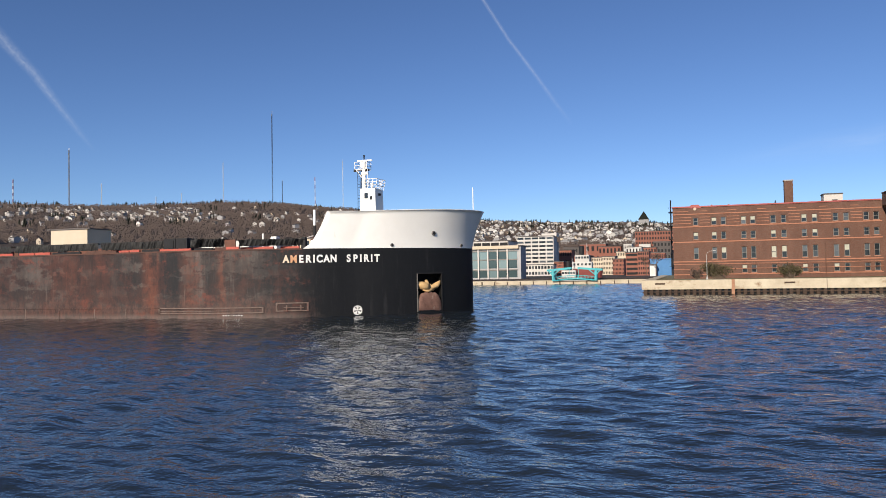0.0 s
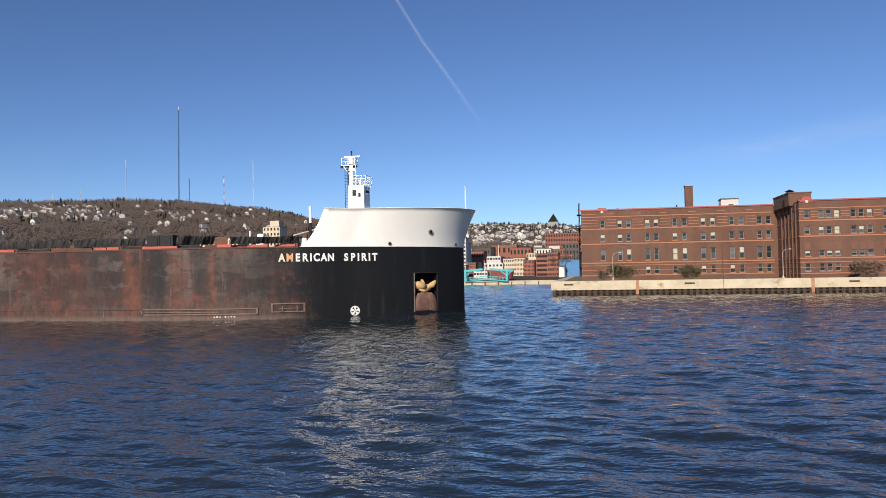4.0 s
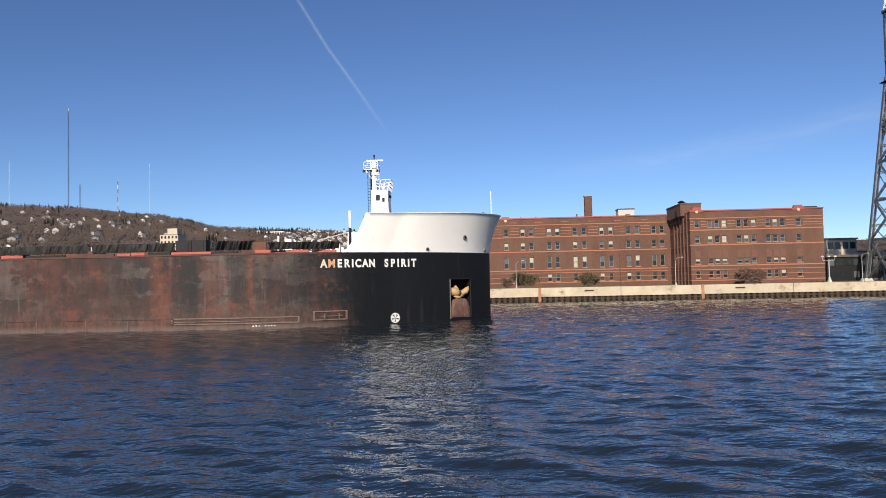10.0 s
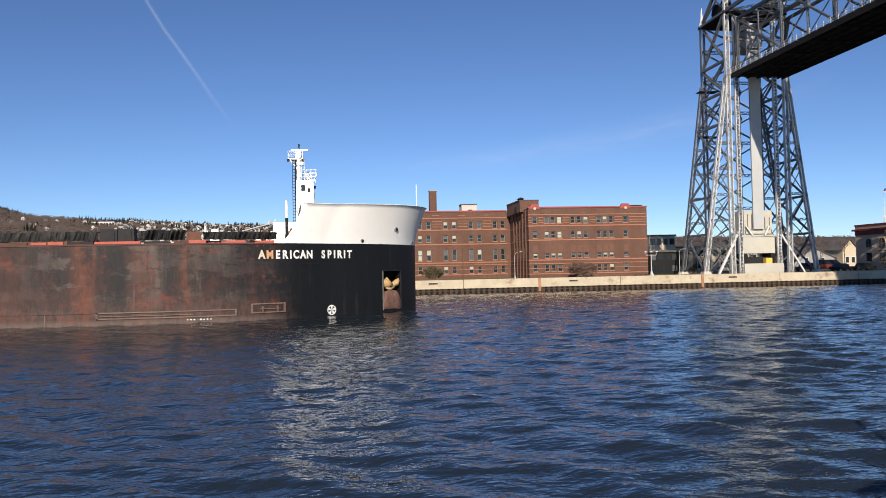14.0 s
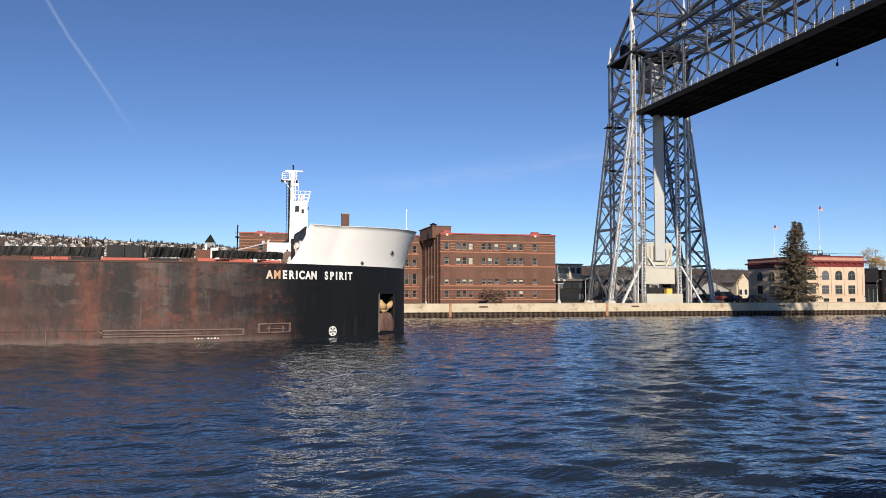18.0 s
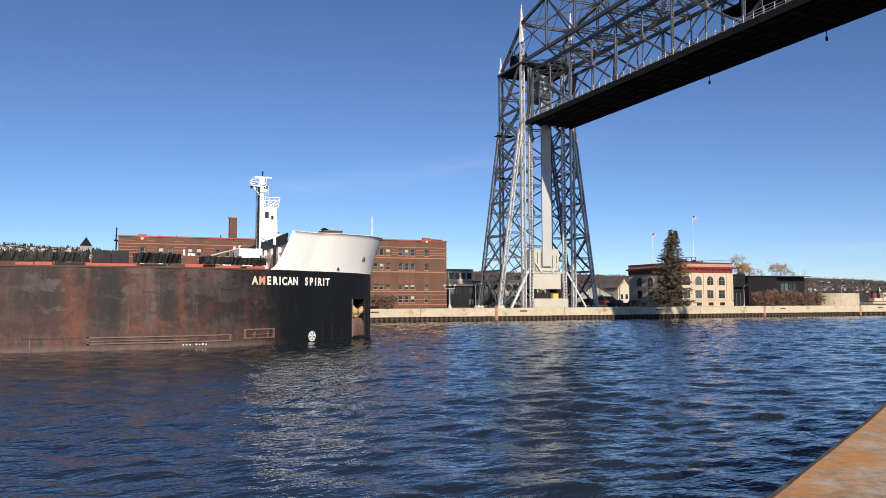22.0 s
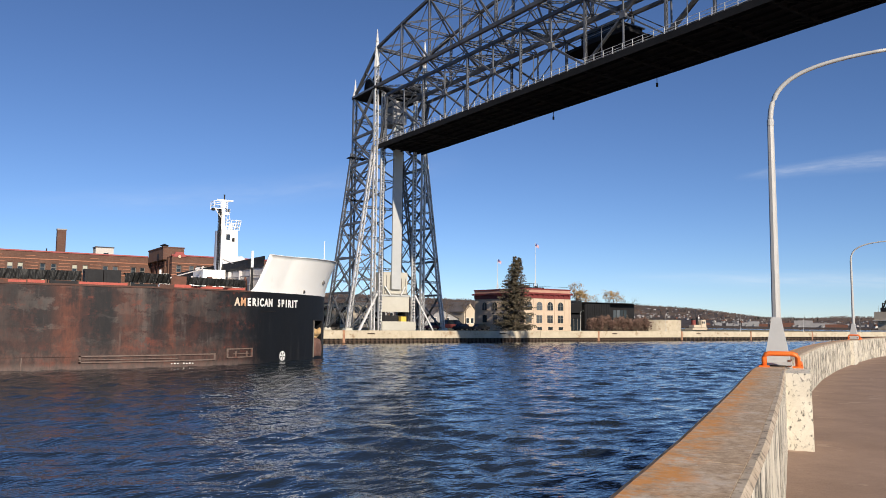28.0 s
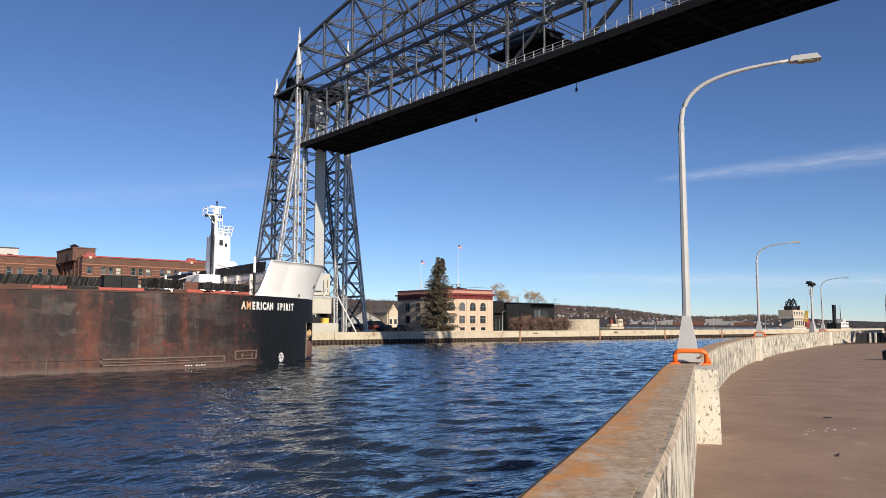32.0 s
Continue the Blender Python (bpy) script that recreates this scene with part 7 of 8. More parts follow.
def grow(s, tips, rnd, p, way, length, r, depth):
    """One limb and its forks."""
    q = p + way * length
    mid = (p + q) / 2 + Vector((rnd.uniform(-1, 1), rnd.uniform(-1, 1), 0)) * length * 0.06
    s.tube([p, mid, q], [r, r * 0.82, r * 0.62], 5 if depth > 1 else 3, False)
    if depth == 0:
        tips.append(q)
        return
    for _ in range(rnd.choice((2, 3, 3))):
        turn = Vector((rnd.gauss(0, 0.5), rnd.gauss(0, 0.5), rnd.gauss(0.18, 0.25)))
        grow(s, tips, rnd, q, (way + turn).normalized(), length * rnd.uniform(0.6, 0.82), r * 0.58, depth - 1)


def leafless_tree(x, y, z, h, seed, leaves=0, mat="autumn", label="bare tree with fine brown twigs"):
    rnd = random.Random(seed)
    ob = thing("tree", label, "tree", (x, y, z))
    s, tips = Shape(), []
    grow(s, tips, rnd, Vector((0, 0, 0)), Vector((0, 0, 1)), h * 0.3, h * 0.022, 5)
    part("trunk", s, "bark", ob)
    c = Shape()
    for t in tips:
        for _ in range(leaves or 2):
            p = t + Vector((rnd.gauss(0, 0.35), rnd.gauss(0, 0.35), rnd.gauss(0, 0.3)))
            w = Vector((rnd.gauss(0, 1), rnd.gauss(0, 1), rnd.gauss(0.4, 1))).normalized()
            v = w.orthogonal().normalized()
            k = rnd.uniform(0.12, 0.28) if leaves else rnd.uniform(0.3, 0.7)
            b = 0.5 if leaves else 0.05
            c.add([p - w * k, p + v * k * b, p + w * k, p - v * k * b], [(0, 1, 2, 3)])
    tagged(part("crown", c, mat if leaves else "twig", ob), kind="stuff")


def spruce(x, y, z, h, r, seed):
    """A spruce in drooping whorls, its outline ragged."""
    rnd = random.Random(seed)
    ob = thing("spruce_tree", "tall dark spruce with two tops beside the stone office", "tree", (x, y, z))
    trunk = Shape().tube([(0, 0, 0), (0, 0, h * 0.55), (0.0, 0, h * 0.96)], [0.38, 0.22, 0.05], 8).tube([(0, 0, h * 0.78), (1.1, 0.2, h * 0.86), (1.35, 0.2, h * 0.985)], [0.16, 0.1, 0.04], 6)
    part("trunk", trunk, "bark", ob)
    s = Shape()
    for cx, top, low in ((0, 1.0, 0.05), (1.3, 0.99, 0.8)):
        z0 = low * h
        while z0 < top * h:
            u = (z0 - low * h) / (h * (top - low))
            reach = r * curve_at(((0, 0.86), (0.16, 1.04), (0.42, 0.84), (0.66, 0.56), (0.85, 0.27), (1, 0.02)), z0 / h) * (1.0 if low < 0.5 else 0.55) * rnd.uniform(0.68, 1.12) + 0.1
            for _ in range(rnd.randint(7, 10)):
                a = rnd.uniform(0, 6.28)
                ln = reach * rnd.uniform(0.6, 1.12)
                n = max(3, int(ln / 0.2))
                for i in range(n):
                    f = (i + rnd.random()) / n
                    p = Vector((cx + math.cos(a) * ln * f, math.sin(a) * ln * f, z0 - 0.32 * ln * f + 0.25 * ln * f * f + rnd.gauss(0, 0.1)))
                    for _ in range(3):
                        w = Vector((math.cos(a) + rnd.gauss(0, 0.7), math.sin(a) + rnd.gauss(0, 0.7), rnd.gauss(-0.35, 0.35))).normalized()
                        v = w.cross(Vector((0, 0, 1))).normalized() if rnd.random() < 0.5 else w.orthogonal().normalized()
                        k = rnd.uniform(0.3, 0.62)
                        s.add([p, p + w * k * 0.5 + v * k * 0.24, p + w * k, p + w * k * 0.5 - v * k * 0.24], [(0, 1, 2, 3)])
            z0 += rnd.uniform(0.22, 0.36)
    tagged(part("crown", s, "needle", ob), kind="stuff")


spruce(109.2, 135.2, 2.1, 16.8, 5.0, 4)
shrub("shrub", "round olive shrub thinning to bare twigs by the pier", 5.2, 129.3, 2.2, 6.0, 3, 2.9, "olive", 1, 1500, 0.17, 110)
shrub("shrub", "dark bare shrub before the brick wall", 15.4, 129.4, 2.2, 4.4, 3, 2.6, "olive", 2, 1100, 0.16, 90)
shrub("shrub", "broad brown leafless shrub before the brick wall", 42.2, 130.6, 2.2, 7.4, 3, 2.7, "russet", 3, 2600, 0.2, 130)
shrub("shrub", "thin bare shrub by the pier", 2.0, 131, 2.2, 2.6, 2, 2.2, "twig", 8, 350, 0.12, 60)
for i in range(9):
    shrub("hedge_bush", "russet bare hedge bush along the pier", 129.5 + i * 2.4, 131.5 + 0.3 * (i % 3), 2.1, 4.2, 3, 3.3 + 0.35 * ((i * 7) % 3), "russet", 20 + i, 900, 0.24, 50)
leafless_tree(160.5, 170, 2.1, 15.0, 31, 9, "autumn", "tree with thinning yellow autumn leaves")
leafless_tree(165.5, 172, 2.1, 12.5, 32, 9, "autumn", "tree with thinning yellow autumn leaves")
leafless_tree(176, 171, 2.1, 12.8, 33, 8, "autumn", "half-bare tree behind the dark hall")
leafless_tree(183, 171, 2.1, 11.0, 34)
for i, (x, y, h) in enumerate(((100, 178, 10), (92, 186, 9), (108, 190, 11), (122, 195, 10), (133, 188, 9), (150, 190, 9), (-8.5, 250, 7), (-11.5, 252, 6), (118, 176, 8), (139, 180, 8))):
    leafless_tree(x, y, 2.1, h, 40 + i)


# ---- hills and the far shore ----
SKYLINE = [(-70, 4.6), (-47.4, 4.97), (-40.8, 5.0), (-33.3, 5.36), (-29.3, 5.28), (-26.8, 5.0), (-24.2, 4.86), (-22, 4.35), (-20.3, 4.05), (-16.3, 3.82), (-13.8, 3.8), (-8.4, 3.5), (-3.1, 3.35), (-1.1, 3.2),
           (10, 2.6), (24, 2.06), (34.8, 1.66), (45, 1.36), (48.3, 1.33), (51.6, 1.12), (54.5, 0.72), (56.3, 0.5), (59, 0.44), (61, 0.58), (63, 0.55), (66, 0.25), (69, 0.15), (85, 0.1)]
RIDGE = 2200.0


def shore(az):
    return min(243 / max(0.2, math.cos(radians(az))), 900) if az < 46 else 243 / 0.69 + (950 - 243 / 0.69) * min(1, (az - 46) / 2.5)


def ground_at(r, az):
    top, r0 = 4 + RIDGE * math.tan(radians(curve_at(SKYLINE, az))), shore(az)
    u = max(0.0, (r - r0) / (RIDGE - r0))
    if u > 1:
        return top - (u - 1) * 90
    x, y = r * math.sin(radians(az)), r * math.cos(radians(az))
    wave = 7 * noise.noise(Vector((x / 260, y / 260, 0))) + 3 * noise.noise(Vector((x / 90, y / 90, 3)))
    rise = max(0.0, (r - max(r0, 700)) / (RIDGE - max(r0, 700)))
    return 1.6 + 1.2 * u + (top - 2.8) * rise**0.92 + wave * min(1, rise * 6) * (1 - rise**6) * min(1, top / 60)


def spot(r, az):
    return (r * math.sin(radians(az)), r * math.cos(radians(az)), ground_at(r, az))


def hills():
    s = Shape()
    azs = [-70 + 0.6 * i for i in range(259)]
    fr = [0, 0.002, 0.02, 0.05] + [0.1 + 0.0375 * i for i in range(25)] + [1.04, 1.1, 1.2]
    for az in azs:
        r0 = shore(az)
        for f in fr:
            p = spot(r0 + (RIDGE - r0) * f, az)
            s.v.append(p if f else (p[0], p[1], -2))
    n = len(fr)
    s.f = [(i * n + j, (i + 1) * n + j, (i + 1) * n + j + 1, i * n + j + 1) for i in range(len(azs) - 1) for j in range(n - 1)]
    alone("hillside", s, "hill", "long brown hillside of bare woods above the town", "hill", kind="structure", smooth=True)


hills()


def far_woods(name, label, count, mat, seed, tall, where):
    rnd = random.Random(seed)
    s = Shape()
    for _ in range(count):
        r, az = where(rnd)
        x, y, z = spot(r, az)
        h = tall * rnd.uniform(0.55, 1.25)
        if mat == "pine":
            for k in range(3):
                w, z0, z1 = h * 0.2 * (1 - 0.25 * k), z + h * 0.25 * k, z + h * (0.55 + 0.22 * k)
                a = rnd.uniform(0, 1)
                ring = [(x + w * math.cos(a + i * 1.257), y + w * math.sin(a + i * 1.257), z0) for i in range(5)]
                s.add(ring + [(x, y, z1)], [(i, (i + 1) % 5, 5) for i in range(5)])
        else:
            # a loose ball of small ragged tufts
            for _ in range(12):
                q = Vector((rnd.gauss(0, 0.3), rnd.gauss(0, 0.3), rnd.uniform(0.05, 0.95))) * h
                w = h * rnd.uniform(0.07, 0.2)
                e = h * rnd.uniform(0.06, 0.22)
                k = rnd.uniform(-0.4, 0.4) * w
                s.add([(x + q.x - w, y + q.y, z + q.z - e * 0.3), (x + q.x + k, y + q.y - w * 0.4, z + q.z - e), (x + q.x + w, y + q.y, z + q.z + e * 0.2), (x + q.x - k, y + q.y + w * 0.4, z + q.z + e)], [(0, 1, 2, 3)])
    alone(name, s, mat, label, "trees", kind="stuff")


def on_slope(lo, hi, a, b):
    def where(rnd):
        az = rnd.uniform(a, b)
        r0 = shore(az)
        return r0 + (RIDGE - r0) * rnd.uniform(lo, hi) ** 0.7, az
    return where


def in_clumps(lo, hi, a, b, count, seed, spread=0.9):
    """Places gathered round a few centres."""
    pick = random.Random(seed)
    centres = [(pick.uniform(lo, hi), pick.uniform(a, b), pick.uniform(0.2, 1)) for _ in range(count)]

    def where(rnd):
        u, az, size = rnd.choice(centres)
        az += rnd.gauss(0, spread) * size
        r0 = shore(az)
        return r0 + (RIDGE - r0) * min(1.0, u + rnd.gauss(0, 0.012)) ** 0.7, az
    return where


far_woods("bare_woods", "bare brown woods over the hillside", 13000, "woods", 1, 6.2, on_slope(0.22, 1.0, -56, -18))
far_woods("bare_woods", "bare brown trees among the hillside houses", 7000, "woods", 2, 5, on_slope(0.22, 1.0, -18, 0))
far_woods("bare_woods", "bare brown woods along the far ridge", 6500, "woods", 3, 4, on_slope(0.04, 1.0, 20, 64))
far_woods("ridge_conifers", "dark conifers in clumps along the ridge", 420, "pine", 4, 11, in_clumps(0.96, 1.0, -56, -2, 26, 3, 0.5))
far_woods("slope_conifers", "dark conifers in groves on the slope", 700, "pine", 5, 11, in_clumps(0.35, 0.95, -56, 0, 80, 9, 0.6))
far_woods("slope_conifers", "dark conifers among the hillside houses", 420, "pine", 15, 10, in_clumps(0.55, 0.99, -16, 0, 60, 19, 0.4))
far_woods("ridge_conifers", "dark conifers along the far ridge", 220, "pine", 6, 6, in_clumps(0.15, 1.0, 40, 60, 40, 5))


def hillside_houses():
    protos = []
    for k, (w, d, h, p, wall, lab) in enumerate(((6.5, 6, 4.2, 2.5, "housewhite", "white gabled house on the hillside"), (8.5, 5.5, 3.8, 2.4, "housewhite", "long white house on the hillside"), (6, 6, 5, 2.5, "housegrey", "grey gabled house on the hillside"),
                                                 (11, 7, 5, 1.8, "housegrey", "grey flat-pitched apartment house on the hillside"), (5.5, 5.5, 4.5, 2.8, "beige", "tan gabled house on the hillside"), (8, 6.5, 5.8, 2.8, "housewhite", "tall white house on the hillside"))):
        ob = gable_house("hillside_house", lab, -w / 2, w / 2, -d / 2, d / 2, -4, h, h + p, wall)
        tagged(ob, group="houses on the hillside")
        protos.append(ob)
    rnd = random.Random(12)
    spots = []
    for n, lo, hi, a, b in ((98, 0.5, 0.97, -15, -1.0), (70, 0.35, 0.75, -15, -1.2), (54, 0.55, 0.9, -48, -36), (30, 0.35, 0.55, -48, -28), (26, 0.5, 0.85, -36, -26), (26, 0.4, 0.85, -26, -15), (120, 0.02, 0.3, 47, 60), (110, 0.1, 0.75, 44, 57), (60, 0.02, 0.3, 58, 66), (25, 0.15, 0.8, 22, 36)):
        for _ in range(n):
            az = rnd.uniform(a, b)
            r0 = shore(az)
            u = rnd.uniform(lo, hi)
            if az < 40:
                u = round(u * 14) / 14 + rnd.uniform(-0.012, 0.012)
            spots.append((r0 + (RIDGE - r0) * min(0.985, u), az))
    far = []
    for _ in range(270):
        az = rnd.uniform(-15.5, -0.8)
        r0 = shore(az)
        x, y, z = spot(r0 + (RIDGE - r0) * (round(rnd.uniform(0.42, 0.96) * 22) / 22 + rnd.uniform(-0.008, 0.008)), az)
        far.append((pose(x, y, z, 0, 0, rnd.choice((0, 0, 90, 20, -25, 65))), rnd.choice(((8, 6, 5, 2.2), (7, 6, 5.5, 2.2), (11, 6, 5, 2)))))
    for _ in range(110):
        az = rnd.choice((rnd.uniform(-48, -35), rnd.uniform(-48, -28), rnd.gauss(-40, 2.5)))
        r0 = shore(az)
        u = rnd.choice((0.58, 0.6, 0.66, 0.72, 0.8)) + rnd.uniform(-0.012, 0.012)
        x, y, z = spot(r0 + (RIDGE - r0) * u, az)
        far.append((pose(x, y, z, 0, 0, rnd.choice((0, 0, 90, 20, -25, 65))), rnd.choice(((9, 6, 5, 2), (7, 6, 5.5, 2), (15, 6, 5, 1.5)))))
    for i, (r, az) in enumerate(spots):
        x, y, z = spot(r, az)
        m = pose(x, y, z, 0, 0, rnd.choice((0, 0, 90, 20, -25, 65)))
        if az > 20:
            far.append((m, rnd.choice(((3, 2.5, 1.6, 0.9), (2, 2, 1.4, 0.8), (4.5, 3, 1.6, 0.8), (2.4, 2, 2.2, 0.7)))))
            continue
        pr = rnd.choice(protos)
        if i < len(protos):
            protos[i].matrix_basis = m
        else:
            copy_thing(pr, m)
    for az, w, h in ((52.4, 12, 2.6), (53.3, 8, 3.2), (54.2, 14, 2.4), (55.1, 9, 4.0), (55.6, 12, 5.5), (56.2, 10, 3.0), (57.6, 34, 4.6), (58.7, 20, 7.5), (59.4, 44, 4.4), (60.6, 26, 3.2)):
        x, y, z = spot(shore(az) + 40, az)
        far.append((pose(x, y, z, 0, 0, -az), (w, 8, h, 0.3)))
    # the tiny houses of the far shore, walls and roofs in one sheet of detail
    s, kinds = Shape(), []
    for m, (w, d, h, p) in far:
        v = [(-w / 2, -d / 2, -2), (w / 2, -d / 2, -2), (w / 2, d / 2, -2), (-w / 2, d / 2, -2), (-w / 2, -d / 2, h), (w / 2, -d / 2, h), (w / 2, d / 2, h), (-w / 2, d / 2, h), (0, -d / 2, h + p), (0, d / 2, h + p)]
        s.add([m @ Vector(q) for q in v], [(0, 1, 5, 4), (1, 2, 6, 5), (2, 3, 7, 6), (3, 0, 4, 7), (4, 5, 8), (6, 7, 9), (4, 8, 9, 7), (5, 6, 9, 8)])
        k = rnd.choice((0, 2, 2, 2) if m.translation.x < 0 else (0, 0, 0, 3, 3, 2))
        kinds += [k] * 6 + [1, 1]
    ob = alone("far_shore_houses", s, "housegrey", "small pale houses massed on the far slopes and shore", "houses", kind="stuff")
    ob.data.materials.append(M["roofdark"])
    ob.data.materials.append(M["housewhite"])
    ob.data.materials.append(M["rust"])
    ob.data.polygons.foreach_set("material_index", kinds)


hillside_houses()


def town():
    """Landmark buildings between the shore and the slope."""
    def at(az, y):
        return y * math.tan(radians(az))

    # glass hall on the quay
    y = 262
    x0, x1 = at(-19, y), at(-11.94, y)
    hall = plain_block("glass_hall", "three-storey glass hall with pale columns on the quay", x0, x1 + 1.2, y, y + 9, 1.0, 13.0, "housegrey")
    for r, (za, zb) in enumerate(((2.2, 4.6), (5.4, 8.2), (8.6, 11.2))):
        n = 10
        for c in range(n):
            w = (x1 - x0) / n
            part("window", Shape().box(x0 + c * w + 0.2, x0 + (c + 1) * w - 0.1, y - 0.1, y + 0.1, za, zb), "greenglass", hall)
            if r == 0:
                part("column", Shape().box(x0 + c * w - 0.22, x0 + c * w + 0.22, y - 0.7, y - 0.2, 0.9, 12.2), "officewhite", hall, "pale slender column")
        part("floor_band", Shape().box(x0, x1, y - 0.3, y, zb + 0.05, zb + 0.4), "frame", hall)
    part("eave", Shape().box(x0 - 0.5, x1 + 0.6, y - 1.0, y + 0.5, 12.2, 13.3), "beige", hall)
    # precast office tower
    y = 480
    office = plain_block("office_tower", "ten-storey pale precast office block with dark window strips", at(-11.95, y), at(-9.25, y), y, y + 14, 1.5, 26.2, "officewhite", 10, 5, "glass", 0.16)
    part("roof_house", Shape().box(at(-10.2, y), at(-9.1, y), y + 4, y + 15, 26.2, 28.2), "officewhite", office)
    plain_block("car_park", "low concrete car park behind the quay", at(-16.5, 420), at(-12.6, 420), 420, 445, 1.5, 21.5, "officewhite", 5, 6, "charcoal", 0.1)
    plain_block("low_annex", "low pale annex below the office block", at(-11.6, 400), at(-9.3, 400), 400, 410, 1.5, 7.5, "officewhite", 2, 10)
    # brick blocks
    b = plain_block("brick_block", "dark brick block with pale bands by the slip", at(-4.07, 330), at(-3.2, 330), 330, 345, 1.5, 11.2, "farbrick", 5, 1, "charcoal", 0.1)
    plain_block("brick_block", "red brick block with arched window rows by the slip", at(-3.2, 330), at(-2.42, 330), 329, 345, 1.5, 11.6, "farbrick", 5, 5, "charcoal", 0.35)
    plain_block("blue_shed", "blue-roofed shed beside the slip", at(-2.35, 292), at(-0.9, 292), 292, 300, 1.5, 7.6, "blue", 0, 0, roof="blue")
    plain_block("white_shed", "white shed front beside the slip", at(-2.4, 288), at(-2.0, 288), 288, 296, 1.5, 5.6, "housewhite")
    plain_block("brick_school", "long red brick building on the slope", at(-3.35, 900), at(-0.7, 900), 900, 915, 26, 47.5, "farbrick", 4, 14, "charcoal", 0.45)
    plain_block("white_annex", "white annex below the red brick building", at(-3.1, 890), at(-2.3, 890), 890, 896, 26, 33, "housewhite")
    rnd = random.Random(8)
    for az, w, y, el, mat in ((-8.4, 0.9, 520, 1.55, "farbrick"), (-7.9, 1.3, 600, 1.75, "roofdark"), (-6.4, 1.9, 640, 1.95, "farbrick"), (-5.2, 1.6, 600, 1.75, "farbrick"), (-7.2, 1.1, 450, 1.1, "farbrick"), (-6.1, 0.8, 430, 0.95, "beige"),
                              (-5.3, 0.9, 410, 1.0, "beige"), (-4.6, 0.8, 380, 0.8, "farbrick"), (-4.4, 0.7, 520, 1.35, "beige"), (-3.5, 1.1, 500, 1.65, "housewhite"), (-2.5, 1.2, 560, 1.6, "farbrick"), (-1.8, 1.0, 420, 1.2, "farbrick"),
                              (-8.9, 0.7, 420, 0.7, "farbrick"), (-3.9, 0.6, 600, 1.9, "housewhite"), (-1.5, 1.2, 700, 2.0, "roofdark"), (-9.6, 1.0, 700, 2.2, "housegrey")):
        plain_block("town_block", "town block of brick and stone below the slope", at(az - w / 2, y), at(az + w / 2, y), y, y + 18, 1.5, 4 + y * math.tan(radians(el)), mat, rnd.randint(3, 5), rnd.randint(5, 8), "charcoal", 0.5)
    # spire on the ridge
    x, yy, z = spot(1950, -2.72)
    sp = thing("stone_tower", "stone tower with a steep green roof on the ridge", "tower", (x, yy, z))
    part("wall", Shape().box(-12, 12, -10, 10, -10, 14), "housegrey", sp)
    part("roof", Shape().hexa([(-13, -11), (13, -11), (13, 11), (-13, 11)], 14, 34, [(-0.5, -0.5), (0.5, -0.5), (0.5, 0.5), (-0.5, 0.5)]), "pine", sp, "steep dark green pyramid roof")
    # blocks seen over the ship's deck
    h = plain_block("arena_block", "large windowless cream hall with a grey side", at(-44.6, 262), at(-42.4, 262), 262, 276, 1.5, 25.3, "beige")
    part("roof_lip", Shape().box(at(-44.8, 262), at(-42.2, 262), 261.5, 262.4, 25.3, 25.8), "roofdark", h)
    plain_block("long_hall", "long white flat-roofed hall behind the ship", at(-35.6, 300), at(-31.7, 300), 300, 330, 1.5, 20.2, "housewhite", 1, 12, "slab", 0.1)
    plain_block("yellow_block", "yellow-buff block below the hill", at(-28.6, 420), at(-26.0, 420), 420, 440, 2, 26.5, "beige", 4, 8, "glass", 0.5)
    plain_block("small_hall", "white and red low hall below the hill", at(-41.3, 320), at(-39.2, 320), 320, 330, 2, 19.2, "housewhite", 1, 4)
    hotel = plain_block("buff_tower", "stepped buff apartment tower below the hill", at(-24.2, 800), at(-23.0, 800), 800, 820, 8, 58, "beige", 9, 5, "charcoal", 0.5)
    part("top_step", Shape().box(at(-23.75, 800), at(-23.1, 800), 802, 815, 58, 65), "beige", hotel)
    plain_block("ridge_block", "long pale block near the ridge", at(-17.4, 1750), at(-15.6, 1750), 1750, 1770, 105, 124, "housewhite", 2, 10, "glass", 0.4)
    plain_block("slope_block", "pale apartment block on the slope", at(-31.0, 1500), at(-29.6, 1500), 1500, 1520, 100, 128, "beige", 2, 6)
    plain_block("slope_block", "pale apartment block on the slope", at(-32.4, 1500), at(-31.2, 1500), 1502, 1520, 100, 126, "housegrey", 2, 6)
    plain_block("slope_block", "pale apartment block on the slope", at(-38.0, 1100), at(-35.6, 1100), 1100, 1115, 62, 76, "housegrey", 2, 9)
    plain_block("far_block", "long white block on the far shore", 2020, 2110, 1250, 1280, 2, 22, "housewhite", 2, 14)
    plain_block("far_block", "long white block on the far shore", 1700, 1760, 1250, 1280, 2, 18, "housewhite", 2, 10)
    # quay and the slip's teal footbridge
    alone("quay", Shape().box(-420, -4.7, 240.5, 246, -2, 1.15), "concrete", "low concrete quay across the basin", "quay", kind="structure")
    for i in range(30):
        x = -130 + i * 4.2
        part("quay_fender", Shape().box(x, x + 0.3, 240.2, 240.5, -0.3, 0.9), "pile", bpy.data.objects["quay"])
    br = thing("slip_footbridge", "teal steel bascule footbridge over the slip", "footbridge")
    y = 241
    for x, k in ((at(-9.3, y), 1), (at(-6.2, y), -1)):
        part("portal", Shape().beam((x, y - 1.4, 1), (x, y - 1.4, 4.3), 0.55).beam((x, y + 1.4, 1), (x, y + 1.4, 4.3), 0.55).box(x - 0.4, x + 0.4, y - 1.6, y + 1.6, 3.2, 4.0), "teal", br, "teal portal")
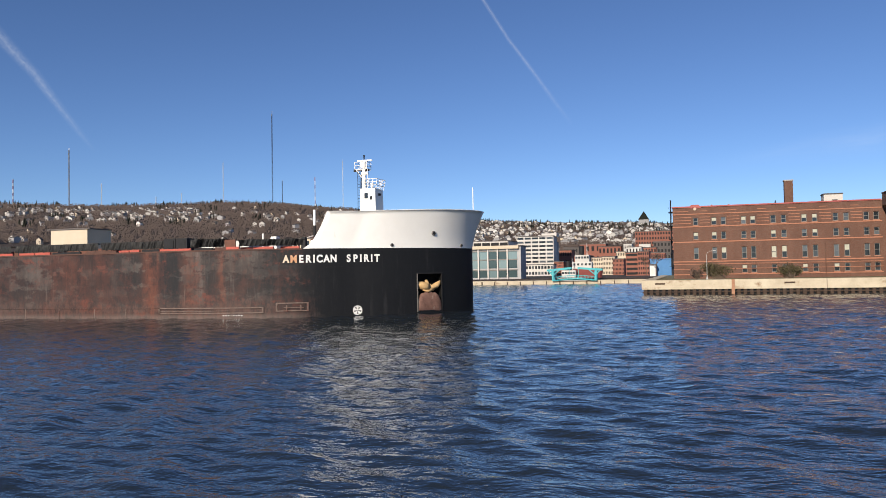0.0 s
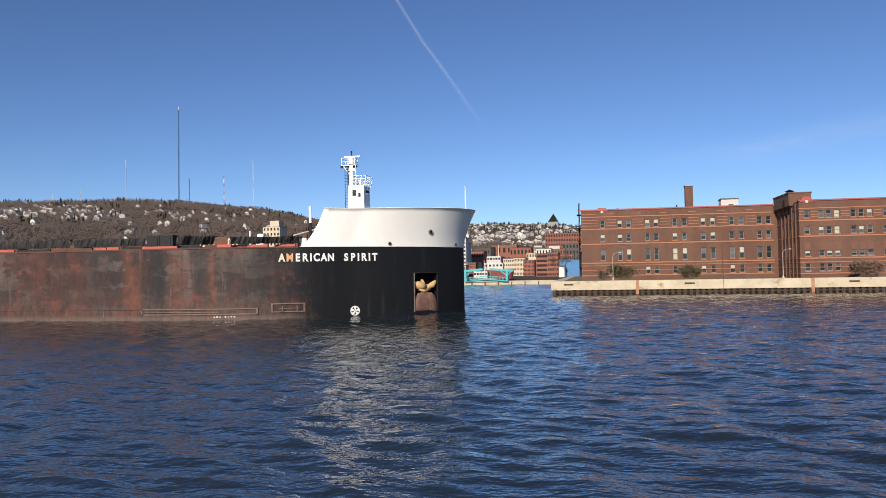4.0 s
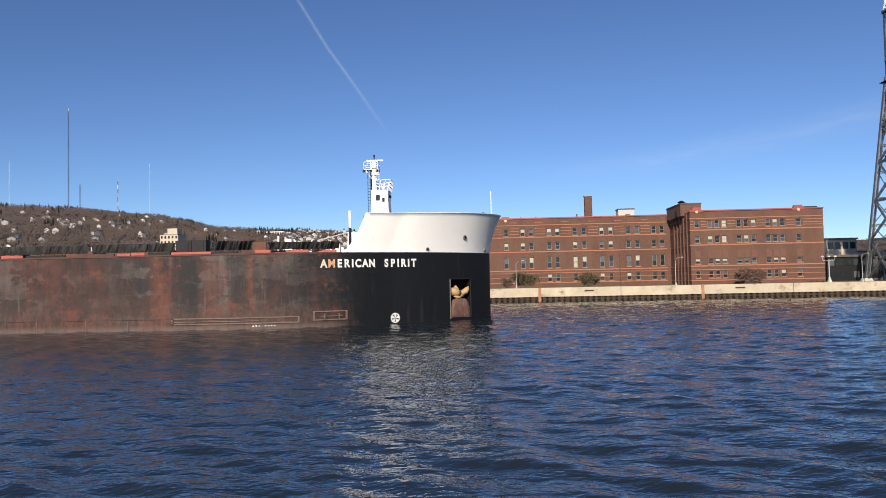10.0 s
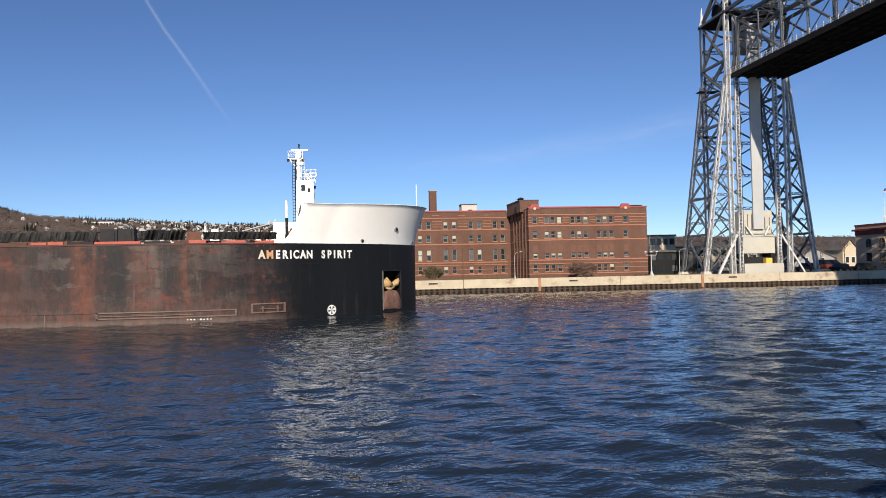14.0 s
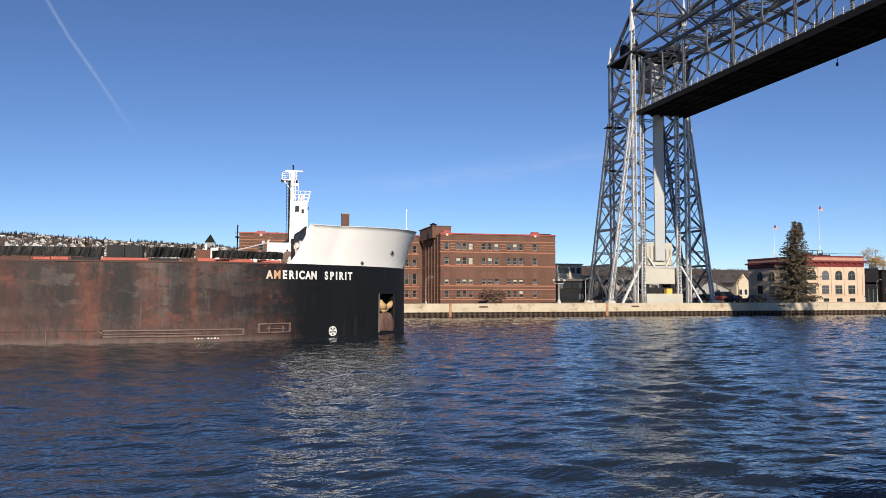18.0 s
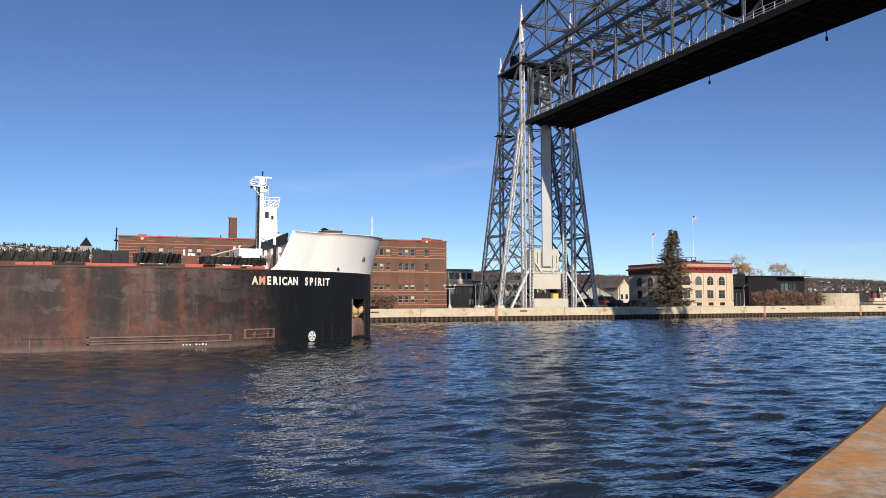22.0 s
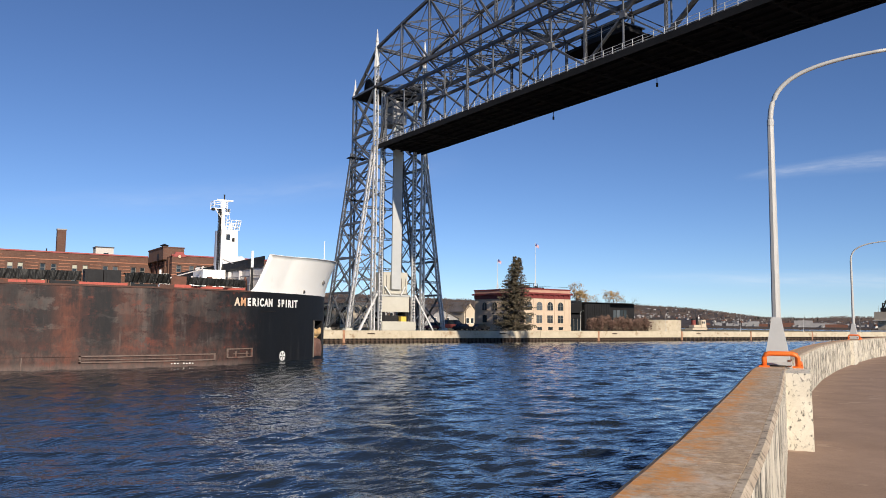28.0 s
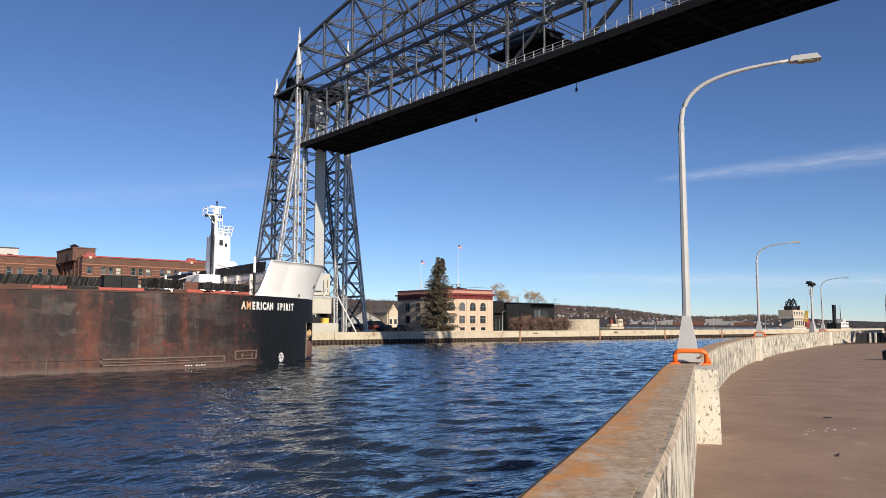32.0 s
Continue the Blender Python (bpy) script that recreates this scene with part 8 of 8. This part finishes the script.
        part("balance_beam", Shape().beam((x - 1.8 * k, y - 1.4, 4.3), (x + 5.5 * k, y - 1.4, 4.9), 0.5, 0.6).beam((x - 1.8 * k, y + 1.4, 4.3), (x + 5.5 * k, y + 1.4, 4.9), 0.5, 0.6), "teal", br)
        part("brace", Shape().beam((x, y - 1.4, 2.6), (x + 2.2 * k, y - 1.4, 4.5), 0.3).beam((x, y - 1.4, 2.6), (x - 1.4 * k, y - 1.4, 4.3), 0.3), "teal", br)
        part("hanger", Shape().beam((x + 5.3 * k, y - 1.4, 4.8), (x + 5.3 * k, y - 1.4, 1.6), 0.12), "teal", br)
    n = 12
    xa, xb = at(-9.2, y), at(-6.3, y)
    for yy in (y - 1.3, y + 1.3):
        pts = [(xa + (xb - xa) * i / n, yy, 1.05 + 0.5 * math.sin(math.pi * i / n)) for i in range(n + 1)]
        low = Shape().tube(pts, 0.2, 6)
        top = Shape().tube([(p[0], p[1], p[2] + 1.1) for p in pts], 0.09, 6)
        part("girder", low, "teal", br)
        part("handrail", top, "teal", br)
        for a in pts:
            part("rail_post", Shape().beam(a, (a[0], a[1], a[2] + 1.1), 0.1), "teal", br)
    part("walkway_deck", Shape().box(xa, xb, y - 1.2, y + 1.2, 1.0, 1.12), "slab", br)
    # boats in the slip
    boat("museum_ship", "dark red moored museum ship with white houses and a black funnel", at(-6.95, 262), 262, 11, 5, 4.6, "shipred", 2)
    boat("tour_boat", "white two-deck tour boat moored in the slip", at(-8.0, 258), 258, 8, 4, 1.8, "housewhite", 1)


def boat(name, label, x, y, ln, wd, hull_h, mat, decks, funnel=True, yellow=False):
    ob = thing(name, label, "boat", (x, y, 0))
    lo = [(-ln / 2, -wd / 2 * 0.8), (ln * 0.25, -wd / 2 * 0.8), (ln * 0.42, -wd * 0.2), (ln * 0.46, 0), (ln * 0.42, wd * 0.2), (ln * 0.25, wd / 2 * 0.8), (-ln / 2, wd / 2 * 0.8)]
    hi = [(-ln / 2 - 0.2, -wd / 2), (ln * 0.28, -wd / 2), (ln * 0.47, -wd * 0.25), (ln * 0.53, 0), (ln * 0.47, wd * 0.25), (ln * 0.28, wd / 2), (-ln / 2 - 0.2, wd / 2)]
    part("hull", Shape().hexa(lo, -0.5, hull_h, hi), mat, ob)
    part("bulwark", Shape().hexa(hi, hull_h, hull_h + 0.15), "black", ob)
    z = hull_h + 0.15
    for d in range(decks):
        a, b = -ln * (0.38 - 0.08 * d), ln * (0.2 - 0.07 * d)
        house = part("deckhouse", Shape().box(a, b, -wd * 0.36, wd * 0.36, z, z + 2.3), "housewhite", ob)
        for k in range(5):
            xx = a + (b - a) * (k + 0.5) / 5
            part("window", Shape().box(xx - 0.35, xx + 0.35, -wd * 0.36 - 0.05, -wd * 0.36 + 0.05, z + 1.1, z + 1.8), "glass", house)
        z += 2.3
    if funnel:
        part("funnel", Shape().tube([(-ln * 0.12, 0, z - 0.2), (-ln * 0.12, 0, z + 3.2)], [0.9, 0.8], 14), "black", ob, "black funnel")
    part("mast", Shape().tube([(ln * 0.05, 0, z), (ln * 0.05, 0, z + 4)], [0.12, 0.06], 6), "steel", ob)
    return ob


town()

def tug():
    ob = boat("tug", "cream tug with a dark red and black funnel behind the pier", 201.5, 158, 8.2, 3, 2.9, "beige", 0, False)
    part("fender", Shape().box(-4.3, 4.3, -1.62, -1.5, 2.0, 2.35), "black", ob, "black rubber fender")
    house = part("wheelhouse", Shape().hexa([(0.6, -1.1), (3.0, -1.1), (3.0, 1.1), (0.6, 1.1)], 3.05, 5.5, [(0.7, -1.0), (2.7, -1.0), (2.7, 1.0), (0.7, 1.0)]), "beige", ob, "cream wheelhouse")
    for x in (0.95, 1.75):
        part("window", Shape().box(x, x + 0.55, -1.1, -0.95, 4.3, 5.0), "glass", house)
    part("engine_casing", Shape().box(-2.9, 0.6, -0.9, 0.9, 3.05, 3.9), "beige", ob)
    part("funnel", Shape().tube([(-1.9, 0, 3.9), (-2.0, 0, 5.4)], [0.75, 0.7], 12), "shipred", ob, "dark red funnel")
    part("funnel_top", Shape().tube([(-2.0, 0, 5.4), (-2.02, 0, 5.9)], [0.72, 0.68], 12), "black", ob, "black funnel top")
    part("capstan", Shape().tube([(-0.1, 0, 3.9), (-0.1, 0, 6.3)], [0.45, 0.3], 8), "black", ob, "black deck gear")
    part("lantern", Shape().box(0.0, 0.7, -0.3, 0.3, 5.9, 6.3), "housewhite", ob)
    part("signal_mast", Shape().tube([(-0.9, 0, 3.9), (-0.9, 0, 7.6)], [0.09, 0.04], 6), "black", ob)


tug()


def dredge():
    ob = boat("dredge", "cream workboat with a black deck crane moored beyond the pier", 308.5, 152, 15, 7, 2.6, "housewhite", 0, False)
    low = part("lower_house", Shape().box(-4.2, 4.6, -2.6, 2.6, 2.7, 6.2), "beige", ob, "cream lower deckhouse with dark openings")
    for i in range(5):
        part("opening", Shape().box(-3.7 + i * 1.65, -2.7 + i * 1.65, -2.66, -2.5, 3.4, 5.3), "glass", low)
    part("gallery", Shape().box(-6.2, 5.2, -3.4, 3.4, 6.2, 6.4), "housewhite", ob)
    top = part("deckhouse", Shape().box(-5.9, 3.4, -3, 3, 6.4, 9.6), "beige", ob, "cream deckhouse")
    for i in range(4):
        part("window", Shape().box(-5.2 + i * 2.1, -4.2 + i * 2.1, -3.06, -2.9, 7.8, 8.9), "glass", top)
    part("crane_house", Shape().box(-3.8, 0.4, -1.6, 1.6, 9.6, 11.2), "black", ob, "black crane house")
    for k in (-0.8, 0.8):
        part("crane_leg", Shape().beam((-3.2, k, 11.2), (-0.6, k, 14.2), 0.4), "black", ob)
        part("crane_leg", Shape().beam((-0.6, k, 14.2), (2.8, k, 10.4), 0.4), "black", ob)
        part("crane_stay", Shape().beam((-2.0, k, 13.6), (1.6, k, 13.2), 0.3), "black", ob)
        part("crane_stay", Shape().beam((-1.6, k, 11.0), (0.8, k, 13.8), 0.25), "black", ob)
    part("winch", Shape().tube([(1.2, -1.0, 10.3), (1.2, 1.0, 10.3)], 0.8, 12), "black", ob)
    for x in (3.2, 4.8):
        part("ladder", Shape().beam((x, -3.2, 5.0), (x + 1.6, -3.2, 9.4), 0.7, 0.12), "yellow", ob, "yellow slanting ladder")
    for x, top in ((-5.6, 12.2), (3.0, 11.4), (6.4, 10.2)):
        part("pole_mast", Shape().tube([(x, 1.5, 6.4), (x, 1.5, top)], [0.12, 0.05], 6), "frame", ob, "thin mast on the deckhouse")
    for i in range(9):
        part("gallery_rail", Shape().tube([(-6.0 + i * 1.35, -3.35, 6.4), (-6.0 + i * 1.35, -3.35, 7.4)], 0.05, 4), "housewhite", ob)
    part("gallery_rail", Shape().tube([(-6.1, -3.35, 7.4), (5.1, -3.35, 7.4)], 0.05, 4), "housewhite", ob)
    for k in (-0.9, 0.9):
        part("crane_stay", Shape().beam((-3.6, k, 10.6), (-3.4, k, 13.0), 0.35), "black", ob)
        part("crane_stay", Shape().beam((-3.4, k, 13.0), (1.8, k, 12.4), 0.3), "black", ob)
    part("funnel", Shape().tube([(4.2, 0.5, 6.4), (4.2, 0.5, 11.0)], [0.9, 0.7], 12), "black", ob, "black funnel")
    for x, h, mat in ((7.0, 5.2, "frame"), (9.9, 4.6, "black"), (11.6, 6.2, "frame"), (13.0, 4.2, "housewhite"), (14.6, 5.4, "black")):
        part("deck_gear", Shape().hexa([(x - 0.6, -0.8), (x + 0.6, -0.8), (x + 0.6, 0.8), (x - 0.6, 0.8)], 2.0, h, [(x - 0.35, -0.5), (x + 0.35, -0.5), (x + 0.35, 0.5), (x - 0.35, 0.5)]), mat, ob, "tangled deck gear")
    part("white_mast", Shape().tube([(13.4, 0, 2.5), (13.4, 0, 14.0)], [0.16, 0.08], 6).beam((12.4, 0, 11.5), (14.4, 0, 11.5), 0.12), "housewhite", ob, "white signal mast")
    part("spud", Shape().tube([(5.6, 0, 3), (5.6, 0, 11.5)], 0.4, 10), "black", ob, "upright black spud")
    part("red_gear", Shape().tube([(8.5, -1, 2.2), (8.5, -1, 4.5), (8.5, -1, 6.4)], [1.8, 2.2, 1.2], 10), "shipred", ob, "red deck gear")
    b2 = boat("workboat", "small cream workboat with a tall black stack beyond the pier", 353, 152, 13, 5, 2.4, "beige", 1, False)
    part("stack", Shape().tube([(-7, 0, 0), (-7, 0, 12.4)], 0.8, 12), "black", b2, "tall black stack")
    part("gear", Shape().box(-10, -5.5, -2, 2, 1.0, 4.4), "black", b2)
    part("wheelhouse", Shape().hexa([(-2, -1.4), (1.2, -1.4), (1.2, 1.4), (-2, 1.4)], 4.8, 6.3, [(-1.8, -1.2), (0.9, -1.2), (0.9, 1.2), (-1.8, 1.2)]), "housewhite", b2)
    part("signal_mast", Shape().tube([(-1.0, 0, 6.3), (-1.0, 0, 12.4)], [0.16, 0.07], 6).beam((-1.9, 0, 10.2), (-0.1, 0, 10.2), 0.12), "black", b2, "black signal mast with a yard")


dredge()


# ---- radio masts on the ridge ----
def radio_mast(az, top, r, striped=False, paint="frame", w=1.5):
    x, y, z = spot(r, az)
    h = 4 + r * math.tan(radians(top)) - z
    ob = thing("radio_mast", "tall red and white lattice radio mast on the ridge" if striped else "tall thin guyed radio mast on the ridge", "radio mast", (x, y, z))
    n = 8
    for k in range(n):
        a, b = h * k / n, h * (k + 1) / n
        s = Shape()
        for i, j in ((-1, -1), (1, -1), (0, 1)):
            s.beam((i * w / 2, j * w / 2, a), (i * w / 2, j * w / 2, b), w * 0.3)
        for m in range(6):
            za, zb = a + (b - a) * m / 6, a + (b - a) * (m + 1) / 6
            s.beam((-w / 2, -w / 2, za), (w / 2, -w / 2, zb), w * 0.14).beam((w / 2, -w / 2, za), (0, w / 2, zb), w * 0.14)
        part("section", s, ("shipred" if k % 2 else "housewhite") if striped else paint, ob)
    part("antenna", Shape().tube([(0, 0, h * 0.98), (0, 0, h * 1.03)], 0.5, 6), "housewhite", ob)


radio_mast(-29.97, 11.75, 2150, False, "charcoal", 2.1)
radio_mast(-29.27, 6.95, 2150, False, "charcoal", 1.6)
radio_mast(-43.5, 8.7, 2150, False, "frame", 2.0)
for az, top in ((-26.9, 7.25), (-46.8, 6.6)):
    radio_mast(az, top, 2150, True, w=1.7)
# pale masts: the haze before them is put into their colour
for az, top in ((-33.45, 8.2), (-24.85, 8.4), (-41.5, 6.5), (-36.3, 6.0), (-38.0, 5.7)):
    radio_mast(az, top, 2150, False, "slab", 1.4)


# ---- things on the walkway ----
def walkway_litter():
    rnd = random.Random(6)
    s = Shape()
    for _ in range(46):
        cx, cy = rnd.choice(((6.3, 1.7), (7.2, 2.6), (9.5, 3.0), (5.0, 1.2), (12, 5.5), (8.1, 2.2)))
        x, y, r = cx + rnd.gauss(0, 0.35), cy + rnd.gauss(0, 0.3), rnd.uniform(0.012, 0.035)
        n = 7
        s.add([(x + r * rnd.uniform(0.6, 1.5) * math.cos(6.283 * i / n), y + r * rnd.uniform(0.6, 1.3) * math.sin(6.283 * i / n), 2.404) for i in range(n)], [tuple(range(n))])
    alone("bird_droppings", s, "letter", "white bird droppings spotted on the walkway", "droppings", kind="stuff")
    for x, y, a in ((9.8, 4.3, 20), (6.0, 2.5, 70), (13.5, 6.1, -15)):
        alone("twig", Shape().tube([(-0.09, 0, 0.012), (0.0, 0.012, 0.016), (0.11, 0, 0.012)], [0.008, 0.01, 0.005], 5), "black", "dark twig lying on the walkway", "twig", (x, y, 2.4), a)
    bin_ = thing("litter_bin", "dark metal litter bin at the walkway's edge", "litter bin", (37.35, 14.05, 2.4))
    part("drum", Shape().tube([(0, 0, 0), (0, 0, 0.03), (0, 0, 0.36)], [0.26, 0.28, 0.3], 16), "black", bin_)
    part("lid", Shape().tube([(0, 0, 0.36), (0, 0, 0.42), (0, 0, 0.46)], [0.32, 0.26, 0.1], 16), "black", bin_)
    # black stand-in for the sheet piling and water lying in the bridge's shadow
    gate = thing("pile_screen", "dark screen standing for shaded sheet piling past the wall's end, with pale posts", "screen", (66.4, 27.4, 2.4), -8)
    for i in range(22):
        part("sheet_pile", Shape().hexa([(i * 0.6, 0), (i * 0.6 + 0.56, 0), (i * 0.6 + 0.4, 0.18), (i * 0.6 + 0.16, 0.18)], -0.02, 0.86), "black", gate)
    for x in (1.5, 2.3):
        part("post", Shape().tube([(x, -0.2, 0), (x, -0.2, 0.9)], 0.1, 8), "cream", gate)
    # brown strip draws the shadow line along the walkway's edge
    part("kerb", Shape().box(-8, 13, -0.9, -0.5, -0.02, 0.07), "pile", gate)


walkway_litter()


# ---- vapour trails ----
def sky_dir(az, el, r=4300):
    a, e = radians(az), radians(el)
    return Vector((math.sin(a) * math.cos(e), math.cos(a) * math.cos(e), math.sin(e))) * r + Vector((0, 0, 4))


def ribbon(name, label, mat, points, widths):
    """A flat band of vapour through the points (azimuth, elevation), widths in degrees."""
    pts = [sky_dir(*p) for p in points]
    me = bpy.data.meshes.new(name)
    v, uv = [], []
    for i, p in enumerate(pts):
        t = (pts[min(i + 1, len(pts) - 1)] - pts[max(i - 1, 0)]).normalized()
        side = t.cross(p.normalized()).normalized() * (4300 * radians(widths[i]) / 2)
        v += [tuple(p - side), tuple(p + side)]
    f = [(2 * i, 2 * i + 2, 2 * i + 3, 2 * i + 1) for i in range(len(pts) - 1)]
    me.from_pydata(v, [], f)
    layer = me.uv_layers.new(name="UVMap")
    for poly in me.polygons:
        for li, vi in zip(poly.loop_indices, poly.vertices):
            layer.data[li].uv = ((vi // 2) / (len(pts) - 1), float(vi % 2))
    me.materials.append(mat)
    ob = new(name, me)
    ob.visible_shadow = False
    tagged(ob, label, "cloud", kind="structure")


TRAIL = vapour("trail_vapour", 0.9, 0.24, (14, 2, 1), 0.08, 0.55)
CIRRUS = vapour("cirrus_vapour", 0.9, 0.3, (5, 2.5, 1), 0.25, 0.75)
ribbon("vapour_trail", "thin white aircraft vapour trail", TRAIL, [(-16.9, 23.5), (-14.11, 19.76), (-12.26, 16.97), (-10.6, 14.8), (-9.0, 12.52), (-7.6, 10.6)], [0.4, 0.38, 0.38, 0.42, 0.5, 0.55])
ribbon("vapour_trail", "broad fading white aircraft vapour trail", TRAIL, [(-51, 19), (-47.54, 15.58), (-45.58, 13.52), (-43.39, 10.6), (-41.8, 8.6)], [1.2, 1.1, 0.9, 0.7, 0.5])
ribbon("cirrus_streak", "thin streak of white cirrus", CIRRUS, [(54.5, 10.2), (58, 10.5), (64, 10.75), (70, 11.0), (78, 11.4)], [0.7, 1.2, 1.7, 2.0, 2.4])
ribbon("cirrus_streak", "faint low band of cirrus", CIRRUS, [(45, 3.4), (56, 3.1), (64, 2.9), (72, 2.7), (80, 2.6)], [1.0, 1.6, 2.0, 2.0, 1.5])
HAZE = vapour("thin_cirrus_vapour", 0.9, 0.1, (5, 2.5, 1), 0.25, 0.75)
ribbon("cirrus_streak", "faint low band of cirrus", HAZE, [(2, 7.2), (12, 8.2), (20, 9.2), (28, 10.5), (36, 12)], [1.8, 2.8, 3.2, 3.5, 3.5])


def motions():
    """The ship glides out along the canal and edges slowly away from the camera; the ripples run in along the canal."""
    rows = []
    for t in (0, 2, 4, 6, 8, 10, 12, 14, 16, 18, 20, 22, 24, 26, 28, 30, 32):
        rows.append((t, pose(-21.9 + 2.13 * t - 0.0006 * t * t, 79.6 + 0.1815 * t - 0.00381 * t * t, 0)))
    walk(ship, rows)
    ripples = bpy.data.objects["water"]
    walk(ripples, [(t, pose(6.9 - 0.43 * t, 6.7 - 0.42 * t, 0)) for t in (0, 4, 8, 12, 16, 20, 24, 28, 32)])


motions()
